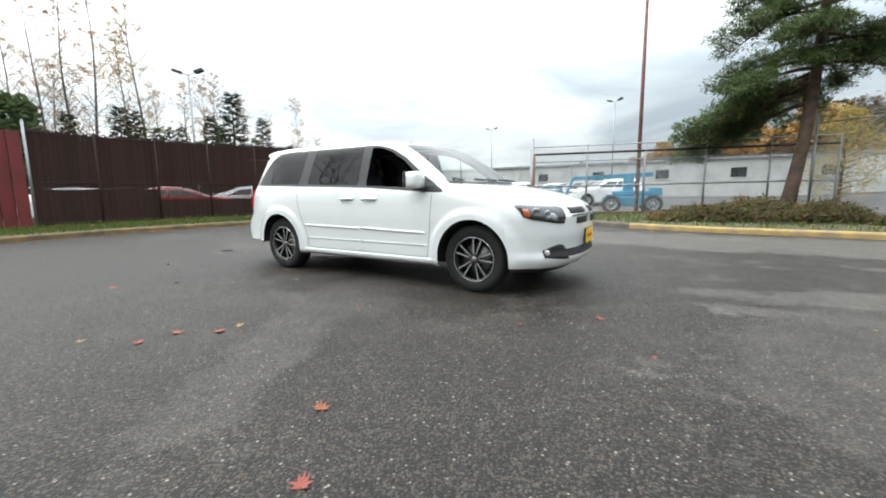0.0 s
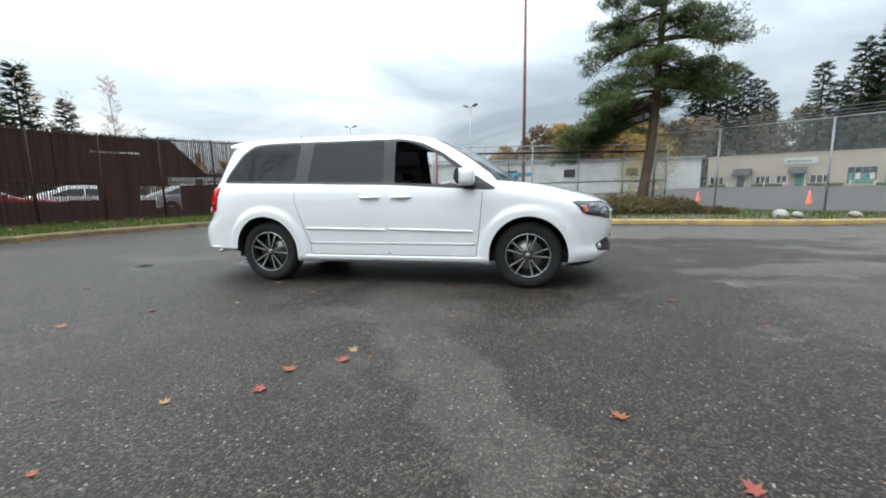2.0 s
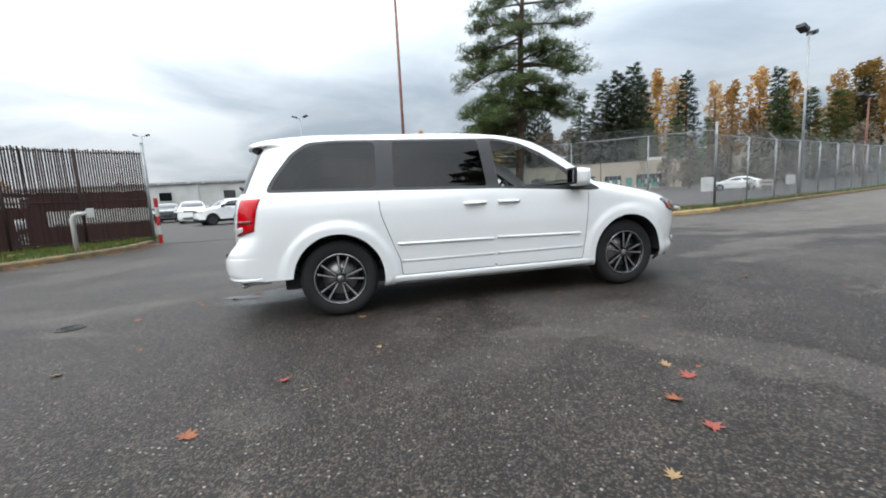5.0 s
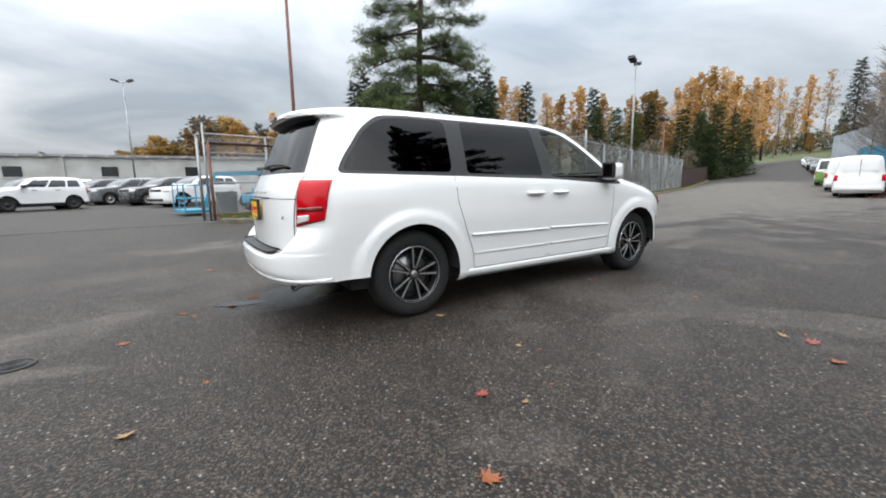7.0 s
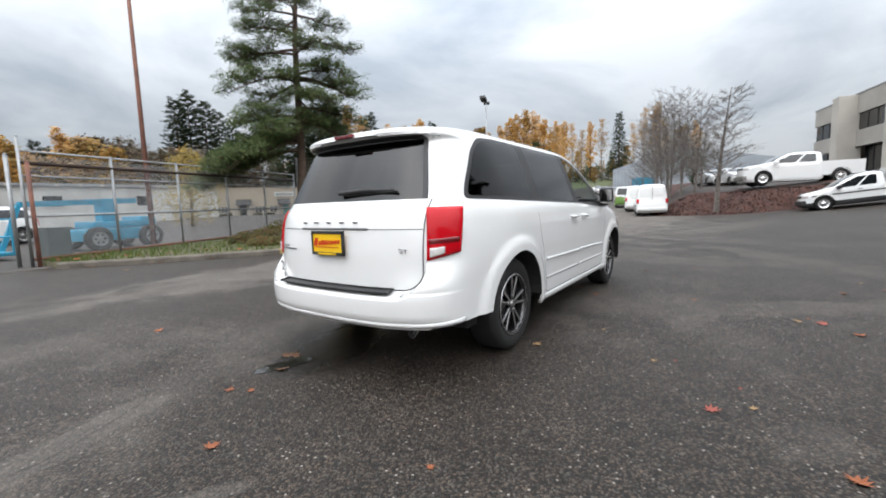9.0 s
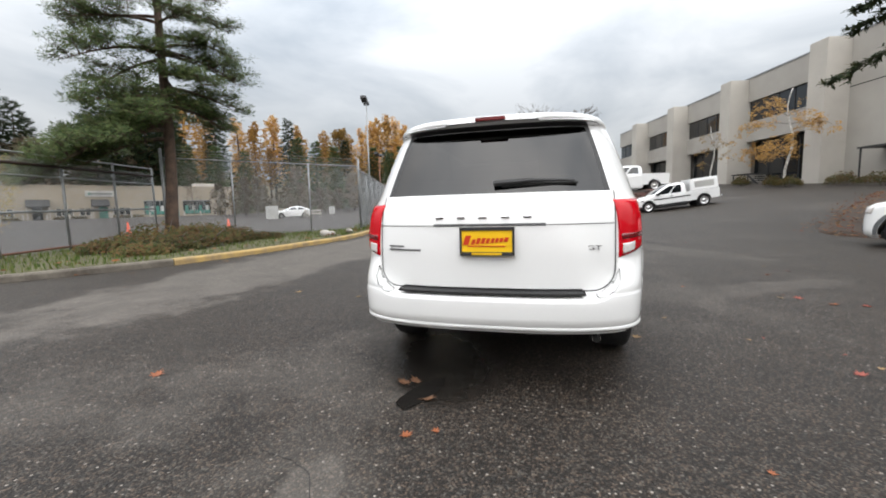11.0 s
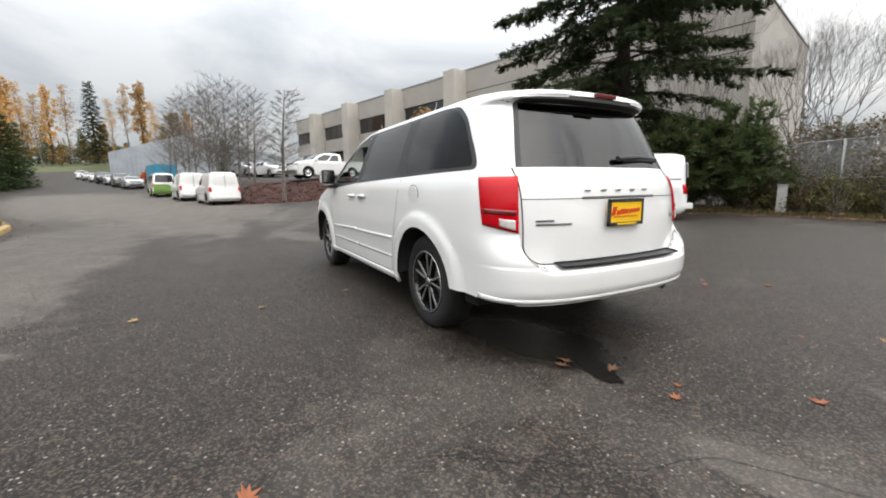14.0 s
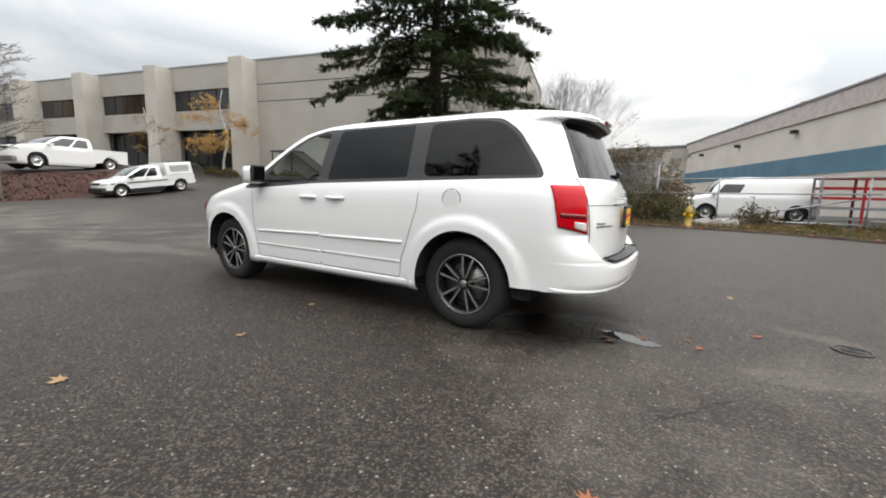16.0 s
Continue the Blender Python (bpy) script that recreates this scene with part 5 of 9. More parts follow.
def fir_tree(base, height, trunk_r, limbs, reach, low, label, needles, seed):
    """A big fir: straight trunk, level limbs that sweep down and lift at the tip, hung with flat drooping fronds."""
    random.seed(seed)
    t = thing("fir_tree", label, "tree", m=pose(*base))
    zs = np.linspace(-0.1, height, 10)
    bm = new_tube([(0.05 * math.sin(z), 0.05 * math.cos(z * 0.8), z) for z in zs], [trunk_r * (1.2 if z < 0.2 else 1) * (1 - 0.94 * max(z, 0) / height) + 0.01 for z in zs], 12)
    part("trunk", bm, M_dark_bark, t, smooth=True)
    wood, crown = bmesh.new(), bmesh.new()
    for k in range(limbs):
        f = (k + random.random()) / limbs
        z = height * (low + (0.985 - low) * f)
        ang = k * 2.399 + random.uniform(-0.4, 0.4)
        length = reach(f) * random.uniform(0.68, 1.02)
        if f < 0.13 and math.cos(ang - 0.75) > 0.5:
            length *= 0.62
        d = Vector((math.cos(ang), math.sin(ang), 0))
        side = d.cross(Vector((0, 0, 1)))
        rise, fall = random.uniform(0.02, 0.20), random.uniform(0.22, 0.42)
        pts = [Vector((0, 0, z)) + d * length * q + Vector((0, 0, length * (rise * q - fall * q * q + 0.16 * max(q - 0.7, 0)))) for q in (0.0, 0.2, 0.4, 0.6, 0.8, 1.0)]
        r0 = max(0.016, trunk_r * 0.20 * (1 - 0.7 * f))
        tube(wood, pts, [r0, r0 * 0.8, r0 * 0.6, r0 * 0.45, r0 * 0.3, 0.006], 5)
        steps = max(4, int(length / 0.20))
        bare = random.uniform(0.10, 0.28)
        for j in range(steps):
            q = bare + (1 - bare) * (j + random.random()) / steps
            m = min(int(q * 5), 4)
            p = pts[m].lerp(pts[m + 1], q * 5 - m)
            for s in (1, -1):
                if random.random() < 0.10:
                    continue
                ln = (0.28 + 0.85 * (1 - q) * min(length / 4, 1)) * random.uniform(0.6, 1.2)
                way = d * random.uniform(0.5, 0.9) + side * s * random.uniform(0.5, 1.0) + Vector((0, 0, random.uniform(-0.55, 0.02)))
                spray(crown, p, way, ln, int(10 + 14 * ln), 0.19)
                spray(crown, p + way.normalized() * ln * 0.5, way + Vector((0, 0, -0.8)) + side * random.gauss(0, 0.5), ln * 0.6, int(8 + 8 * ln), 0.17)
        spray(crown, pts[-2], pts[-1] - pts[-2] + Vector((0, 0, 0.1)), length * 0.22 + 0.15, 16, 0.18)
    part("limb", wood, M_dark_bark, t, smooth=True)
    part("crown", crown, needles, t, "dense drooping fronds")
    return t


def grow(bm, p, d, length, r, depth, spread, tips, up=0.12):
    d = d.normalized()
    mid = p + d * length * 0.5 + Vector((random.gauss(0, 1), random.gauss(0, 1), random.gauss(0, 1))) * length * 0.05
    end = p + d * length
    tube(bm, [p, mid, end], [r, r * 0.85, r * 0.68], 5 if r > 0.03 else 3, cap=False)
    tips.append((end, d, depth))
    if depth == 0:
        return
    for k in range(random.choice((2, 3, 3))):
        e = (d + Vector((random.gauss(0, 1), random.gauss(0, 1), random.gauss(0, 0.6))) * spread + Vector((0, 0, up))).normalized()
        grow(bm, end, e, length * random.uniform(0.62, 0.86), r * random.uniform(0.5, 0.68), depth - 1, spread, tips, up)


def bare_tree(base, height, r, label, seed, depth=6, spread=0.38, leaves=None, leaf_n=0, leaf_size=0.1, bark=None, lean=(0, 0), low=0.28, multi=1, up=0.12):
    random.seed(seed)
    t = thing("tree", label, "tree", m=pose(*base))
    bm, limbs, tips = bmesh.new(), bmesh.new(), []
    for k in range(multi):
        a = 6.28 * k / max(multi, 1) + 0.5
        d0 = Vector((lean[0] + (0.25 * math.cos(a) if multi > 1 else 0), lean[1] + (0.25 * math.sin(a) if multi > 1 else 0), 1)).normalized()
        foot = Vector((0.15 * math.cos(a), 0.15 * math.sin(a), -0.1)) if multi > 1 else Vector((0, 0, -0.1))
        top = foot + d0 * height * low
        tube(bm, [foot, foot + d0 * 0.3, top], [r * 1.3, r, r * 0.8], 8, cap=False)
        for j in range(3):
            e = (d0 + Vector((random.gauss(0, 1), random.gauss(0, 1), 0)) * spread * 1.1 + Vector((0, 0, 0.25))).normalized()
            grow(limbs, top, e, height * 0.24, r * 0.62, depth - 1, spread, tips, up)
    part("trunk", bm, bark or M_grey_bark, t, smooth=True)
    part("limb", limbs, bark or M_grey_bark, t, smooth=True)
    if leaves:
        bm = bmesh.new()
        ends = [p for p, d, k in tips if k <= 2]
        for _ in range(leaf_n):
            c = random.choice(ends)
            clump(bm, c, leaf_size * 4, 3, leaf_size)
        part("crown", bm, leaves, t, "sparse autumn leaves")
    return t


def leafy_tree(base, height, width, label, leaves, seed, n=1500, size=0.22, bark=None, low=0.25, name="tree"):
    """A full tree for the distance: trunk, limbs and a ragged crown of leaf tufts with gaps."""
    random.seed(seed)
    t = thing(name, label, "tree", m=pose(*base))
    bm = bmesh.new()
    tube(bm, [(0, 0, -0.3), (0.1, 0.05, height * 0.45), (0, 0, height * 0.95)], [height * 0.014 + 0.05, height * 0.009 + 0.03, 0.02], 7)
    lobes = []
    for k in range(28):
        f = low + (0.97 - low) * (k + random.random()) / 28
        rad = width * 0.5 * math.sin(math.pi * min(max((f - low) / (1.03 - low), 0.04), 1) ** 0.75) ** 0.8
        a = k * 2.4 + random.random()
        out = random.uniform(0.15, 0.92)
        c = Vector((math.cos(a) * rad * out, math.sin(a) * rad * out, height * f))
        tube(bm, [(0, 0, height * f * 0.78), c * 0.6 + Vector((0, 0, height * f * 0.33)), c], [0.05, 0.03, 0.008], 3, cap=False)
        lobes.append((c, max(rad * random.uniform(0.22, 0.42), height * 0.028), random.uniform(1.4, 2.4)))
    part("trunk", bm, bark or M_bark, t, smooth=True)
    bm = bmesh.new()
    for _ in range(n):
        c, r, tall = random.choice(lobes)
        d = Vector((random.gauss(0, 1), random.gauss(0, 1), random.gauss(0, 1))).normalized() * r * random.random() ** 0.4 * 1.15
        d.z = d.z * tall + 0.3 * r
        clump(bm, c + d, size * 1.4, 3, size)
    part("crown", bm, leaves, t, "ragged leaf crown")
    return t


def far_conifer(base, height, width, label, needles, seed, n=26, size=0.5, name="tree"):
    random.seed(seed)
    t = thing(name, label, "tree", m=pose(*base))
    part("trunk", new_tube([(0, 0, -0.3), (0, 0, height * 0.97)], [height * 0.016 + 0.04, 0.02], 6), M_bark, t)
    bm = bmesh.new()
    for k in range(n * 7):
        f = (k + random.random()) / (n * 7)
        z = height * (0.05 + 0.94 * f)
        a = k * 2.399
        rad = width * 0.5 * (1 - f) ** 0.85 * random.uniform(0.6, 1.2) + 0.12
        d = Vector((math.cos(a), math.sin(a), 0))
        for j in range(5):
            q = (j + 0.6) / 5
            p = d * rad * q + Vector((random.gauss(0, 0.07), random.gauss(0, 0.07), random.gauss(0, 0.16))) * size + Vector((0, 0, z - rad * 0.45 * q * q))
            spray(bm, p, d + Vector((0, 0, -0.15 + 0.3 * q)), size * 0.6, 8, size * (0.5 + 0.5 * (1 - f)))
    part("crown", bm, needles, t, "dark drooping needles")
    return t


def bush(base, w, d, h, label, leaves, seed, n=700, size=0.07, name="bush"):
    random.seed(seed)
    t = thing(name, label, "bush", m=pose(*base))
    bm = bmesh.new()
    tips = []
    for k in range(14):
        a, r = random.uniform(0, 6.28), random.random() ** 0.5
        e = Vector((0.5 * w * r * math.cos(a), 0.5 * d * r * math.sin(a), h * (1 - 0.55 * r * r) * random.uniform(0.7, 1.1)))
        tube(bm, [(e.x * 0.25, e.y * 0.25, -0.05), e * 0.6, e], [0.02, 0.014, 0.004], 4, cap=False)
        tips.append(e)
    part("stem", bm, M_grey_bark, t)
    bm = bmesh.new()
    for _ in range(n):
        a, r = random.uniform(0, 6.28), random.random() ** 0.5
        zz = h * (1 - 0.6 * r * r) * (0.25 + 0.75 * random.random() ** 0.6) * (0.8 + 0.4 * noise.noise((a * 1.5, r * 3, seed)))
        clump(bm, (0.5 * w * r * math.cos(a), 0.5 * d * r * math.sin(a), max(zz, 0.02)), size * 2.2, 3, size)
    part("foliage", bm, leaves, t)
    return t


def juniper(base, w, h, label, needles, seed, limbs=70):
    """A spreading juniper: arching branches from one foot, feathered with sprays, over a dark heart."""
    random.seed(seed)
    t = thing("juniper", label, "bush", m=pose(*base))
    wood, leaf = bmesh.new(), bmesh.new()
    for k in range(limbs):
        a = k * 2.399 + random.uniform(-0.3, 0.3)
        f = (k + 0.5) / limbs
        out = 0.5 * w * (0.30 + 0.75 * f ** 0.6) * random.uniform(0.75, 1.15)
        top = h * (1.0 - 0.72 * f) * random.uniform(0.8, 1.12)
        d = Vector((math.cos(a), math.sin(a), 0))
        pts = [d * out * q + Vector((0, 0, 0.15 + top * math.sin(min(q * 1.15, 1.0) * math.pi * 0.5) - 0.12 * out * max(q - 0.8, 0))) for q in (0.04, 0.3, 0.55, 0.8, 1.0)]
        tube(wood, pts, [0.035, 0.025, 0.018, 0.012, 0.004], 4, cap=False)
        side = d.cross(Vector((0, 0, 1)))
        for p, q in zip(pts[1:], pts):
            for _ in range(7):
                c = q.lerp(p, random.random())
                way = (p - q).normalized() * 0.8 + side * random.gauss(0, 0.55) + Vector((0, 0, random.gauss(0.1, 0.3)))
                spray(leaf, c, way, random.uniform(0.25, 0.5), 9, 0.17)
    part("stem", wood, M_dark_bark, t)
    part("foliage", leaf, needles, t, "feathery grey-green sprays")
    return t


def slim_tree(base, height, r, label, seed, branches=46, reach=0.16, leaves=None, leaf_n=0, leaf_size=0.1, bark=None, low=0.25, rise=0.9, name="tree", lean=(0, 0), twigs=4):
    """A thin tall tree: one stem to the tip, upswept side branches with twigs, a few leaves."""
    random.seed(seed)
    t = thing(name, label, "tree", m=pose(*base))
    bm, limbs, ends = bmesh.new(), bmesh.new(), []
    bow = lambda z: Vector((lean[0] * z + 0.25 * math.sin(z * 0.35 + seed), lean[1] * z + 0.2 * math.cos(z * 0.3 + seed), z))
    zs = np.linspace(-0.1, height, 10)
    tube(bm, [bow(z) for z in zs], [r * (1 - 0.92 * max(z, 0) / height) for z in zs], 6, cap=False)
    for k in range(branches):
        f = low + (0.98 - low) * (k + random.random()) / branches
        a = k * 2.4 + random.uniform(-0.5, 0.5)
        ln = height * reach * (1.1 - 0.75 * f) * random.uniform(0.5, 1.3)
        d = Vector((math.cos(a), math.sin(a), rise * random.uniform(0.6, 1.3))).normalized()
        p = bow(height * f)
        e = p + d * ln + Vector((0, 0, 0.1 * ln))
        tube(limbs, [p, p + d * ln * 0.5, e], [r * 0.3 * (1.1 - f), r * 0.2 * (1.1 - f), 0.006], 3, cap=False)
        for j in range(twigs):
            q = 0.25 + 0.8 * j / twigs
            o = (d + Vector((random.gauss(0, 0.6), random.gauss(0, 0.6), random.gauss(0.1, 0.4)))).normalized()
            s = p + d * ln * q
            w = s + o * ln * random.uniform(0.25, 0.5)
            tube(limbs, [s, w], [0.012, 0.005], 3, cap=False)
            ends += [w, s.lerp(w, 0.6)]
        ends.append(e)
    part("trunk", bm, bark or M_grey_bark, t, smooth=True)
    part("limb", limbs, bark or M_grey_bark, t, smooth=True)
    if leaves and leaf_n:
        bm = bmesh.new()
        patchy = [e for e in ends if noise.noise(e * 0.35 + Vector((seed, 0, 0))) > -0.15] or ends
        for _ in range(leaf_n):
            clump(bm, random.choice(patchy), leaf_size * 3.5, 3, leaf_size)
        part("crown", bm, leaves, t, "sparse autumn leaves")
    return t


def old_pine(name, base, height, trunk_r, lean, limbs_plan, label, needles, seed):
    """An old pine: each limb (bearing, height, length, fall, spread) carries a broad pad of needle cushions."""
    random.seed(seed)
    t = thing(name, label, "tree", m=pose(*base))
    bend = lambda z: Vector((lean[0] * z + 0.10 * math.sin(z * 0.6), lean[1] * z, z))
    bm = bmesh.new()
    zs = np.linspace(-0.1, height, 16)
    tube(bm, [bend(z) for z in zs], [trunk_r * (1.25 if z < 0.2 else 1) * (1 - 0.90 * max(z, 0) / height) + 0.01 for z in zs], 12)
    part("trunk", bm, M_bark, t, smooth=True)
    wood, crown = bmesh.new(), bmesh.new()
    for az, z, length, fall, spread in limbs_plan:
        d = Vector((math.cos(radians(az)), math.sin(radians(az)), 0))
        side = d.cross(Vector((0, 0, 1)))
        start, n = bend(z), 9
        sway = random.gauss(0, 0.08)
        pts = []
        for j in range(n):
            q = j / (n - 1)
            pts.append(start + d * length * q + side * length * sway * q * q + Vector((0, 0, length * (0.20 * q - 0.20 * q * q) + fall * q ** 1.3)))
        r0 = max(0.02, 0.085 * (1 - 0.6 * z / height))
        tube(wood, pts, [r0 * (1 - 0.85 * j / (n - 1)) for j in range(n)], 6)
        boughs = int(4 + 2.8 * length * (0.6 + spread))
        for k in range(boughs):
            q = 0.34 + 0.66 * (k + random.random()) / boughs
            j = min(int(q * (n - 1)), n - 2)
            p = pts[j].lerp(pts[j + 1], min(q * (n - 1) - j, 1))
            wide = spread * (0.50 + 0.80 * math.sin(math.pi * min(q, 0.95) ** 1.2))
            off = (1 if k % 2 else -1) * random.uniform(0.15, 1)
            e = p + side * off * wide + d * random.uniform(0.10, 0.50) + Vector((0, 0, 0.10 + random.gauss(0, 0.13)))
            mid = p.lerp(e, 0.5) + Vector((0, 0, 0.06))
            tube(wood, [p, mid, e], [0.020, 0.014, 0.006], 4, cap=False)
            # tufts crowd round the end of each bough and leave gaps between boughs
            for _ in range(random.randint(6, 10)):
                g = p.lerp(e, random.uniform(0.45, 1.08))
                c = g + Vector((random.gauss(0, 0.17), random.gauss(0, 0.17), random.gauss(0.06, 0.075)))
                tube(wood, [g, c], [0.008, 0.004], 3, cap=False)
                r = random.uniform(0.13, 0.25)
                puff(crown, c, r, r * 0.72, int(34 * random.uniform(0.7, 1.2)), 0.095)
    part("limb", wood, M_bark, t, "bare brown limbs", smooth=True)
    part("crown", crown, needles, t, "dense clustered needles")
    return t


random.seed(77)
PINE_LIMBS = [(163, 3.7, 3.6, -1.9, 0.8), (178, 4.0, 3.2, -1.7, 0.75), (148, 3.9, 3.0, -1.5, 0.75), (195, 4.0, 2.4, -1.0, 0.7), (168, 4.7, 2.4, -0.6, 0.9), (205, 4.4, 2.2, -0.7, 0.8), (130, 4.3, 2.4, -1.0, 0.8),
              (166, 6.3, 2.5, -0.9, 0.85), (152, 7.2, 2.3, -0.5, 0.85), (170, 8.0, 1.9, -0.2, 0.8), (140, 8.8, 2.0, 0.0, 0.8), (-12, 5.0, 2.1, -1.1, 0.6), (30, 5.4, 2.6, -1.0, 0.8), (-25, 6.2, 2.5, -0.6, 0.6), (-8, 7.9, 2.6, -0.1, 0.6), (5, 8.8, 2.3, 0.2, 0.65),
              (-60, 6.8, 2.0, -0.5, 0.7), (-95, 5.6, 1.9, -0.7, 0.75), (250, 7.2, 1.8, -0.4, 0.7), (230, 8.6, 2.0, 0.0, 0.7), (90, 6.0, 2.8, -0.7, 0.85), (110, 7.4, 2.6, -0.4, 0.8), (70, 8.6, 2.4, 0.0, 0.8), (60, 4.8, 2.2, -0.7, 0.6), (95, 4.4, 2.8, -1.3, 0.85)]
PINE_LIMBS += [(139, 3.8, 3.5, -1.9, 0.9), (128, 4.2, 3.1, -1.8, 0.8), (150, 3.4, 2.6, -1.2, 0.8), (-45, 5.1, 2.1, -0.6, 0.6), (-36, 4.5, 1.8, -0.6, 0.6), (-50, 6.3, 2.2, -0.9, 0.6)]
PINE_LIMBS += [(265, 4.6, 1.4, -0.4, 0.6), (240, 5.4, 1.5, -0.3, 0.6), (275, 6.4, 1.3, -0.1, 0.7), (215, 6.0, 1.6, -0.3, 0.7)]
PINE_LIMBS += [(random.uniform(0, 360), 9.4 + 0.42 * k, 2.5 - 0.16 * k + random.uniform(-0.3, 0.3), 0.1, 0.7) for k in range(13)]
old_pine("pine_tree", (5.92, 12.0, 0.2), 14.6, 0.185, (0.088, 0.045), PINE_LIMBS, "large old pine with a leaning trunk and layered needle pads", M_pine, 14)
fir_tree((8.2, -13.6, land(8.2, -13.6)), 21.0, 0.36, 150, lambda f: 5.9 * (1 - f ** 2.2) * min(1, 0.84 + 1.4 * f), 0.16, "tall dense dark green fir beside the parked delivery van", M_fir, 21)

# ---- fences ----
def wire_mesh(bm, a, b, z0, z1, gap=0.068, r=0.0026):
    """Diamond wire between two posts: two families of slanting wires."""
    a, b = Vector(a), Vector(b)
    run = (b - a).length
    d = (b - a).normalized()
    nrm = Vector((-d.y, d.x, 0))
    h = z1 - z0
    n = int((run + h) / gap)
    for fam in (1, -1):
        for k in range(n):
            s = k * gap - h
            lo, hi = max(s, 0), min(s + h, run)
            if hi - lo < 0.05:
                continue
            pts = []
            for t in (lo, hi):
                zz = z0 + (t - s) if fam > 0 else z1 - (t - s)
                p = a + d * t
                pts.append(Vector((p.x, p.y, zz)))
            up = (pts[1] - pts[0]).normalized().cross(nrm) * r
            ring = [[bm.verts.new(p + o) for o in (up, -up * 0.5 + nrm * r, -up * 0.5 - nrm * r)] for p in pts]
            for m in range(3):
                bm.faces.new((ring[0][m], ring[0][(m + 1) % 3], ring[1][(m + 1) % 3], ring[1][m]))


def post_at(fence, x, y, z0, h, r=0.032, arm=None, material=None):
    p = part("post", new_tube([(x, y, z0 - 0.1), (x, y, z0 + h)], r, 10), material or M_galv, fence, smooth=True)
    part("post_cap", new_tube([(x, y, z0 + h), (x, y, z0 + h + 0.03)], [r * 1.12, r * 0.5], 10), material or M_galv, p, smooth=True)
    if arm:
        part("barbed_wire_arm", new_tube([(x, y, z0 + h - 0.02), (x + arm[0], y + arm[1], z0 + h + 0.32)], 0.014, 6), M_galv, p)
    return p


def chain_link(label, line, h, spacing, arm=0.0, barbed=3, rails=(1.0,), tall_ends=0.0, base=0.12):
    f = thing("chain_link_fence", label, "fence")
    posts = []
    for (xa, ya), (xb, yb) in zip(line, line[1:]):
        n = max(1, round(math.dist((xa, ya), (xb, yb)) / spacing))
        posts += [(xa + (xb - xa) * k / n, ya + (yb - ya) * k / n) for k in range(n)]
    posts.append(line[-1])
    d = (Vector(line[-1]) - Vector(line[0])).normalized()
    out = (-d.y * arm, d.x * arm)
    for i, (x, y) in enumerate(posts):
        end = i in (0, len(posts) - 1)
        post_at(f, x, y, land(x, y) + base, h + (tall_ends if end else 0), 0.045 if end else 0.03, out if arm and not end else None)
    for (xa, ya), (xb, yb) in zip(posts, posts[1:]):
        za, zb = land(xa, ya) + base, land(xb, yb) + base
        for t in rails:
            part("rail", new_tube([(xa, ya, za + h * t), (xb, yb, zb + h * t)], 0.021, 8), M_galv, f, smooth=True)
        bm = bmesh.new()
        wire_mesh(bm, (xa, ya, 0), (xb, yb, 0), min(za, zb) + 0.04, min(za, zb) + h)
        part("wire_mesh", bm, M_galv, f, "galvanised diamond wire")
        for k in range(barbed):
            dz, o = 0.1 + 0.1 * k, (k + 1) / 3
            part("barbed_wire", new_tube([(xa + out[0] * o, ya + out[1] * o, za + h + dz), (xb + out[0] * o, yb + out[1] * o, zb + h + dz)], 0.005, 4), M_galv, f)
    return f


chain_link("galvanised chain-link fence with a top rail on the verge", FENCE_EAST, 2.95, 2.9, barbed=3, tall_ends=0.3)
chain_link("long galvanised chain-link fence with barbed wire arms along the road", FENCE_ROAD, 2.75, 2.7, arm=0.3, barbed=3, tall_ends=0.0)


def torn_out(s):
    """Stretches of height at which the inner slats are gone, by the distance along the fence."""
    out = []
    if 0.2 < s < 3.4:
        out.append((1.20, 1.25 + 0.07 * max(noise.noise((s * 2.3, 4.0, 0.0)), 0)))
    if 3.4 <= s < 6.72:
        out.append((0.80 + 0.10 * noise.noise((s * 1.7, 1.0, 0.0)), 1.34 + 0.10 * noise.noise((s * 0.9, 2.0, 0.0))))
    if 6.64 < s < 7.99:
        out.append((2.36, 2.43))
    if 7.9 < s < 9.13:
        out.append((0.76 if s < 8.3 else 0.48 + 0.2 * noise.noise((s * 4, 6.0, 0.0)), 1.25))
    if 8.75 < s < 10.85:
        out.append((1.29, 1.58))
    if 10.5 < s < 10.75:
        out.append((0.15, 0.98))
    if 11.2 < s < 13.84:
        out.append((0.70, 1.15))
    if s > 8.9:
        out.append((max(3.0 - 1.13 * (s - 8.9), 1.70 + 0.05 * noise.noise((s * 3, 8.0, 0.0))), 3.2))
    return sorted(out)


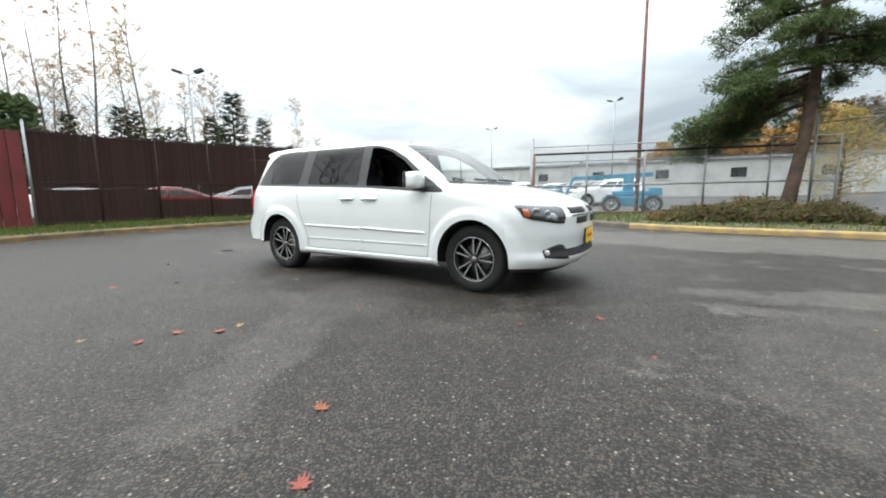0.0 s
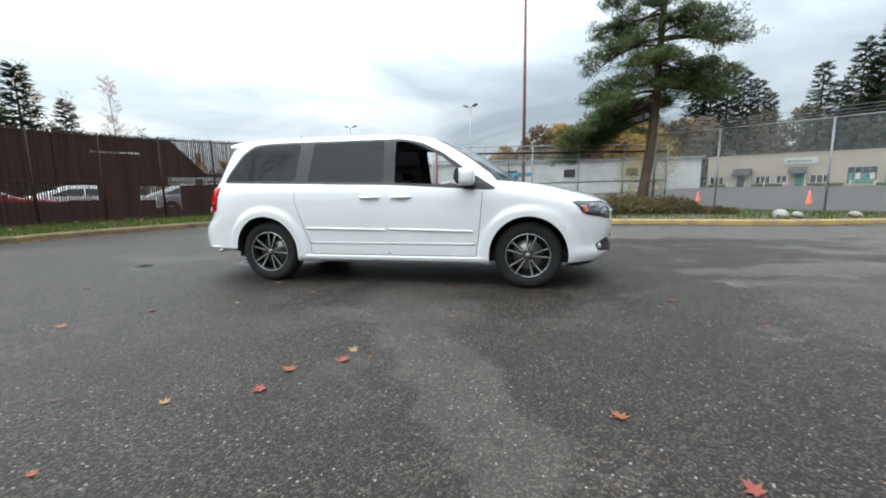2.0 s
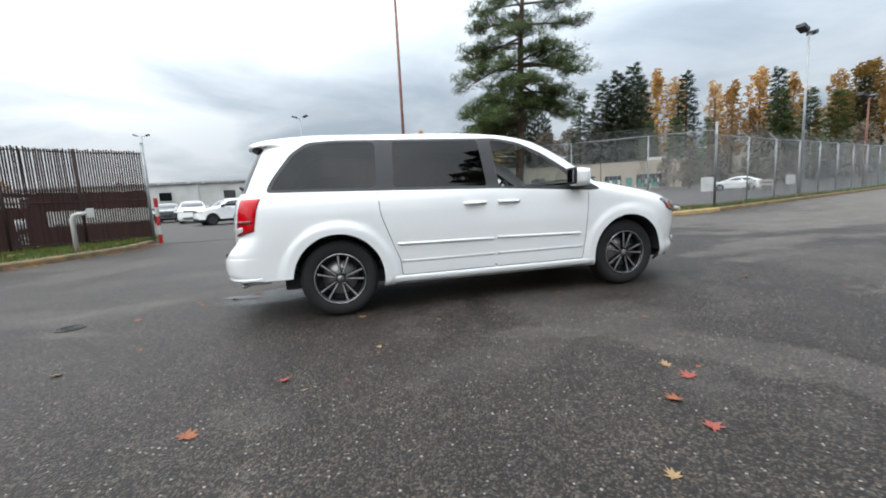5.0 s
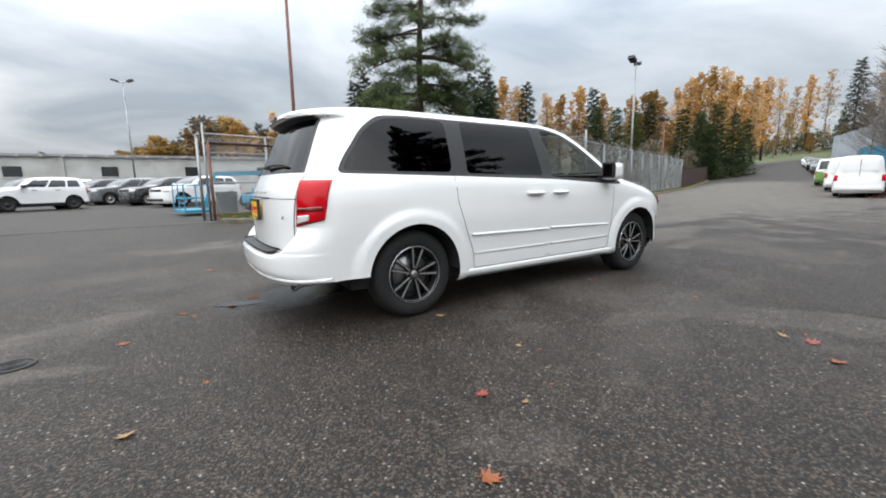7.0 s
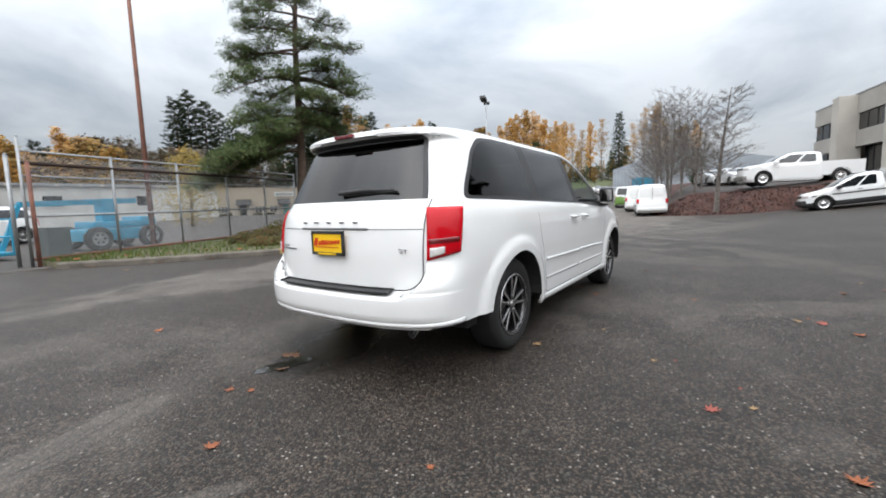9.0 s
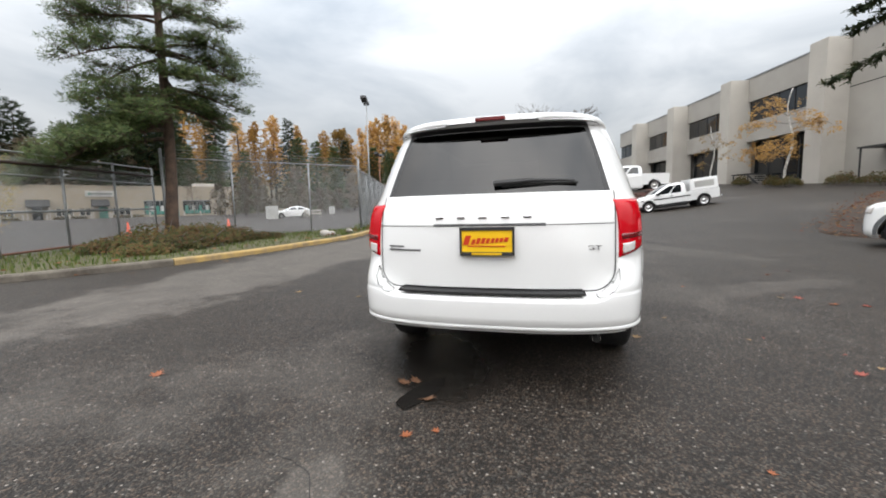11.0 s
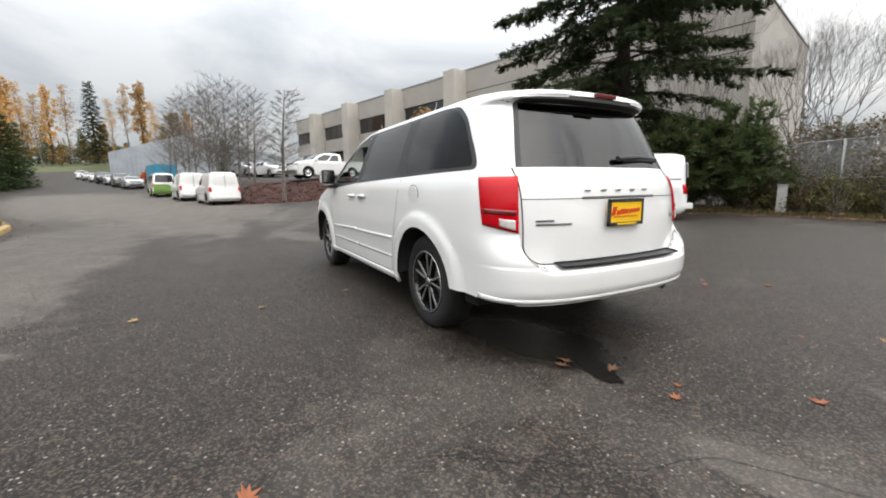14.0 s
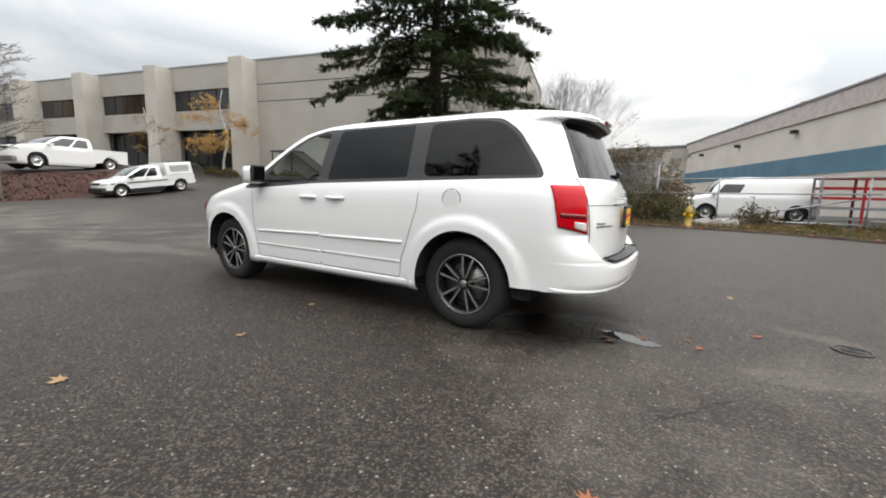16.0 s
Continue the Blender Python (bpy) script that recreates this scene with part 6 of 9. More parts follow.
def slat_fence(line, label):
    slat = link("slat", new_box(-0.026, 0.026, -0.004, 0.004, 0, 1.0), M_slat, False)
    pts = evenly(line, 9)
    gone = 0.0
    for i, ((xa, ya), (xb, yb)) in enumerate(zip(pts, pts[1:])):
        f = thing("slatted_fence", label, "fence", "slatted fence panels")
        run = math.dist((xa, ya), (xb, yb))
        yaw = math.degrees(math.atan2(yb - ya, xb - xa))
        z0 = land(xa, ya) + 0.12
        post_at(f, xa, ya, z0, 3.15 if i == 0 else 2.95, 0.035, material=None if i == 0 else M_darkpost)
        if i == 7:
            post_at(f, xb, yb, z0, 3.2, 0.045)
        for zz in (0.12, 1.36, 2.86):
            part("rail", new_tube([(xa, ya, z0 + zz), (xb, yb, z0 + zz)], 0.02, 6), M_darkpost, f)
        bm = bmesh.new()
        wire_mesh(bm, (xa, ya, 0), (xb, yb, 0), z0 + 0.05, z0 + 2.95, 0.09)
        part("wire_mesh", bm, M_darkpost, f, "rusty diamond wire")
        n = int(run / 0.062)
        nx, ny = -(yb - ya) / run, (xb - xa) / run
        for k in range(n):
            t = (k + 0.5) / n
            x, y = xa + (xb - xa) * t, ya + (yb - ya) * t
            shared("slat", slat, f, pose(x, y, z0 + 0.05, random.gauss(0, 0.6), 0, yaw) @ Matrix.Diagonal((0.80, 1, 2.86 + 0.07 * random.random(), 1)))
            # a second, staggered layer closes the gaps but for the torn stretches
            x, y = x + (xb - xa) / n * 0.5 + nx * 0.012, y + (yb - ya) / n * 0.5 + ny * 0.012
            foot, top = 0.02, 2.90 + 0.06 * random.random()
            for lo, hi in torn_out(gone + run * t) + [(top, top)]:
                lo, hi = min(lo - 0.05, top) + random.gauss(0, 0.008), min(hi - 0.05, top) + random.gauss(0, 0.008)
                if lo - foot > 0.03:
                    shared("slat", slat, f, pose(x, y, z0 + foot, 0, 0, yaw) @ Matrix.Diagonal((1.08, 1, lo - foot, 1)))
                foot = max(foot, hi)
        gone += run


slat_fence(FENCE_WEST, "tall chain-link fence filled with weathered brown slats, torn along the middle")

# brown board fence farther up the road
far_fence = thing("board_fence", "low brown board fence beyond the chain-link fence", "fence")
far_board = link("board", new_box(-0.07, 0.07, -0.012, 0.012, 0, 1.0), M_slat, False)
for k in range(230):
    t = (k + 0.5) / 230
    x, y = 39.5 + 35.5 * t, 17.5 + 12.0 * t
    shared("board", far_board, far_fence, pose(x, y, land(x, y) - 0.02, 0, 0, 18.7) @ Matrix.Diagonal((1, 1, 2.0 + 0.03 * random.random(), 1)))
for t in range(12):
    x, y = 39.5 + 3.2 * t, 17.56 + 1.082 * t
    part("post", new_box(x - 0.05, x + 0.05, y, y + 0.1, land(x, y) - 0.1, land(x, y) + 2.05), M_darkpost, far_fence)

# sliding gate frame beyond the tall pole, and its posts
gate_frame = thing("sliding_gate", "open galvanised sliding gate of pipe frame and wire", "gate")
GA, GB = Vector((-2.1, 11.3, 0.05)), Vector((7.6, 14.6, 0.15))
for t, h in ((0.0, 3.0), (0.2, 2.7), (0.4, 2.7), (0.6, 2.7), (0.8, 2.7), (1.0, 2.7)):
    p = GA.lerp(GB, t)
    post_at(gate_frame, p.x, p.y, p.z, h, 0.035)
for h, mate, r in ((2.68, M_galv, 0.024), (2.40, M_darkpost, 0.04), (2.1, M_galv, 0.02), (1.15, M_galv, 0.03), (0.12, M_rust, 0.03)):
    part("rail", new_tube([GA + Vector((0, 0, h)), GB + Vector((0, 0, h))], r, 8), mate, gate_frame, smooth=True)
bm = bmesh.new()
wire_mesh(bm, GA, GB, 0.15, 2.66, 0.075, 0.0036)
part("wire_mesh", bm, M_galv, gate_frame, "galvanised diamond wire")
for x, y, h, mate in ((-2.27, 11.6, 2.65, M_galv), (-2.0, 11.15, 2.45, M_rust)):
    p = thing("gate_post", "tall steel gate post beside the open gate", "post")
    post_at(p, x, y, land(x, y), h, 0.045, None, mate)

# ---- buildings ----
def wall_frame(origin, yaw):
    return Matrix.Translation(origin) @ pose(0, 0, 0, 0, 0, yaw)


# low white warehouse beyond the storage lot
ww = thing("warehouse", "long low weathered white warehouse behind the parked cars", "building", m=wall_frame((-62, 60, 0), -4))
part("wall", new_box(0, 86, 0, 14, -0.3, 4.45), M_whitewall, ww)
part("roof", new_box(-0.3, 86.3, -0.3, 14.3, 4.45, 4.7), M_galv, ww, "pale metal roof edge")
for k in range(47):
    part("rafter_end", new_box(0.5 + 1.83 * k, 0.75 + 1.83 * k, -0.42, -0.3, 4.38, 4.66), M_pier, ww, "pale rafter end")
for k in range(10):
    x = 5 + 8 * k
    w = part("window", new_box(x, x + 1.5, -0.06, 0.1, 2.3, 3.4), M_dark_glass, ww, "small dark window")
    part("window_frame", new_box(x - 0.1, x + 1.6, -0.10, 0.05, 2.18, 2.3), M_whitewall, w)
    part("pilaster", new_box(x + 4.6, x + 4.9, -0.14, 0.0, -0.2, 4.45), M_whitewall, ww)

# low beige building across the street
SHOPS = wall_frame((48.1, 56.7, 0.55), 148)
bb = thing("commercial_building", "low beige building with shop windows, dark awnings and a white sign", "building", m=SHOPS)
part("wall", new_box(-7.4, 21.3, -16, 0, -1.2, 4.55), M_beige, bb)
part("parapet", new_box(-7.5, 21.4, -16.1, 0.08, 4.55, 4.72), M_beige, bb)
M_teal = mat("teal_band", (0.05, 0.20, 0.16), 0.6)
M_shop_glass = mat("shop_glass", (0.035, 0.040, 0.042), 0.15, vary=0.35, scale=1.2, bump=0.0, coat=0.3)
for x0, x1, z0, z1, cols in ((19.1, 20.9, 0.55, 1.5, 3), (13.4, 15.1, 0.55, 1.5, 3), (11.5, 12.7, 0.55, 1.5, 2), (7.0, 9.0, 0.55, 1.5, 3)):
    w = part("window", new_box(x0, x1, -0.1, 0.03, z0, z1), M_shop_glass, bb, "small dark window")
    for k in range(cols + 1):
        x = x0 + (x1 - x0) * k / cols
        part("mullion", new_box(x - 0.06, x + 0.06, 0.0, 0.07, z0 - 0.05, z1 + 0.05), M_pier, w)
    part("window_sill", new_box(x0 - 0.1, x1 + 0.1, 0.0, 0.12, z0 - 0.12, z0 - 0.05), M_pier, w)
for x0, x1 in ((2.6, 5.3), (-3.7, 0.2)):
    w = part("shop_window", new_box(x0, x1, -0.1, 0.03, 0.35, 2.45), M_shop_glass, bb, "dark shop window with teal posters")
    for k in range(1, 4):
        x = x0 + (x1 - x0) * k / 4
        part("mullion", new_box(x - 0.03, x + 0.03, 0.0, 0.06, 0.35, 2.45), M_galv, w)
    part("window_band", new_box(x0 + 0.12, x1 - 0.12, 0.03, 0.05, 0.42, 0.95), M_teal, w, "teal lower band")
    for k in range(4):
        x = x0 + (x1 - x0) * (k + 0.5) / 4
        part("poster", new_box(x - 0.2, x + 0.25, 0.03, 0.06, 0.9, 1.7), (M_whitewall, M_teal)[k % 2], w, "pale window poster")
    part("window_head", new_box(x0 - 0.1, x1 + 0.1, 0.0, 0.1, 2.45, 2.55), M_galv, w)
for x in (9.6, 16.4, 0.85):
    d = part("door", new_box(x, x + 1.0, -0.1, 0.04, -0.1, 2.0), M_teal if x < 10 else M_shop_glass, bb, "teal entrance door" if x < 10 else "dark glass door")
    part("door_handle", new_box(x + 0.85, x + 0.9, 0.04, 0.09, 0.8, 1.2), M_galv, d)
for x0, x1 in ((15.6, 17.9), (9.4, 11.4)):
    bm = bmesh.new()
    prism(bm, [(0.0, 1.75), (1.5, 1.75), (1.5, 1.9), (0.0, 2.75)], 0.0, x1 - x0)
    part("awning", bm, M_plastic, bb, "dark sloping entrance awning", m=Matrix.Translation((x1, 0.03, 0)) @ Matrix.Rotation(radians(90), 4, "Z"))
    for x in (x0 + 0.1, x1 - 0.1):
        part("awning_post", new_tube([(x, 1.4, -0.4), (x, 1.4, 1.78)], 0.06, 8), M_pier, bb)
for x0, x1 in ((18.6, 21.0), (12.0, 15.4), (5.6, 9.2), (1.9, 2.5)):
    bm = bmesh.new()
    for k in range(int(260 * (x1 - x0))):
        clump(bm, (random.uniform(x0, x1), random.uniform(0.25, 0.8), random.uniform(-0.3, 0.42)), 0.1, 2, 0.08)
    part("hedge", bm, M_bush, bb, "clipped green hedge")
sign = part("sign_board", new_box(8.4, 11.9, 0.0, 0.14, 3.15, 3.95, 0.02), M_whitewall, bb, "long white sign board")
for k in range(5):
    part("sign_lettering", new_box(9.0 + 0.5 * k, 9.42 + 0.5 * k, 0.14, 0.16, 3.42, 3.68), M_grey_badge, sign)
part("sign_mark", new_box(11.3, 11.62, 0.14, 0.16, 3.38, 3.72), M_teal, sign, "dark round sign mark")
part("rooftop_unit", new_box(-5.4, -2.3, -5, -3, 4.72, 5.4, 0.05), M_pier, bb, "white rooftop unit")
for k in range(12):
    bol = thing("bollard", "short pale bollard before the shops", "bollard", "bollards before the shops", m=SHOPS @ pose(-6.0 + 2.2 * k, 2.6, -0.1))
    part("post", new_tube([(0, 0, -0.3), (0, 0, 0.8), (0, 0, 0.86)], [0.1, 0.1, 0.05], 8), M_pier, bol)
# odds and ends on the lot before it
skip = thing("storage_cabinet", "pale storage cabinet on the lot across the street", "cabinet", m=pose(36.3, 31.4, land(36.3, 31.4), 0, 0, 50))
part("body", new_box(-0.9, 0.9, -0.5, 0.5, 0, 1.5, 0.03), M_whitewall, skip)
part("door", new_box(-0.02, 0.86, -0.54, -0.5, 0.08, 1.42, 0.01), M_pier, skip)
for x, y, yaw in ((38.6, 28.4, 20), (39.2, 27.4, -30)):
    horse = thing("barricade", "white and red folding barricade on the lot", "barricade", "barricades on the lot", m=pose(x, y, land(x, y), 0, 0, yaw))
    for q in (-0.5, 0.5):
        for o in (-0.25, 0.25):
            part("leg", new_tube([(q, o, 0), (q, 0, 1.0)], 0.03, 6), M_pier, horse)
    for z in (0.55, 0.9):
        part("board", new_box(-0.65, 0.65, -0.1 - 0.2 * (1 - z), -0.06 - 0.2 * (1 - z), z - 0.1, z + 0.1), M_pier, horse, "pale barricade board")
notice = thing("notice_board", "small white notice board standing on the lot", "sign", m=pose(40.0, 25.7, land(40.0, 25.7), 0, 0, 130))
part("post", new_tube([(0, 0, 0), (0, 0, 1.0)], 0.04, 6), M_galv, notice)
part("board", new_box(-0.35, 0.35, -0.03, 0.03, 0.45, 1.35, 0.01), M_whitewall, notice)

# two-storey office building with tall piers on the slope
office = thing("office_building", "two-storey grey concrete office building with tall piers and dark window bands", "building", m=wall_frame((35.8, -23.0, 2.1), 13))
OT = 11.5
part("wall", new_box(-26, 0.2, -20, 0, -1.5, OT), M_concrete, office, "blank jointed concrete wall")
for z in (7.5, 9.15):
    part("wall_joint", new_box(-26, 0.0, -0.02, 0.012, z, z + 0.07), M_seam, office)
part("roof", new_box(-26.1, 46.1, -20.1, 0.06, OT, OT + 0.12), M_galv, office, "thin metal roof edge")
for k in range(4):
    x0 = 11.5 * k
    part("pier", new_box(x0, x0 + 1.7, -0.6, 1.9, -1.5, OT - 0.08, 0.04), M_pier, office, "tall pale concrete pier")
    a, b = x0 + 1.7, x0 + 11.5
    part("wall_panel", new_box(a, b, -0.35, 0.0, 9.1, OT), M_concrete, office)
    part("wall_panel", new_box(a, b, -0.35, 0.0, 4.95, 6.97), M_concrete, office)
    part("wall_panel", new_box(a, b, -0.35, 0.0, -1.5, 0.6), M_concrete, office)
    up = part("window_band", new_box(a, b, -0.45, -0.25, 6.97, 9.1), M_dark_glass, office, "dark upper window band")
    lo = part("window_band", new_box(a, b, -1.2, -1.0, 0.6, 4.95), M_dark_glass, office, "dark ground-floor glazing")
    for j in range(1, 5):
        x = a + (b - a) * j / 5
        part("mullion", new_box(x - 0.04, x + 0.04, -0.26, -0.2, 6.97, 9.1), M_plastic, up)
        part("mullion", new_box(x - 0.05, x + 0.05, -1.01, -0.93, 0.6, 4.95), M_plastic, lo)
part("back_wall", new_box(0.2, 46, -20, -1.25, -1.5, OT - 0.01), M_concrete, office)
def steel_stair(label, x, width, rise, steps):
    """A landing against the wall and a straight flight falling away from it."""
    st = thing("entrance_stair", label, "stair", m=wall_frame((35.8, -23.0, 2.1), 13))
    part("landing", new_box(x, x + 2.6, 0.05, width, rise - 0.12, rise, 0.01), M_plastic, st, "dark flat landing")
    for k in range(steps):
        part("step", new_box(x - 0.30 * (k + 1), x - 0.30 * k + 0.03, 0.1, width, rise - rise / steps * (k + 1) - 0.05, rise - rise / steps * (k + 1)), M_concrete, st)
    for y in (0.08, width):
        part("stringer", new_tube([(x + 0.1, y, rise - 0.16), (x - 0.30 * steps, y, -0.1)], 0.09, 4), M_plastic, st, "dark sloping stringer")
    for q in (x + 0.2, x + 2.4):
        part("landing_post", new_tube([(q, width - 0.1, -0.6), (q, width - 0.1, rise - 0.1)], 0.06, 8), M_plastic, st)
    return st


steel_stair("dark steel stair with a flat landing at the office wall", -5.6, 1.9, 2.5, 12)
steel_stair("short pale entrance stair between the office piers", 8.6, 1.6, 1.5, 7)

# pale warehouse with a blue stripe
M_palewall = mat("pale_painted_wall", (0.66, 0.61, 0.555), 0.8, vary=0.05, scale=0.4, fine=14, dark=(0.58, 0.535, 0.485), bump=0.1)
def stripe_wall(m, length, label):
    w = thing("warehouse", label, "building", m=m)
    part("wall", new_box(0, length, -10, 0, -0.5, 6.3), M_palewall, w)
    part("fascia", new_box(-0.1, length + 0.1, -10, 0.12, 6.3, 7.5), mat("rosy_fascia", (0.56, 0.50, 0.475), 0.8), w, "rosy grey fascia")
    part("stripe", new_box(0, length, -0.05, 0.03, 2.7, 3.95), mat("dull_blue_stripe", (0.10, 0.21, 0.29), 0.7, scale=0.6), w, "dull blue painted stripe")
    part("roof", new_box(-0.15, length + 0.15, -10, 0.2, 7.5, 7.62), M_galv, w)
    for k in range(int(length / 9)):
        part("wall_lamp", new_box(4 + 9 * k, 4.4 + 9 * k, 0.03, 0.4, 5.6, 5.85, 0.03), M_plastic, w, "dark wall lamp")
        part("roof_vent", new_tube([(6 + 9 * k, -1, 7.6), (6 + 9 * k, -1, 8.1)], 0.2, 8), M_galv, w)
    return w


stripe_wall(wall_frame((-15.2, -13.1, 0), -72.5), 46, "long pale warehouse with a dull blue stripe")
annex = thing("warehouse", "pale warehouse wing with a plain blank wall", "building", m=wall_frame((-1.4, -57, 0), -12))
part("wall", new_box(-0.3, 14, -12, 0, -0.5, 7.3), M_pier, annex)
part("roof", new_box(-0.3, 14.2, -12, 0.2, 7.3, 7.5), M_galv, annex)

# blue-grey shed up the road
shed = thing("metal_shed", "blue-grey metal shed with a shallow gabled roof", "building", m=wall_frame((86.5, 3.6, land(86.5, 3.6)), 92))
bm = bmesh.new()
prism(bm, [(-14, -3), (14, -3), (14, 4.0), (2.5, 7.6), (-14, 4.0)], -26, 0)
part("wall", bm, mat("blue_grey_sheet", (0.30, 0.33, 0.36), 0.6, scale=0.5), shed)
M_shed_rib = mat("shed_rib", (0.33, 0.36, 0.39), 0.6)
for k in range(40):
    part("sheet_rib", new_box(-14 + 0.7 * k, -13.9 + 0.7 * k, 0, 0.06, -3, 3.95), M_shed_rib, shed)
box_c = thing("shipping_container", "blue shipping container beside the road", "container", m=wall_frame((62, 8.2, land(62, 8.2)), 15))
part("body", new_box(-3, 3, -1.2, 1.2, 0, 2.5, 0.03), M_blue, box_c)
for k in range(24):
    part("rib", new_box(-2.95 + 0.25 * k, -2.85 + 0.25 * k, -1.24, -1.2, 0.1, 2.4), M_blue, box_c)

# red panel gate at the end of the slatted fence
rg = thing("red_gate", "dull red sheet-metal gate at the slatted fence", "gate")
M_redsheet = mat("dull_red_sheet", (0.16, 0.022, 0.022), 0.55, vary=0.15, scale=1.5)
for k in range(14):
    y = -0.70 - 0.3 * k
    part("panel", new_box(-13.40 - 0.06 * k, -13.36 - 0.06 * k, y - 0.29, y, 0.06, 2.95, 0.008), M_redsheet, rg)

# ---- lamp posts ----
def lamp_post(base, h, r, heads, label, mate):
    p = thing("lamp_post", label, "lamp post", m=pose(*base))
    part("pole", new_tube([(0, 0, -0.1), (0, 0, h)], [r, r * 0.6], 10), mate, p, smooth=True)
    part("base_plate", new_box(-r * 2.2, r * 2.2, -r * 2.2, r * 2.2, -0.05, 0.06, 0.01), mate, p)
    for dx, dy in heads:
        arm = part("arm", new_tube([(0, 0, h - 0.05), (dx, dy, h + 0.12)], 0.035, 6), mate, p)
        a = math.degrees(math.atan2(dy, dx))
        part("lamp_head", new_box(-0.1, 0.5, -0.2, 0.2, -0.1, 0.1, 0.03), M_plastic, arm, "dark flood lamp head", m=pose(dx, dy, h + 0.14, 0, -18, a))
    return p


lamp_post((1.42, 14.0, 0.05), 9.9, 0.085, ((0.12, 0.0), (-0.12, 0.0)), "tall rusty red-brown lamp post behind the gate", M_rust)
lamp_post((-6.0, 52.7, 0), 12.0, 0.10, ((0.5, -0.2), (-0.5, 0.2)), "tall grey lamp post in the storage lot", M_galv)
lamp_post((22.9, 12.6, 0.0), 8.5, 0.075, ((0.45, 0.2), (-0.45, -0.1)), "tall weathered steel lamp post behind the road fence", M_galv)
lamp_post((34.7, 16.9, 0.0), 6.3, 0.08, ((0.4, 0.1), (-0.4, 0.0)), "rusty lamp post farther up the road", M_rust)
lamp_post((-27.4, 11.7, 0), 9.4, 0.10, ((0.5, 0.3), (-0.5, -0.3)), "grey lamp post behind the slatted fence", M_galv)
lamp_post((-32.0, 72.0, 0), 13.0, 0.12, ((0.7, 0.0), (-0.7, 0.0)), "slim lamp post far behind the warehouse", M_galv)

# ---- other vehicles ----
def simple_wheel(parent, x, y, r, rim, steel, width=0.2):
    s = 1 if y > 0 else -1
    hub = new("wheel")
    hub.parent, hub.matrix_basis = parent, pose(x, y, r, 0, 0, 0 if s > 0 else 180)
    bm = bmesh.new()
    lathe(bm, [(rim, -width), (r - 0.03, -width), (r, -width + 0.03), (r, -0.03), (r - 0.03, 0.0), (rim, -0.004)], 28)
    part("tyre", bm, M_rubber, hub, smooth=True)
    bm = bmesh.new()
    lathe(bm, [(0.001, -0.01), (0.05, -0.008), (0.06, -0.03), (rim - 0.04, -0.025), (rim, -0.004)], 28)
    disc = part("rim", bm, steel, hub, smooth=True)
    for k in range(6):
        a = 2 * math.pi * k / 6
        part("rim_slot", new_tube([(0.6 * rim * math.cos(a), -0.024, 0.6 * rim * math.sin(a)), (0.6 * rim * math.cos(a), -0.016, 0.6 * rim * math.sin(a))], rim * 0.16, 8), M_seam, disc)


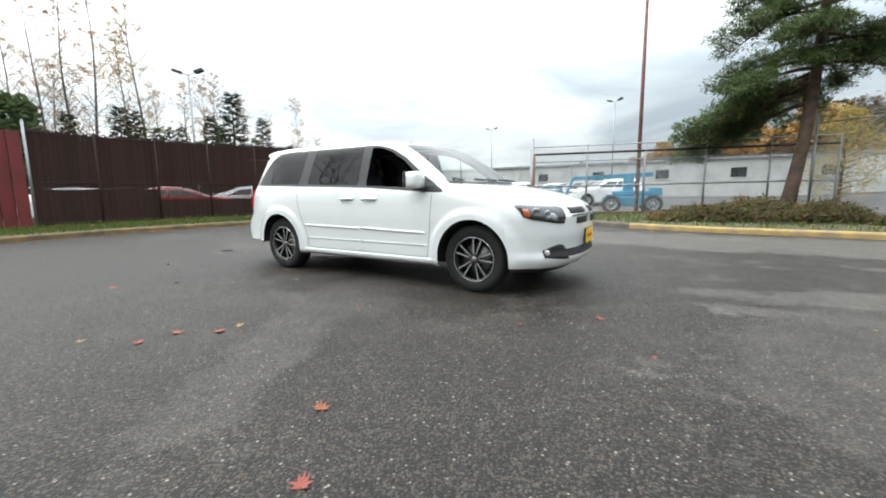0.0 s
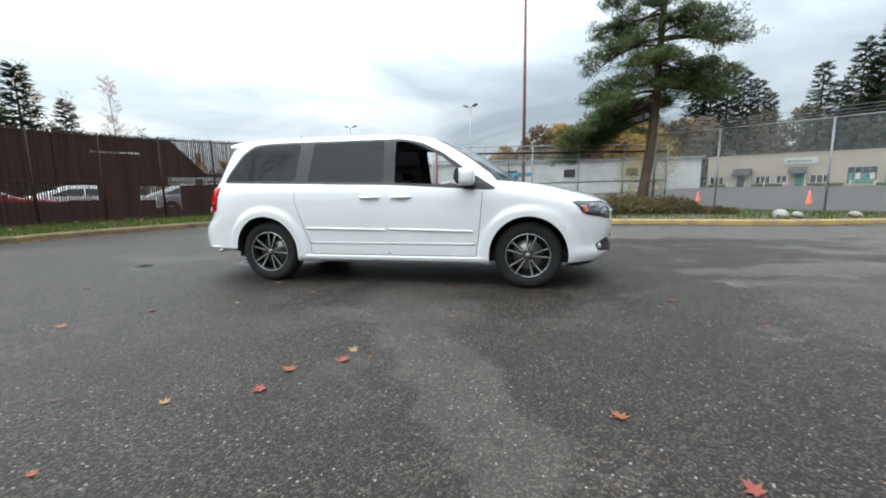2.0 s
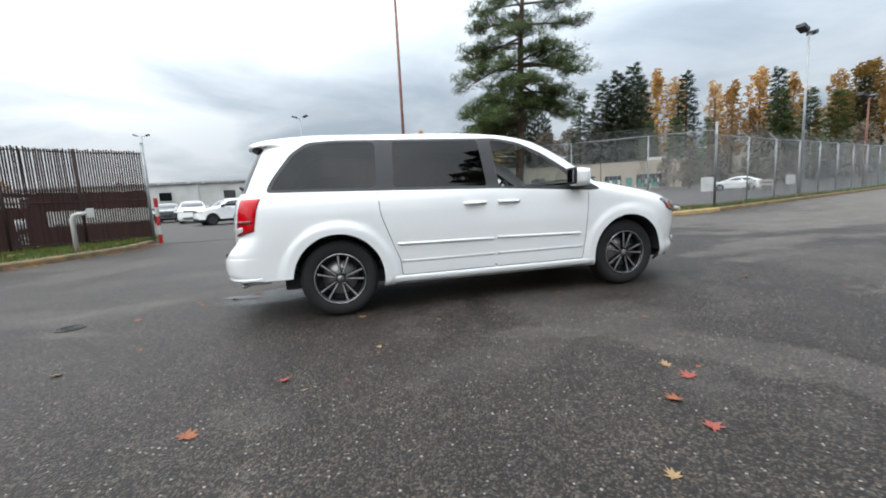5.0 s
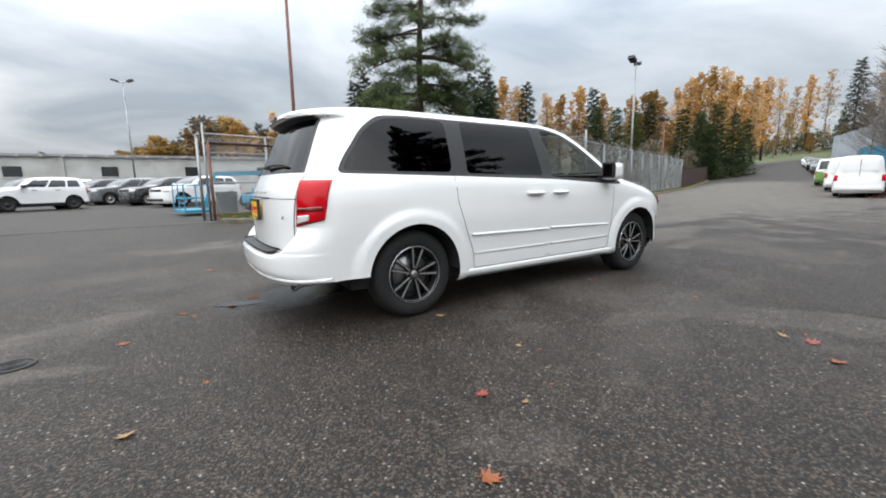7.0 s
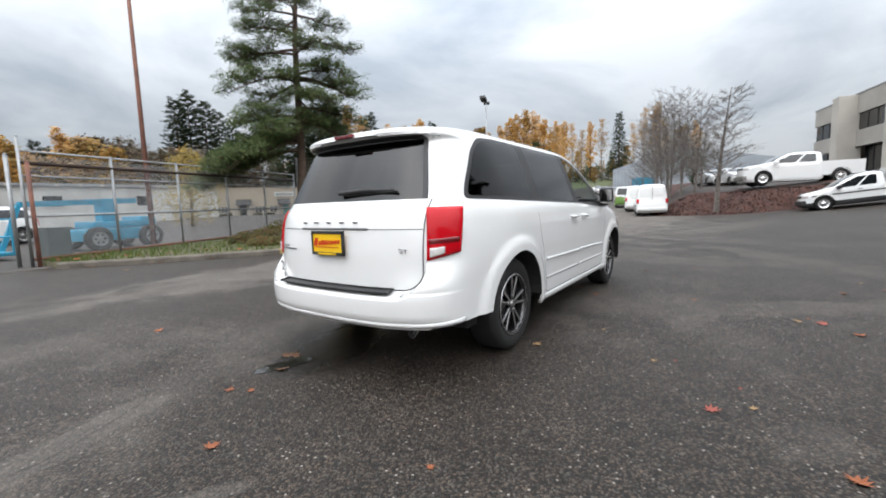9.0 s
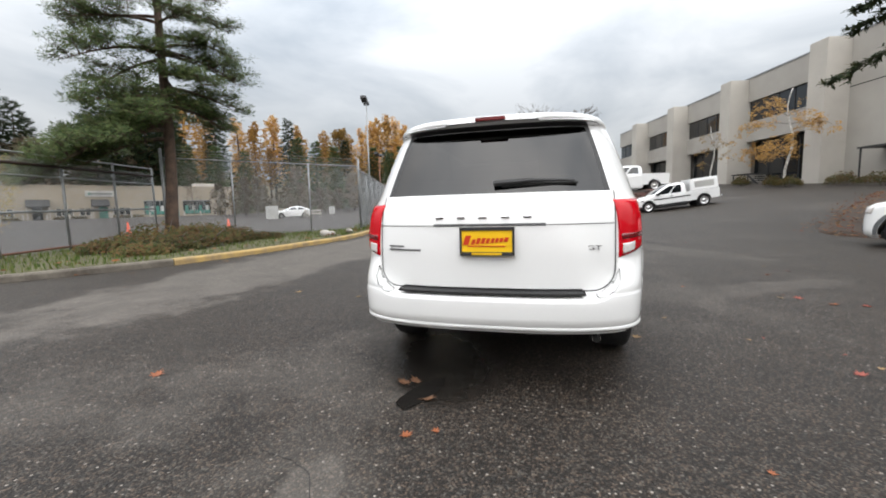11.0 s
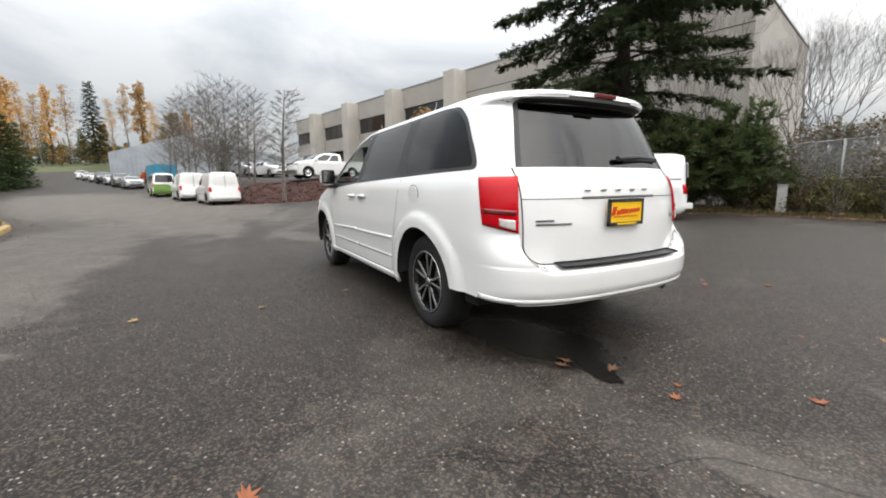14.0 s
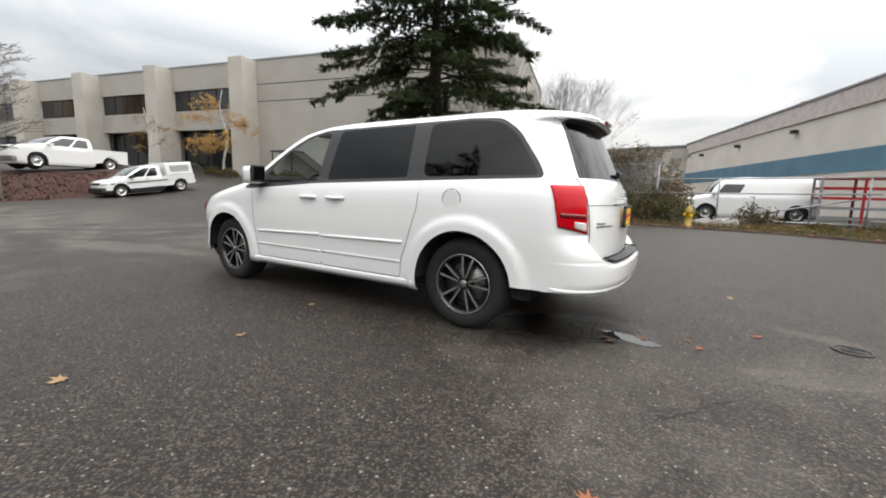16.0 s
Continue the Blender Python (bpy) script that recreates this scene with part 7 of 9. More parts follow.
def motor_car(name, label, category, m, paint, front, rear_x, wb, wid, top, hood, cowl, roof_f, roof_r, belt, wr=0.34, windows=((0.0, 0.45), (0.52, 1.0)), cladding=None, lamps=M_clear, rim_mat=None, glass_top=0.17, rear_glass=True, group="", axle=0.0, grille=True, slant=0.0):
    """A passenger car or van from its chief measures: front and rear ends, wheelbase, half width, roof, bonnet, belt line."""
    H = top
    sh = Shell(
        xf=[(0.18, front - 0.12), (0.32, front), (0.55, front), (hood - 0.16, front - 0.05), (hood - 0.05, front - 0.25), (hood + 0.03, cowl + 0.25), (hood + 0.09, cowl), ((hood + H) / 2, (cowl + roof_f) / 2 + 0.06), (H - 0.12, roof_f), (H - 0.04, roof_f - 0.4), (H, roof_f - 0.9)],
        xr=[(0.18, rear_x + 0.15), (0.34, rear_x), (0.62, rear_x), (belt, rear_x + 0.06), (H - 0.14, roof_r), (H - 0.05, roof_r + 0.2), (H, roof_r + 0.6)],
        w=[(0.18, wid * 0.93), (0.30, wid), (belt - 0.15, wid), (belt, wid * 0.965), (H - 0.16, wid * 0.80), (H - 0.06, wid * 0.68), (H, wid * 0.36)],
        rf=[(0.18, 0.5), (hood, 0.55), (hood + 0.1, 0.35), (H, 0.4)],
        rr=[(0.18, 0.34), (belt, 0.36), (H, 0.34)],
        nf=2.8, nr=3.2,
        flares=((wb / 2 + axle, wr, wr + 0.06, 0.015), (-wb / 2 + axle, wr, wr + 0.06, 0.015)),
    )
    arches = [oval(wb / 2 + axle, wr, wr + 0.06, wr + 0.07, 24), oval(-wb / 2 + axle, wr, wr + 0.06, wr + 0.07, 24)]
    zl, zh = belt + 0.045, H - glass_top
    # the window strip from windscreen pillar to tail
    fl, fh = sh.xf(zl) - 0.36, sh.xf(zh) - 0.36
    bl, bh = sh.xr(zl) + 0.34, sh.xr(zh) + 0.30
    panes = []
    for a, b in windows:
        lo = lambda t: bl + (fl - bl) * t
        hi = lambda t: bh + (fh - bh) * t
        panes.append(rounded([(lo(a), zl), (hi(a + (slant if a > 0.5 else 0)), zh), (hi(b), zh), (lo(b), zl)], 0.05))
    rows = sorted({*np.linspace(0.2, hood, 11).round(3), *np.linspace(hood, hood + 0.1, 5).round(3), *np.linspace(hood + 0.1, H - 0.12, 9).round(3), *np.linspace(H - 0.12, H, 7).round(3), round(zl, 3), round(zh, 3)})
    cols = [0, 6, 14, 22, 30, 38, 46, 54, 62, 70, 78, 85]

    def pick(zone, x, y, z, deg, sign):
        low = zone == "side" or deg > 60
        if low and (inside(arches[0], x, z) or inside(arches[1], x, z)):
            return None
        if low:
            for k, p in enumerate(panes):
                if inside(p, x, z):
                    return ("pane", k, sign)
        if zone == "nose" and hood + 0.11 < z < H - 0.10 and deg < 62:
            return "windscreen"
        if rear_glass and zone == "tail" and belt + 0.05 < z < H - 0.15 and deg < 50:
            return "rear_window"
        if cladding and z < 0.42:
            return "cladding"
        return "body"

    faces = sh.skin(rows, cols, 56, cols, (*arches, *panes), pick)
    ring = sorted({(round(p[0], 3), round(p[1], 3)) for f in faces["body"] for p in f if abs(p[2] - H) < 1e-3}, key=lambda c: math.atan2(c[1], c[0] - (roof_f + roof_r) / 2))
    mid = ((roof_f - 0.9 + roof_r + 0.6) / 2, 0, H + 0.004)
    for a, b in zip(ring, ring[1:] + ring[:1]):
        faces["body"].append([(*a, H), (*b, H), mid])
    car = thing(name, label, category, group, m=m)
    for key, fs in faces.items():
        nm = key if isinstance(key, str) else "side_window"
        mate = {"body": paint, "cladding": cladding}.get(nm, M_dark_glass)
        part(nm, faces_mesh(fs, 0.001), mate, car, smooth=True)
    for sign in (1, -1):
        part("head_lamp", patch(lambda u, v: (lambda q: (q[0] + 0.012, sign * (q[1] + 0.008), hood - 0.30 + 0.15 * v))(sh.nose(32 + 34 * u, hood - 0.30 + 0.15 * v)), np.linspace(0, 1, 8), np.linspace(0, 1, 4), 0.02), lamps, car, "clear head lamp", smooth=True)
        part("tail_lamp", patch(lambda u, v: (lambda q: (q[0] - 0.012, sign * (q[1] + 0.008), belt - 0.32 + 0.28 * v))(sh.tail(48 + 26 * u, belt - 0.32 + 0.28 * v)), np.linspace(0, 1, 6), np.linspace(0, 1, 4), 0.02), M_red, car, "red tail lamp", smooth=True)
        part("door_mirror", new_box(cowl - 0.42, cowl - 0.26, *sorted((sign * wid * 0.97, sign * (wid + 0.2))), belt + 0.0, belt + 0.16, 0.04), paint if not cladding else M_plastic, car)
        for x in (0.25, -0.65):
            part("door_handle", new_box(x - 0.09, x + 0.09, *sorted((sign * (sh.side(x, belt - 0.1) - 0.01), sign * (sh.side(x, belt - 0.1) + 0.03))), belt - 0.12, belt - 0.09, 0.01), M_plastic if cladding else paint, car)
        for x in (wb / 2 + axle, -wb / 2 + axle):
            simple_wheel(car, x, sign * (wid - 0.05), wr, wr * 0.63, rim_mat or M_disc)
        for p in arches:
            bm = bmesh.new()
            prism(bm, [c for c in p], sign * (wid - 0.35), sign * (wid - 0.33))
            part("wheel_housing", bm, M_seam, car)
    if grille:
        part("grille", patch(lambda u, v: (sh.nose(abs(u), hood - 0.28 + 0.13 * v)[0] + 0.01, math.copysign(sh.nose(abs(u), hood - 0.28)[1], u), hood - 0.28 + 0.13 * v), np.linspace(-26, 26, 14), np.linspace(0, 1, 4), 0.02), M_trim, car, "dark grille", smooth=True)
        part("lower_intake", patch(lambda u, v: (sh.nose(abs(u), 0.38)[0] + 0.01, math.copysign(sh.nose(abs(u), 0.38)[1], u), 0.32 + 0.14 * v), np.linspace(-34, 34, 14), np.linspace(0, 1, 4), 0.02), M_plastic, car, "dark lower intake", smooth=True)
    part("underbody", new_box(rear_x + 0.4, front - 0.4, -wid * 0.8, wid * 0.8, 0.2, 0.34), M_seam, car)
    return car, sh


def at(x, y, yaw, dz=0.0):
    return pose(x, y, land(x, y) + dz, 0, 0, yaw)


M_black_paint = mat("black_paint", (0.012, 0.012, 0.014), 0.2, vary=0.05, bump=0.0, coat=1.0)
M_grey_paint = mat("grey_paint", (0.10, 0.105, 0.11), 0.25, vary=0.05, bump=0.0, coat=1.0)
M_silver_paint = mat("silver_paint", (0.45, 0.46, 0.47), 0.28, metal=0.5, vary=0.04, bump=0.0, coat=1.0)
M_red_paint = mat("red_paint", (0.35, 0.012, 0.015), 0.22, vary=0.05, bump=0.0, coat=1.0)
M_green_paint = mat("green_paint", (0.16, 0.30, 0.06), 0.35, vary=0.1, bump=0.0, coat=0.5)
SUV = dict(front=2.40, rear_x=-2.35, wb=2.91, wid=0.96, top=1.74, hood=1.12, cowl=1.02, roof_f=0.35, roof_r=-2.0, belt=1.14, wr=0.38, windows=((0.02, 0.26), (0.30, 0.62), (0.66, 0.99)))
COMPACT = dict(front=2.10, rear_x=-2.10, wb=2.57, wid=0.90, top=1.68, hood=1.08, cowl=1.0, roof_f=0.45, roof_r=-1.90, belt=1.12, wr=0.35, windows=((0.02, 0.25), (0.29, 0.60), (0.64, 0.99)))
SEDAN = dict(front=2.35, rear_x=-2.35, wb=2.75, wid=0.90, top=1.46, hood=0.95, cowl=1.05, roof_f=0.25, roof_r=-1.35, belt=0.96, wr=0.32, windows=((0.10, 0.47), (0.52, 0.98)))
motor_car("compact_suv", "white compact crossover with black wheel arches in the storage lot", "car", at(-8.9, 25.3, 211), M_paint, cladding=M_plastic, rim_mat=M_plastic, **COMPACT)
suv_white, _ = motor_car("suv", "white sport utility vehicle parked in the storage lot", "car", at(-1.7, 24.6, 209), M_paint, group="cars in the storage lot", **SUV)
suv_dark, _ = motor_car("suv", "black sport utility vehicle parked in the storage lot", "car", at(-3.3, 28.2, 207), M_black_paint, group="cars in the storage lot", **SUV)
suv_grey, _ = motor_car("suv", "dark grey sport utility vehicle parked in the storage lot", "car", at(-5.4, 31.4, 207), M_grey_paint, group="cars in the storage lot", **SUV)
copy_thing(suv_dark, at(-7.2, 34.6, 207))
copy_thing(suv_white, at(-9.6, 37.2, 207))
copy_thing(suv_grey, at(-11.6, 40.4, 207))
copy_thing(suv_white, at(-13.4, 32.6, 285))
copy_thing(suv_dark, at(-17.0, 37.5, 285))
sedan_red, _ = motor_car("sedan", "red sedan behind the slatted fence", "car", at(-17.4, 5.6, 60), M_red_paint, group="cars behind the slatted fence", **SEDAN)
sedan_white, _ = motor_car("sedan", "white sedan behind the slatted fence", "car", at(-16.2, 9.0, 60), M_paint, group="cars behind the slatted fence", **SEDAN)
sedan_silver, _ = motor_car("sedan", "silver sedan parked beside the road", "car", at(56.0, 10.6, 195), M_silver_paint, group="cars along the road", **SEDAN)
copy_thing(sedan_white, at(-18.6, 2.6, 62))
copy_thing(sedan_silver, at(-14.0, 12.2, 50))
for k, (x, y) in enumerate(((62.5, 12.6), (69.0, 14.6), (76.0, 16.8), (84.0, 19.2), (93.0, 22.0), (103.0, 25.0))):
    src = (suv_grey, sedan_silver, suv_dark, sedan_white, sedan_silver, suv_white)[k]
    tagged(copy_thing(src, at(x, y, 195)), ("dark grey sport utility vehicle", "silver sedan", "black sport utility vehicle", "white sedan", "silver sedan", "white sport utility vehicle")[k] + " parked beside the road", group="cars along the road")

tagged(copy_thing(sedan_white, at(39.4, 31.0, 140)), "white sedan parked on the lot across the street", group="cars across the street")
# white delivery vans
VAN = dict(front=2.29, rear_x=-2.28, wb=2.91, wid=0.90, top=2.01, hood=1.02, cowl=1.30, roof_f=0.42, roof_r=-2.16, belt=1.10, wr=0.325, windows=((0.69, 0.985),), glass_top=0.40, axle=0.05, slant=0.14)


def delivery_van(label, m):
    v, sh = motor_car("delivery_van", label, "van", m, M_paint, rim_mat=M_alloy, rear_glass=False, group="white delivery vans", **VAN)
    for s in (1, -1):
        for x0, x1, z0, h, mate in ((-1.05, 0.95, 0.62, 0.035, M_trim), (-2.0, -0.75, 1.20, 0.018, M_trim)):
            part("side_moulding", patch(lambda u, w: (x0 + (x1 - x0) * u, s * (sh.side(x0 + (x1 - x0) * u, z0) + 0.012), z0 + h * w), np.linspace(0, 1, 12), np.linspace(0, 1, 3), 0.02), mate, v, "dark side moulding")
        for cx in (1.505, -1.405):
            bm = bmesh.new()
            for k in range(14):
                a0, a1 = radians(-8 + 196 * k / 14), radians(-8 + 196 * (k + 1) / 14)
                q = []
                for a, r in ((a0, 0.39), (a1, 0.39), (a1, 0.47), (a0, 0.47)):
                    x, z = cx + r * math.cos(a), 0.325 + r * math.sin(a)
                    q.append(bm.verts.new((x, s * (sh.side(x, max(z, 0.2)) + 0.02), z)))
                bm.faces.new(q)
            part("arch_moulding", bm, M_grey_paint, v, "grey plastic wheel arch")
        part("rear_window", patch(lambda u, w: (sh.xr(1.3 + 0.4 * w) - 0.012, s * (0.06 + 0.55 * u), 1.25 + 0.45 * w), np.linspace(0, 1, 4), np.linspace(0, 1, 4), 0.01), M_paint, v, "blank painted rear door panel")
    part("door_gap", new_box(sh.xr(1.0) - 0.006, sh.xr(1.0) + 0.01, -0.008, 0.008, 0.5, 1.9), M_seam, v)
    part("rear_bumper", new_box(-2.36, -2.15, -0.82, 0.82, 0.34, 0.52, 0.04), M_paint, v)
    return v


dv = delivery_van("white delivery van with grey wheel arches beside the fir", at(4.97, -8.93, 42))
dv2 = delivery_van("white delivery van seen from behind beside the road", at(26.5, 2.15, 12))
copy_thing(dv2, at(32.6, 4.0, 12))

# green and white van farther up
bus, bsh = motor_car("camper_van", "old green and white camper van beside the road", "van", at(39.4, 6.3, 12), M_paint, 2.15, -2.15, 2.4, 0.86, 1.95, 1.05, 1.85, 1.35, -1.95, 1.10, windows=((0.02, 0.3), (0.34, 0.64), (0.68, 0.98)), cladding=M_green_paint)
part("green_panel", patch(lambda u, v: (bsh.xr(0.5) - 0.02, -0.8 + 1.6 * u, 0.45 + 0.55 * v), np.linspace(0, 1, 6), np.linspace(0, 1, 4), 0.02), M_green_paint, bus, "green lower panel")


# pick-up trucks
def pickup(label, m, L, wb, wid, top, hood, bed_z, wr, crew, canopy, low_paint=None):
    front = L * 0.5 - 0.05
    cab_r = -0.85 if not crew else -1.2
    kw = dict(front=front, rear_x=cab_r, wb=wb, wid=wid, top=top, hood=hood, cowl=1.35 if not crew else 1.6, roof_f=0.5 if not crew else 0.75, roof_r=cab_r + 0.12, belt=hood - 0.02, wr=wr, windows=((0.05, 0.42), (0.48, 0.98)) if crew or canopy else ((0.1, 0.98),), axle=0.0)
    t, sh = motor_car("pickup_truck", label, "pickup truck", m, M_paint, rim_mat=M_alloy, cladding=low_paint, **kw)
    rear_end = -L * 0.5
    bm = bmesh.new()
    arch = [(-wb / 2 + (wr + 0.06) * math.cos(radians(a)), wr + (wr + 0.07) * math.sin(radians(a))) for a in range(170, 9, -16)]
    outline = [(cab_r + 0.34, 0.42)] + [(cab_r + 0.34, bed_z - 0.03), (cab_r - 0.02, bed_z), (rear_end, bed_z), (rear_end + 0.03, 0.45)] + arch
    for s in (1, -1):
        b2 = bmesh.new()
        prism(b2, outline, s * (wid - 0.09), s * (wid - 0.01))
        part("bed_side", b2, M_paint, t)
    bm.free()
    part("bed_front", new_box(cab_r - 0.03, cab_r + 0.05, -wid + 0.08, wid - 0.08, 0.5, bed_z, 0.02), M_paint, t)
    part("front_bumper", new_box(front - 0.2, front + 0.02, -wid + 0.10, wid - 0.10, 0.34, 0.60, 0.05), M_plastic if canopy else M_disc, t, "dark front bumper" if canopy else "dull steel front bumper")
    part("tailgate", new_box(rear_end - 0.02, rear_end + 0.06, -wid + 0.1, wid - 0.1, 0.55, bed_z, 0.02), M_paint, t)
    part("rear_bumper", new_box(rear_end - 0.14, rear_end + 0.02, -wid + 0.05, wid - 0.05, 0.42, 0.58, 0.03), M_chrome, t, "chrome rear bumper")
    part("bed_floor", new_box(rear_end, cab_r, -wid + 0.08, wid - 0.08, 0.5, 0.62), M_plastic, t)
    if canopy:
        bm = new_box(rear_end + 0.02, cab_r - 0.05, -wid + 0.05, wid - 0.05, bed_z, top + 0.06, 0.08)
        for v in bm.verts:
            v.co.y *= 1 - 0.10 * (v.co.z - bed_z) / (top - bed_z)
        c = part("canopy", bm, M_paint, t, "white bed canopy", smooth=False)
        for s in (1, -1):
            part("canopy_door", new_box(rear_end + 0.25, cab_r - 0.3, *sorted((s * (wid - 0.07), s * (wid - 0.12))), bed_z + 0.14, top - 0.12, 0.02), M_whitewall, c)
            part("side_stripe", new_box(cab_r, front - 0.4, *sorted((s * wid, s * (wid + 0.012))), 0.74, 0.80), M_trim, t, "dark side stripe")
    return t


pickup("white pickup truck with a bed canopy on the sloping drive", at(24.58, -7.79, 94, -0.02) @ pose(0, 0, 0, 0, 7.0, 0), 5.0, 3.2, 0.87, 1.68, 1.02, 1.02, 0.36, False, True, M_plastic)

# ---- bank with mulch, upper lot, bare trees ----
def bank(x, y):
    def ss(t):
        t = min(max(t, 0), 1)
        return t * t * (3 - 2 * t)

    edge = -4.3 - 7.0 * ss((x - 24) / 5)
    return 1.25 * ss((x - 23.2) / 4.8) * ss((y - edge) / 2.2) * ss((2.0 + (x - 24) * 0.16 - y) / 3.0)


xs, ys = list(np.linspace(22, 34, 60)) + list(np.linspace(34.6, 62, 40)), list(np.linspace(-13, 9, 90))
bm = sheet(xs, ys, lambda x, y: land(x, y) + bank(x, y) - 0.02 + (0.10 * noise.noise((x * 1.3, y * 1.3, 0)) + 0.05 * noise.noise((x * 4, y * 4, 0)) if bank(x, y) > 0.1 else 0))
kill = [f for f in bm.faces if all(bank(v.co.x, v.co.y) < 0.01 for v in f.verts)]
bmesh.ops.delete(bm, geom=kill, context="FACES")
tagged(part("mulch_bank", bm, M_mulch, smooth=True), "sloping bank covered with red-brown bark mulch", "bank", kind="structure")
bm = sheet(list(np.linspace(27.3, 62, 34)), list(np.linspace(-10, 1.5, 20)), lambda x, y: land(x, y) + bank(x, y) + 0.02)
tagged(part("upper_lot", bm, M_asphalt, smooth=True), "asphalt of the raised parking lot", "pavement", kind="structure")


def high(x, y, yaw, dz=0.0):
    return pose(x, y, land(x, y) + bank(x, y) + 0.02 + dz, 0, 0, yaw)


pickup("white crew cab pickup truck on the raised lot", high(28.9, -5.5, 105), 5.9, 3.75, 0.98, 1.92, 1.25, 1.28, 0.41, True, False)
tagged(copy_thing(sedan_white, high(38.0, -2.6, 200)), "white sedan parked on the raised lot", group="cars on the raised lot")
tagged(copy_thing(sedan_silver, high(42.0, -0.9, 200)), "silver sedan parked on the raised lot", group="cars on the raised lot")
M_twig = mat("dark_twig_bark", (0.150, 0.130, 0.115), 0.9, vary=0.3, scale=5, fine=30, bump=0.6)
slim_tree((24.3, -1.85, land(24.3, -1.85) + bank(24.3, -1.85) - 0.05), 7.0, 0.15, "bare dark grey tree with layered twigs on the mulch bank", 100, branches=50, reach=0.29, low=0.26, rise=0.45, bark=M_twig, leaves=M_dun, leaf_n=700, leaf_size=0.03, lean=(0.0, -0.045), twigs=11)
for k, (x, y, h) in enumerate(((29.5, 0.4, 8.0), (30.6, 1.4, 9.2), (32.5, 2.0, 8.6), (35.0, 2.6, 9.8), (37.5, 2.2, 9.0), (41.0, 3.4, 10.0), (34.0, -0.6, 7.5), (28.0, -0.4, 7.0), (46.0, 4.5, 10.5), (44.0, 2.0, 9.5), (52.0, 5.0, 10.5), (58.0, 6.0, 11.0), (49.0, 6.0, 9.0))):
    slim_tree((x, y, land(x, y) + bank(x, y) - 0.05), h * 0.86, 0.075, "bare slender grey tree on the mulch bank", 101 + k, branches=60, reach=0.36, low=0.14, rise=0.7, bark=M_twig, twigs=8)
random.seed(63)
chips = []
for _ in range(9000):
    x, y = 23.2 + 9 * random.random() ** 1.4, random.uniform(-7, 3)
    if bank(x, y) > 0.03 and not (x > 27.2 and y < 1.3):
        chips.append((x, y, land(x, y) + bank(x, y) - 0.02))
blades("mulch_chips", chips, "loose red-brown bark chips on the bank", "mulch", M_mulch, 0.09, 0.035, 1.6)
leafy_tree((50, 1.0, land(50, 1) + 1.2), 4.0, 3.0, "small dark green conifer on the bank", M_fir, 131, 500, 0.12, low=0.05)
# yellow birch before the office
def birch(base, height, r, branches, label, leaves, seed, full=1.0):
    """A slight birch: crooked white stem, a few long level branches and loose bunches of leaves."""
    random.seed(seed)
    t = thing("birch_tree", label, "tree", m=pose(*base))
    zs = np.linspace(-0.1, height, 12)
    bow = lambda z: Vector((0.22 * math.sin(z * 0.9 + seed), 0.16 * math.sin(z * 1.3), z))
    part("trunk", new_tube([bow(z) for z in zs], [r * (1 - 0.85 * max(z, 0) / height) + 0.01 for z in zs], 7), M_birch, t, smooth=True)
    wood, leaf = bmesh.new(), bmesh.new()
    for az, z, length, rise in branches:
        d = Vector((math.cos(radians(az)), math.sin(radians(az)), 0))
        pts = [bow(z) + d * length * q + Vector((random.gauss(0, 0.06), random.gauss(0, 0.06), rise * math.sin(q * 2.6) - 0.25 * q * q)) for q in (0, 0.25, 0.5, 0.75, 1.0)]
        tube(wood, pts, [0.028, 0.022, 0.016, 0.010, 0.004], 4, cap=False)
        for _ in range(int(7 * length)):
            j = random.randrange(1, 4)
            p = pts[j].lerp(pts[j + 1], random.random())
            e = p + Vector((random.gauss(0, 0.35), random.gauss(0, 0.35), random.gauss(-0.15, 0.35)))
            tube(wood, [p, e], [0.008, 0.003], 3, cap=False)
            if random.random() < full:
                clump(leaf, e, 0.28, 11, 0.09)
                clump(leaf, p.lerp(e, 0.5), 0.22, 6, 0.09)
    part("limb", wood, M_twig, t, smooth=True)
    part("crown", leaf, leaves, t, "sparse autumn leaves")
    return t


M_birch = mat("birch_bark", (0.62, 0.60, 0.56), 0.75, vary=0.3, scale=6, fine=40, dark=(0.16, 0.14, 0.12), bump=0.3)
birch((34.4, -18.5, land(34.4, -18.5)), 7.8, 0.10, ((65, 2.4, 2.6, 0.5), (72, 3.0, 3.3, 0.3), (58, 3.5, 2.2, -0.2), (95, 2.8, 1.8, 0.2), (62, 4.9, 3.4, 0.4), (80, 5.6, 2.4, 0.7), (245, 4.9, 2.3, 0.2), (235, 4.4, 2.6, 0.5), (250, 5.6, 1.7, 0.5), (150, 3.4, 1.6, 0.4), (330, 3.0, 1.5, 0.3), (65, 6.4, 1.5, 0.6)), "slender white birch with loose bunches of orange leaves", M_autumn, 140)
birch((42.0, -15.6, land(42.0, -15.6)), 6.0, 0.08, ((60, 2.0, 1.8, 0.6), (240, 2.4, 1.8, 0.6), (75, 3.2, 1.8, 0.7), (230, 3.6, 1.6, 0.7), (150, 4.0, 1.2, 0.6), (300, 4.4, 1.2, 0.6), (60, 4.8, 1.2, 0.5)), "young half-bare tree with few rust-coloured leaves", M_russet, 141, 0.3)
for k, (x, y, s) in enumerate(((31.0, -20.3, 2.2), (33.7, -18.3, 2.0), (36.4, -18.4, 1.5), (28.6, -21.2, 2.8), (40.5, -17.6, 1.6))):
    bush((x, y, land(x, y)), s, s * 0.8, 1.1, "clipped green shrub before the office wall", M_bush, 150 + k, 420, 0.07)
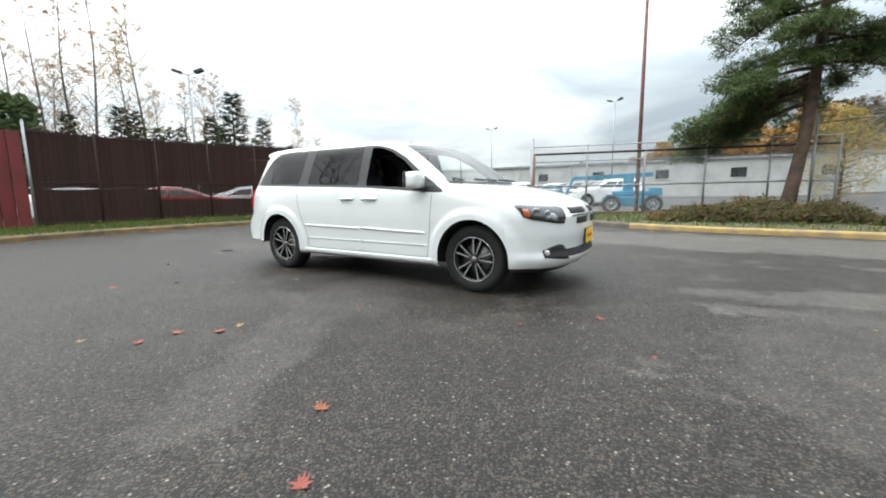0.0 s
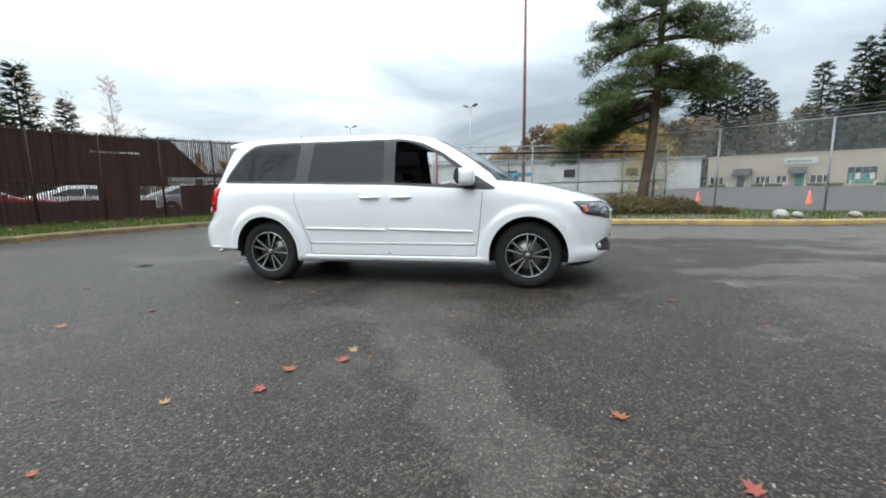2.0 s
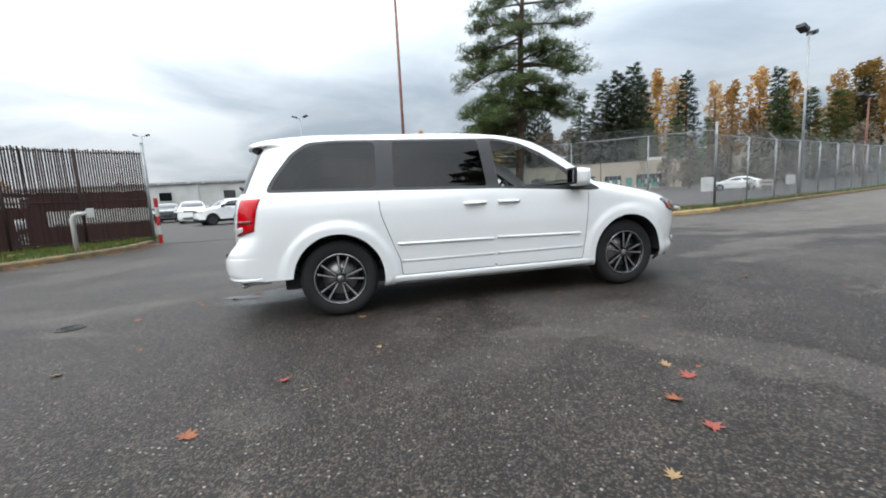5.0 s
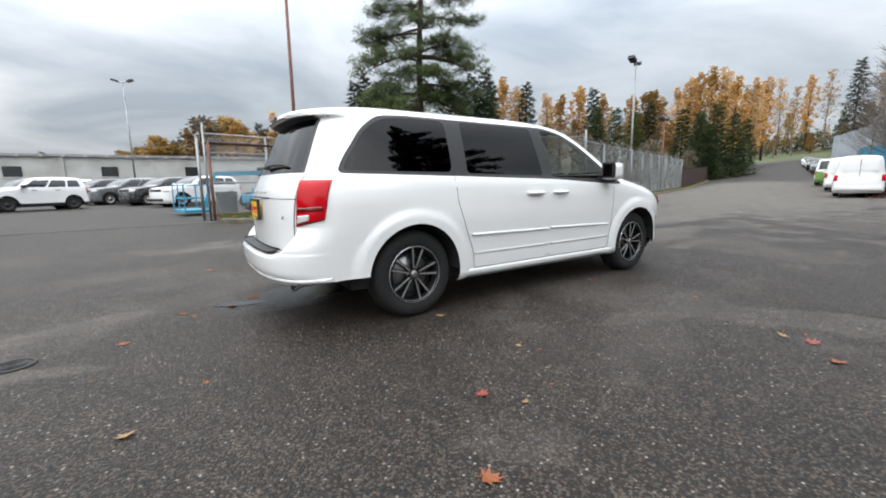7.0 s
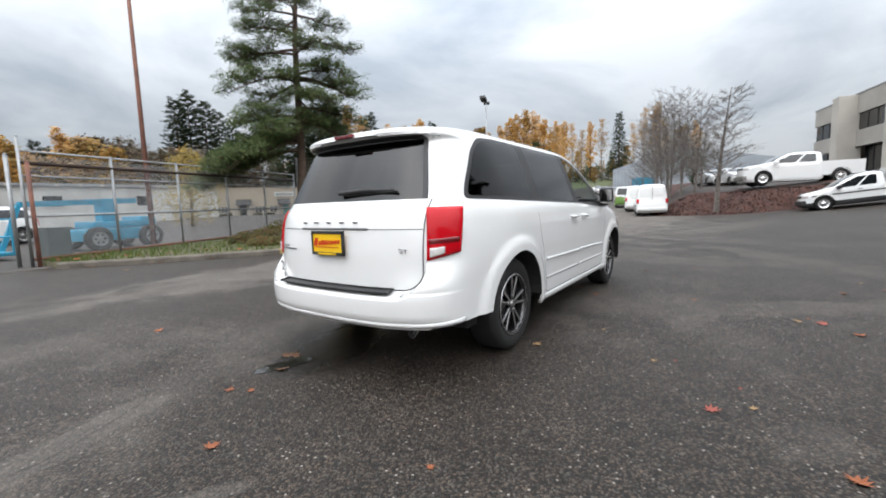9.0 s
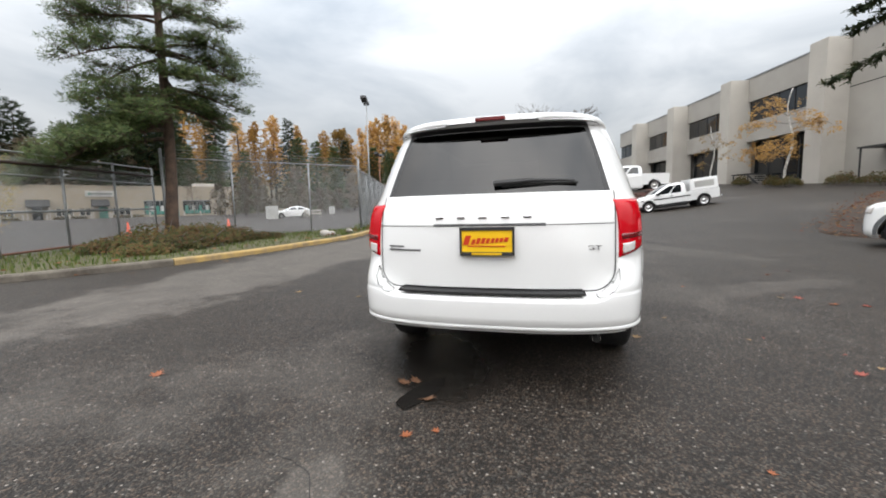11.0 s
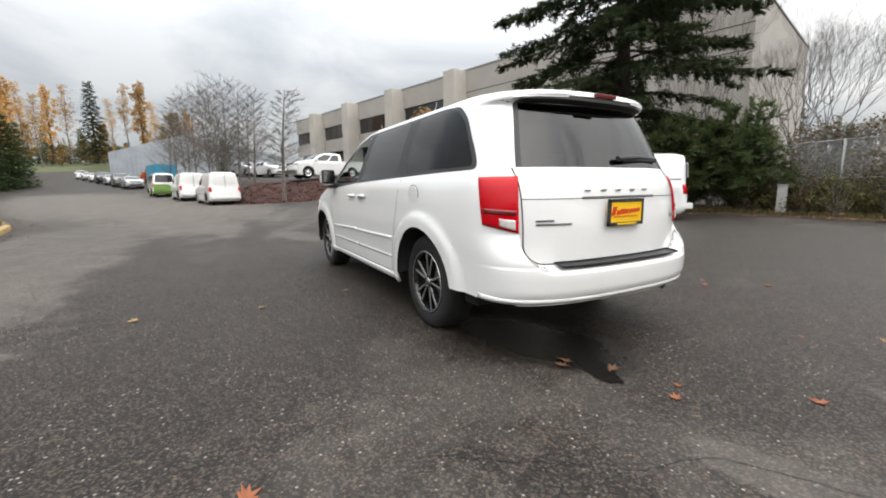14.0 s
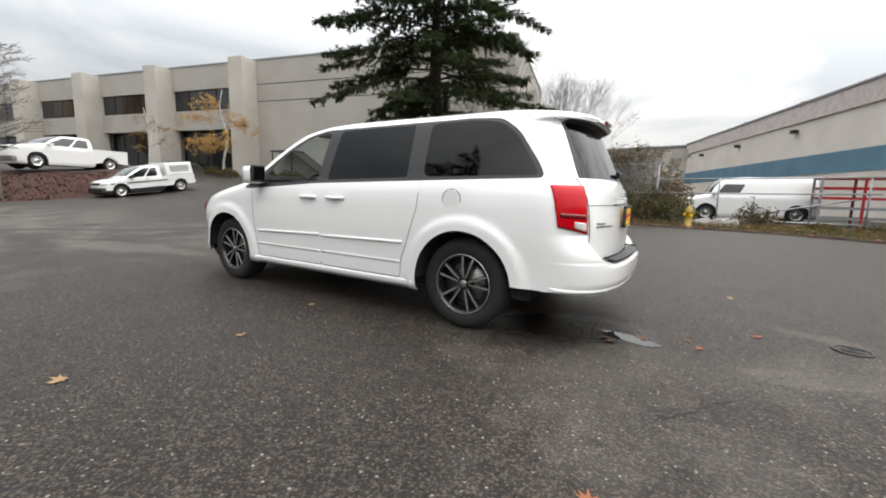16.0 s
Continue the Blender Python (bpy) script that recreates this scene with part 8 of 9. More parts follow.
# bare trees and hedge behind the fir
bare_tree((10.0, -22.5, land(10, -22.5)), 12.0, 0.05, "tall bare many-stemmed tree behind the fir", 160, depth=6, spread=0.26, multi=5, low=0.16, up=0.20)
bare_tree((5.5, -24.5, land(5.5, -24.5)), 9.0, 0.06, "bare shrubby tree behind the hedge", 161, depth=7, spread=0.34, multi=4, low=0.15, up=0.2)
for k, (x, y, w, h) in enumerate(((8.7, -11.6, 3.6, 2.4), (7.8, -10.9, 3.8, 2.7), (6.4, -12.2, 3.8, 3.0), (5.0, -13.5, 3.6, 3.2), (3.7, -14.3, 3.2, 3.4), (8.8, -12.8, 3.8, 3.3), (11.0, -13.2, 3.8, 3.0))):
    juniper((x, y, land(x, y)), w, h, "spreading feathery green juniper below the fir", M_juniper, 170 + k)
# bare trees on the verge at the back of the lot
bare_tree((-12.2, -10.4, land(-12.2, -10.4)), 13.0, 0.09, "tall bare grey tree at the back of the lot", 181, depth=7, spread=0.40, low=0.25, up=0.15)
bare_tree((-15.6, -6.6, land(-15.6, -6.6)), 11.0, 0.075, "slender bare tree at the back of the lot", 182, depth=7, spread=0.40, low=0.25, up=0.15)
KERB_SOUTH = [(22.0, -16.8), (16.5, -12.4), (11.0, -8.7), (8.9, -7.9), (7.4, -8.6), (5.9, -10.5), (3.4, -12.6), (0.4, -12.9), (-1.5, -12.7), (-3.4, -12.5), (-5.6, -12.0), (-7.4, -10.9), (-11.0, -9.0)]
south_out = [(22.4, -19.0), (18.0, -17.6), (14.0, -17.0), (12.5, -18.0), (10.0, -19.0), (7.5, -19.0), (3.5, -19.0), (0.5, -19.0), (-2.0, -19.0), (-4.0, -19.0), (-6.0, -17.6), (-9.0, -16.0), (-13.0, -14.0)]
ks, so = evenly(KERB_SOUTH, 60), evenly(south_out, 60)
M_bed = mat("leaf_mould", (0.060, 0.038, 0.026), 0.95, vary=0.45, scale=3, fine=24, dark=(0.026, 0.018, 0.012), bump=0.8)
strip("verge_south", None, ks, so, 0.05, 0.2, "brown leaf litter and rough grass below the shrubs", "verge", M_bed)
blades("grass", scatter_between(ks, so, 12000, 0.02, 0.6, 0.05, 1.0, (0.48, 1.0)), "rough straw-coloured grass below the shrubs", "grass", M_straw, 0.17, 0.012)
random.seed(61)
for k in range(15):
    x = 3.2 - 0.40 * k
    y = -14.3 - 1.0 * random.random() + (0.4 if k % 3 == 0 else 0)
    hh = 1.25 + 0.75 * random.random()
    bush((x, y, land(x, y) + 0.03), 1.5, 1.3, hh, "tangled half-bare bush along the fence", (M_olive, M_brush, M_olive)[k % 3], 200 + k, 360, 0.05)
for k, (x, y, h) in enumerate(((-4.7, -14.6, 1.2), (-5.2, -14.9, 0.8), (-6.6, -14.2, 0.35), (-7.8, -13.9, 0.3))):
    bush((x, y, land(x, y) + 0.03), 1.0, 0.8, h, "small ragged bush beside the yard gate", M_bush, 220 + k, 150, 0.05)
for k, (x, y) in enumerate(((2.2, -16.5), (0.2, -16.4), (-1.0, -15.6))):
    bare_tree((x, y, land(x, y)), 3.4, 0.05, "leggy bare shrub along the fence", 230 + k, depth=6, spread=0.3, multi=4, low=0.15, up=0.25, leaves=M_bush, leaf_n=260, leaf_size=0.05)
for k in range(13):
    x = 6.4 - 0.68 * k
    y = -17.4 - 1.2 * random.random()
    bush((x, y, land(x, y)), 2.2, 1.8, 2.3 + 0.9 * random.random(), "tall brown bramble thicket behind the fence", M_brush, 260 + k, 420, 0.085)
chain_link("old galvanised chain-link fence behind the shrubs", [(7.5, -17.0), (1.07, -15.0), (-1.6, -15.2)], 2.35, 3.0, barbed=0, rails=(1.0, 0.5), base=0.03)
# open pipe gate lying along the yard
pg = thing("pipe_gate", "bent galvanised pipe gate before the yard", "gate")
for a, b in (((-3.7, -15.2, 0.25), (-7.9, -15.4, 0.25)), ((-1.6, -15.2, 1.75), (-8.2, -15.4, 1.85)), ((-1.6, -15.2, 1.2), (-8.2, -15.4, 1.3)), ((-4.0, -15.2, 0.3), (-7.6, -15.4, 1.1)), ((-3.7, -15.2, 0.0), (-3.7, -15.2, 1.8)), ((-7.9, -15.4, 0.0), (-7.9, -15.4, 1.85))):
    part("rail", new_tube([a, b], 0.028, 8), M_galv, pg, smooth=True)
# hydrant
hy = thing("fire_hydrant", "small yellow fire hydrant in the grass", "hydrant", m=pose(-2.83, -13.1, 0.05))
bm = bmesh.new()
lathe(bm, [(0.16, 0.0), (0.16, 0.05), (0.11, 0.07), (0.10, 0.45), (0.13, 0.47), (0.13, 0.52), (0.11, 0.60), (0.06, 0.68), (0.03, 0.70), (0.03, 0.75), (0.001, 0.75)], 16, "z")
part("barrel", bm, mat("hydrant_yellow", (0.36, 0.25, 0.04), 0.5, scale=6), hy, smooth=True)
for a in (0, 120, 240):
    c, s = math.cos(radians(a)), math.sin(radians(a))
    part("nozzle", new_tube([(0.08 * c, 0.08 * s, 0.40), (0.17 * c, 0.17 * s, 0.40)], 0.05, 10), M_yellow, hy)
ub = thing("utility_box", "small pale grey utility pedestal beside the shrubs", "utility box", m=pose(2.15, -14.0, land(2.15, -14.0) + 0.10, 0, 0, 15))
part("body", new_box(-0.13, 0.13, -0.11, 0.11, 0, 0.85, 0.02), M_whitewall, ub)
part("lid", new_box(-0.15, 0.15, -0.13, 0.13, 0.85, 0.92, 0.02), M_galv, ub)
# yard behind the fence: box van, truck, stacked racks
yv, ysh = motor_car("work_van", "white work van parked in the yard behind the fence", "van", pose(-5.0, -20.6, 0, 0, 0, 6), M_paint, 2.6, -2.6, 3.4, 0.98, 2.05, 1.15, 1.75, 1.2, -2.5, 1.2, wr=0.37, windows=((0.74, 0.98),), rear_glass=True, glass_top=0.35)
for k in range(3):
    part("side_lettering", new_box(-1.4 + 0.7 * k, -0.85 + 0.7 * k, -0.995, -0.97, 1.35, 1.45), M_grey_badge, yv)
copy_thing(sedan_silver, pose(-1.2, -21.5, 0, 0, 0, 200))
rk = thing("equipment_rack", "stack of red and grey steel racks in the yard", "rack", m=pose(-8.5, -19.0, 0, 0, 0, 4))
for x in (-1.3, 0, 1.3):
    for y in (-0.5, 0.5):
        part("upright", new_box(x - 0.04, x + 0.04, y - 0.04, y + 0.04, 0, 2.0), M_red_paint if x < 1 else M_galv, rk)
for z in (0.35, 0.75, 1.15, 1.55, 1.95):
    for y in (-0.5, 0.5):
        part("beam", new_box(-1.35, 1.35, y - 0.03, y + 0.03, z - 0.05, z + 0.05), M_red_paint if z > 1 else M_galv, rk)
    part("shelf", new_box(-1.3, 1.3, -0.5, 0.5, z - 0.01, z + 0.01), M_galv if z < 1 else M_red_paint, rk)
for k, (x, y) in enumerate(((-3.6, -13.9), (-3.2, -14.3), (-4.2, -14.2), (-3.9, -14.6))):
    r = thing("rubble", "heap of broken pale rubble beside the hydrant", "rubble", "rubble beside the hydrant", m=pose(x, y, 0.05, 10 * k, 20 - 9 * k, 40 * k))
    part("lump", new_box(-0.3, 0.3, -0.2, 0.2, -0.1, 0.22, 0.06), M_concrete, r)

# ---- far trees and hills ----
def polar(az, d, x0=-3.0, y0=0.0):
    return x0 + d * math.cos(radians(az)), y0 + d * math.sin(radians(az))


def hill(name, az0, az1, d0, d1, h, label, material, wob=0.15):
    bm = bmesh.new()
    rows = []
    for a in np.linspace(az0, az1, 60):
        row = []
        for k, t in enumerate(np.linspace(0, 1, 8)):
            x, y = polar(a, d0 + (d1 - d0) * t)
            edge = min(1, 6 * min((a - az0), (az1 - a)) / (az1 - az0) + 0.02)
            row.append(bm.verts.new((x, y, land(x, y) - 0.4 + h * edge * t * t * (3 - 2 * t) * (1 + wob * noise.noise((a * 0.2, t, 1))))))
        rows.append(row)
    for a, b in zip(rows, rows[1:]):
        for k in range(7):
            bm.faces.new((a[k], a[k + 1], b[k + 1], b[k]))
    bmesh.ops.recalc_face_normals(bm, faces=bm.faces)
    return tagged(part(name, bm, material, smooth=True), label, "hill", kind="structure")


M_meadow = mat("meadow", (0.075, 0.085, 0.032), 0.9, vary=0.2, scale=0.05, fine=2, dark=(0.075, 0.09, 0.03), bump=0.3)
M_belt = leafy("far_wood_leaves", [(0.030, 0.042, 0.018), (0.055, 0.060, 0.024), (0.10, 0.070, 0.032), (0.045, 0.050, 0.026)])
M_woodfloor = mat("wood_floor", (0.08, 0.062, 0.032), 0.95, vary=0.25, scale=0.08, fine=2, dark=(0.05, 0.045, 0.024), bump=0.3)
hill("meadow_hill", -2, 22, 165, 330, 5, "green meadow slope at the end of the road", M_meadow)
hill("wooded_hill", 20, 76, 88, 240, 16, "wooded slope behind the street", M_woodfloor)
hill("far_hill", 74, 122, 130, 420, 16, "low wooded ridge behind the warehouse", M_woodfloor)

protos = [
    leafy_tree((0, 0, -50), 20, 6.6, "tall orange autumn tree on the wooded slope", M_autumn, 301, 760, 0.36, low=0.16),
    leafy_tree((0, 0, -50), 22, 5.2, "tall slim golden autumn tree on the wooded slope", M_autumn, 302, 660, 0.36, low=0.2),
    leafy_tree((0, 0, -50), 17, 9.0, "broad russet tree on the wooded slope", M_russet, 303, 760, 0.38, low=0.12),
    far_conifer((0, 0, -50), 19, 7.0, "dark green conifer on the wooded slope", M_far_fir, 304, 15, 1.0),
    far_conifer((0, 0, -50), 14, 6.2, "green conifer on the wooded slope", M_fir_green, 305, 14, 0.9),
    slim_tree((0, 0, -50), 19, 0.17, "thin autumn tree with sparse leaves", 306, branches=60, leaves=M_autumn, leaf_n=420, leaf_size=0.2, low=0.3),
    leafy_tree((0, 0, -50), 13, 7.5, "dun half-bare tree on the wooded slope", M_dun, 307, 520, 0.34, low=0.1, bark=M_grey_bark),
    slim_tree((0, 0, -50), 15, 0.16, "grey leafless tree on the wooded slope", 308, branches=44, reach=0.26, leaves=M_dun, leaf_n=300, leaf_size=0.13, low=0.15),
]


random.seed(5)


def plant(k, az, d, s, lift=0.0, sx=1.0):
    x, y = polar(az, d)
    m = pose(x, y, land(x, y) + lift, 0, 0, random.uniform(0, 360)) @ Matrix.Diagonal((s * sx, s * sx, s, 1))
    c = copy_thing(protos[k], m)
    c.scale = (s * sx, s * sx, s)
    c.location, c.rotation_euler = (x, y, land(x, y) + lift), (0, 0, random.uniform(0, 6.28))


def rise_to(k, az, d, top, sx=1.0, slope=14.0):
    """Plants a tree by its bearing and distance so that its tip stands at a height."""
    x, y = polar(az, d, -2.4, -4.4)
    foot = land(x, y) + max(0.0, (d - 92) / 152 * slope * min(max((az - 20) / 10, 0), 1)) - 0.2
    h = (20, 22, 17, 19, 14, 19, 13, 15)[k]
    s = (top - foot) / h
    c = copy_thing(protos[k], pose(x, y, foot, 0, 0, random.uniform(0, 360)))
    c.location, c.rotation_euler, c.scale = (x, y, foot), (0, 0, random.uniform(0, 6.28)), (s * sx, s * sx, s)


# golden trees behind the street
for k, az, d, top in ((0, 48.7, 122, 29.1), (1, 46.5, 129, 28.3), (1, 42.9, 136, 27.3), (0, 41.2, 127, 24.6), (1, 38.9, 134, 28.4), (0, 36.1, 125, 23.9), (1, 32.8, 132, 24.1), (2, 30.9, 123, 24.0), (1, 29.6, 130, 22.8), (0, 27.8, 137, 26.0), (1, 26.6, 128, 26.3), (1, 25.7, 135, 28.7), (0, 24.5, 126, 27.7), (1, 23.2, 133, 28.9), (0, 22.2, 124, 24.4), (1, 21.0, 131, 23.5)):
    rise_to(k, az, d, top, 1.15)
# dark conifers among and before them
for k, az, d, top in ((3, 45.6, 118, 27.2), (3, 37.3, 120, 25.2), (4, 36.9, 92, 15.9), (4, 34.6, 96, 15.9), (4, 32.5, 90, 14.1), (3, 30.8, 98, 16.6), (4, 27.3, 92, 14.3), (4, 25.6, 90, 13.1), (4, 49.3, 90, 13.2), (4, 46.5, 88, 13.2), (4, 43.2, 94, 13.2)):
    rise_to(k, az, d, top, 1.1)
# tall firs over the shops
for az, d, top in ((57.3, 97, 20.9), (55.9, 101, 18.4), (54.6, 99, 23.7), (53.6, 105, 22.4), (52.9, 98, 25.1), (51.8, 103, 23.4), (51.1, 99, 26.3), (50.3, 105, 24.8)):
    rise_to(3, az, d, top, 1.1)
# a dark clump behind the pine
for az, d, top in ((68.3, 112, 26.8), (67.0, 115, 29.2), (65.4, 113, 27.0), (64.0, 117, 26.0), (62.6, 113, 22.8), (61.7, 119, 21.0)):
    rise_to(3, az, d, top, 1.15)
# green conifers at the end of the road fence
for az, d, top in ((25.6, 74, 10.8), (24.0, 77, 12.4), (22.3, 79, 11.0), (21.2, 84, 10.6), (24.6, 72, 9.0)):
    rise_to(4, az, d, top, 1.15)
# dun, half-bare woods on the slope, and more gold behind the golden row
for i in range(34):
    az = 49 + 27 * (i + random.random()) / 34
    rise_to((6, 7, 6, 7, 5)[i % 5], az, random.uniform(96, 128), random.uniform(11.0, 17.5), 1.25)
for i in range(16):
    az = 27 + 21 * (i + random.random()) / 16
    rise_to((0, 1, 7, 2)[i % 4], az, random.uniform(132, 150), random.uniform(15.0, 20.0), 1.2)
for i in range(26):
    az = 24 + 26 * (i + random.random()) / 26
    rise_to((6, 7, 6)[i % 3], az, random.uniform(66, 90), random.uniform(4.0, 8.0), 1.1)
# scattered trees at the end of the road
for az, d, k, s in ((16.8, 170, 5, 1.25), (15.6, 190, 5, 1.2), (14.6, 200, 1, 1.1), (13.2, 215, 5, 1.4), (11.2, 210, 3, 1.5), (8.4, 215, 5, 1.5), (7.0, 205, 1, 1.3), (6.0, 190, 5, 1.2), (17.8, 150, 1, 1.0), (18.6, 140, 0, 1.05), (4.2, 180, 2, 1.1), (2.8, 190, 0, 1.0), (9.6, 250, 5, 1.4), (12.2, 260, 4, 1.0), (15.0, 260, 4, 1.1), (5.0, 260, 4, 1.2), (16.2, 240, 2, 0.9), (10.4, 240, 2, 0.9)):
    plant(k, az, d, s, 4.5 if d > 195 else 1.5)
# behind the warehouse: russet trees, then a low dark line
for i in range(60):
    az = 70 + 24 * (i + random.random()) / 60
    tip = float(np.interp(az, (70, 74, 78.5, 80.5, 82.5, 86, 89, 91, 94), (16.5, 17.5, 17.5, 15.0, 16.8, 15.4, 12.6, 11.8, 8.5)))
    kind = (2, 2, 0, 2, 6, 2)[i % 6] if az > 76 else (7, 6, 2, 7)[i % 4]
    rise_to(kind, az, random.uniform(104, 134), tip * random.uniform(0.76, 1.10), 1.4, 0.0)
for az, d, s in ((79.5, 112, 0.85), (78.6, 115, 0.80), (86.4, 118, 0.6)):
    plant(3, az, d, s, 0.0, 1.1)
for i in range(20):
    az = 94 + 24 * (i + random.random()) / 20
    plant(random.choice((3, 4, 4, 6)), az, random.uniform(115, 145), random.uniform(0.36, 0.52), 0.0, 1.5)
# a belt of far woods along the horizon, past all counting
random.seed(44)
belt = bmesh.new()
for k in range(1500):
    az = random.uniform(0.0, 24.0)
    d = random.uniform(235, 300)
    x, y = polar(az, d)
    top = 7.5 + 3.0 * noise.noise((az * 0.9, 3.0, 0.0)) + 1.5 * noise.noise((az * 4.0, 7.0, 0.0))
    clump(belt, (x, y, land(x, y) + 2.5 + top * random.random() ** 0.8), 1.7, 3, 1.1)
tagged(part("far_woods", belt, M_belt), "dark brown and green woods along the horizon", "woods", kind="stuff")
# low woods and scrub closing the end of the road
for i in range(24):
    az = 3.5 + 15.5 * (i + random.random()) / 24
    d = random.uniform(185, 300)
    plant(random.choice((2, 2, 4, 5, 5, 0)), az, d, random.uniform(0.28, 0.55) * d / 220, 1.0 + (d - 165) / 165 * 4.5, 1.15)
# west: thin bare trees and small conifers behind the slatted fence
random.seed(9)
slim = [slim_tree((0, 0, -50), 16, 0.13, "tall thin tree with sparse autumn leaves", 400 + k, branches=60, reach=0.17, leaves=(M_sere, M_yellowgreen, M_autumn, M_sere)[k], leaf_n=(900, 900, 1100, 1000)[k], leaf_size=0.07, low=0.22, twigs=7, bark=M_twig) for k in range(4)]
for i, (az, d, k, s) in enumerate(((170, 60, 0, 0.95), (167.2, 58, 0, 0.9), (165, 62, 3, 1.05), (162.6, 60, 0, 1.1), (160.6, 58, 3, 1.12), (158.2, 62, 1, 0.95), (157, 60, 2, 1.1), (155.5, 64, 2, 0.8), (152.6, 60, 0, 0.85), (151.0, 66, 3, 0.9), (149.6, 64, 2, 0.92), (147.0, 66, 0, 0.85), (144.0, 68, 0, 0.72), (140.6, 70, 3, 0.85), (163.8, 70, 1, 0.85), (168.8, 72, 2, 0.9), (138.0, 74, 1, 0.55))):
    x, y = polar(az, d, 3.5, -4.7)
    c = copy_thing(slim[k], pose(x, y, 0, 0, 0, 67 * i))
    s *= 1.34 if az > 156 else 1.14
    c.scale = (s, s, s)
for i, (az, d, s) in enumerate(((163, 50, 0.50), (160, 48, 0.42), (157.5, 52, 0.55), (155.6, 50, 0.62), (153.2, 54, 0.5), (149.2, 50, 0.66), (147.8, 52, 0.72), (146.2, 50, 0.5), (144.6, 54, 0.58), (142.8, 54, 0.52), (141.4, 56, 0.42), (165.5, 46, 0.4), (168, 44, 0.45), (139.6, 60, 0.4), (158.8, 54, 0.6), (161.6, 56, 0.52), (154.4, 48, 0.44), (151.4, 52, 0.55), (150.2, 56, 0.6), (145.4, 50, 0.56))):
    x, y = polar(az, d, 3.5, -4.7)
    c = copy_thing(protos[4 if i % 2 else 3], pose(x, y, 0, 0, 0, 50 * i))
    c.scale = (s * 1.15, s * 1.15, s * 0.88)
for i in range(12):
    x, y = polar(126 + 16 * i / 12, 95, 3.5, -4.7)
    c = copy_thing(protos[(2, 4, 0)[i % 3]], pose(x, y, 0, 0, 0, 36 * i))
    c.scale = (0.5, 0.5, 0.42)
protos += slim
leafy_tree((*polar(168.5, 30, 3.5, -4.7), 0), 5.9, 6, "dark bushy evergreen behind the red gate", M_fir, 330, 1400, 0.22, low=0.05)
leafy_tree((12.2, 35.5, land(12.2, 35.5)), 6.4, 5.6, "low yellow-leaved tree behind the street fence", M_yellowgreen, 331, 2600, 0.085, low=0.08)
# right: woods behind the yard
for i in range(14):
    az = -62 - 26 * (i + random.random()) / 14
    x, y = polar(az, random.uniform(60, 85), -3, 3)
    c = copy_thing(protos[(6, 7, 4, 7)[i % 4]], pose(x, y, land(x, y), 0, 0, 25 * i))
    s = random.uniform(0.35, 0.55)
    c.scale = (s * 1.2, s * 1.2, s)
for ob in protos:
    for o in (*ob.children_recursive, ob):
        bpy.data.objects.remove(o)
for k, (x, y, s) in enumerate(((66, 9.6, 4.0), (71, 10.5, 3.4))):
    bush((x, y, land(x, y)), s, s * 0.8, s * 0.55, "bright red autumn shrub beside the road", M_redbush, 350 + k, 600, 0.12)

# ivy and brambles round the pine
for k, (x, y, w, h) in enumerate(((2.9, 9.4, 1.3, 0.32), (3.9, 9.7, 2.0, 0.55), (5.2, 10.0, 2.4, 0.75), (6.5, 10.2, 2.0, 0.62), (5.0, 11.3, 2.6, 0.85), (6.7, 11.5, 2.2, 0.7), (3.5, 11.0, 2.0, 0.5), (7.7, 9.7, 1.1, 0.25))):
    bush((x, y, land(x, y) + 0.1), w, w * 0.9, h, "low ivy and bramble thicket on the verge", M_bush, 360 + k, 620, 0.06)
for x, y, s in ((8.55, 7.8, 0.22), (8.95, 7.75, 0.13), (10.3, 7.75, 0.15)):
    r = thing("boulder", "pale grey boulder on the verge", "boulder", "boulders on the verge", m=pose(x, y, 0.2, 10, 20, 40 * x))
    bm = bmesh.new()
    bmesh.ops.create_icosphere(bm, subdivisions=2, radius=s)
    for v in bm.verts:
        v.co *= 1 + 0.25 * noise.noise(v.co * 4 + Vector((x, y, 0)))
        v.co.z *= 0.7
    part("stone", bm, M_concrete, r, smooth=True)
for x, y in ((15.4, 18.4), (11.3, 20.9)):
    c = thing("traffic_cone", "orange traffic cone on the street", "traffic cone", m=pose(x, y, land(x, y)))
    bm = bmesh.new()
    lathe(bm, [(0.15, 0.02), (0.13, 0.05), (0.03, 0.7), (0.001, 0.7)], 16, "z")
    part("cone", bm, mat("cone_orange", (0.7, 0.10, 0.04), 0.5), c, smooth=True)
    part("foot", new_box(-0.18, 0.18, -0.18, 0.18, 0, 0.03, 0.008), M_plastic, c)

# ---- boom lift behind the gate ----
bl = thing("boom_lift", "sky-blue boom lift stowed behind the gate fence", "boom lift", m=pose(0.9, 16.2, 0, 0, 0, 12))
part("chassis", new_box(-1.2, 1.2, -0.8, 0.8, 0.32, 0.72, 0.06), M_blue, bl)
part("turret", new_box(-0.8, 0.9, -0.62, 0.62, 0.74, 0.98, 0.08), M_blue, bl)
part("counterweight", new_box(0.7, 1.25, -0.6, 0.6, 0.75, 1.12, 0.1), M_blue, bl)
part("riser", new_box(-0.35, 0.10, -0.22, 0.22, 0.98, 1.78, 0.05), M_blue, bl)
boom = part("boom", new_tube([(0.9, 0, 1.72), (-2.55, -0.3, 1.58)], [0.14, 0.12], 4), M_blue, bl)
part("jib", new_tube([(-2.55, -0.3, 1.58), (-3.1, -0.4, 0.2)], 0.08, 4), M_blue, bl)
basket = part("basket", new_box(-3.95, -3.1, -1.2, 0.4, 0.12, 0.22, 0.02), M_blue, bl, "blue railed basket")
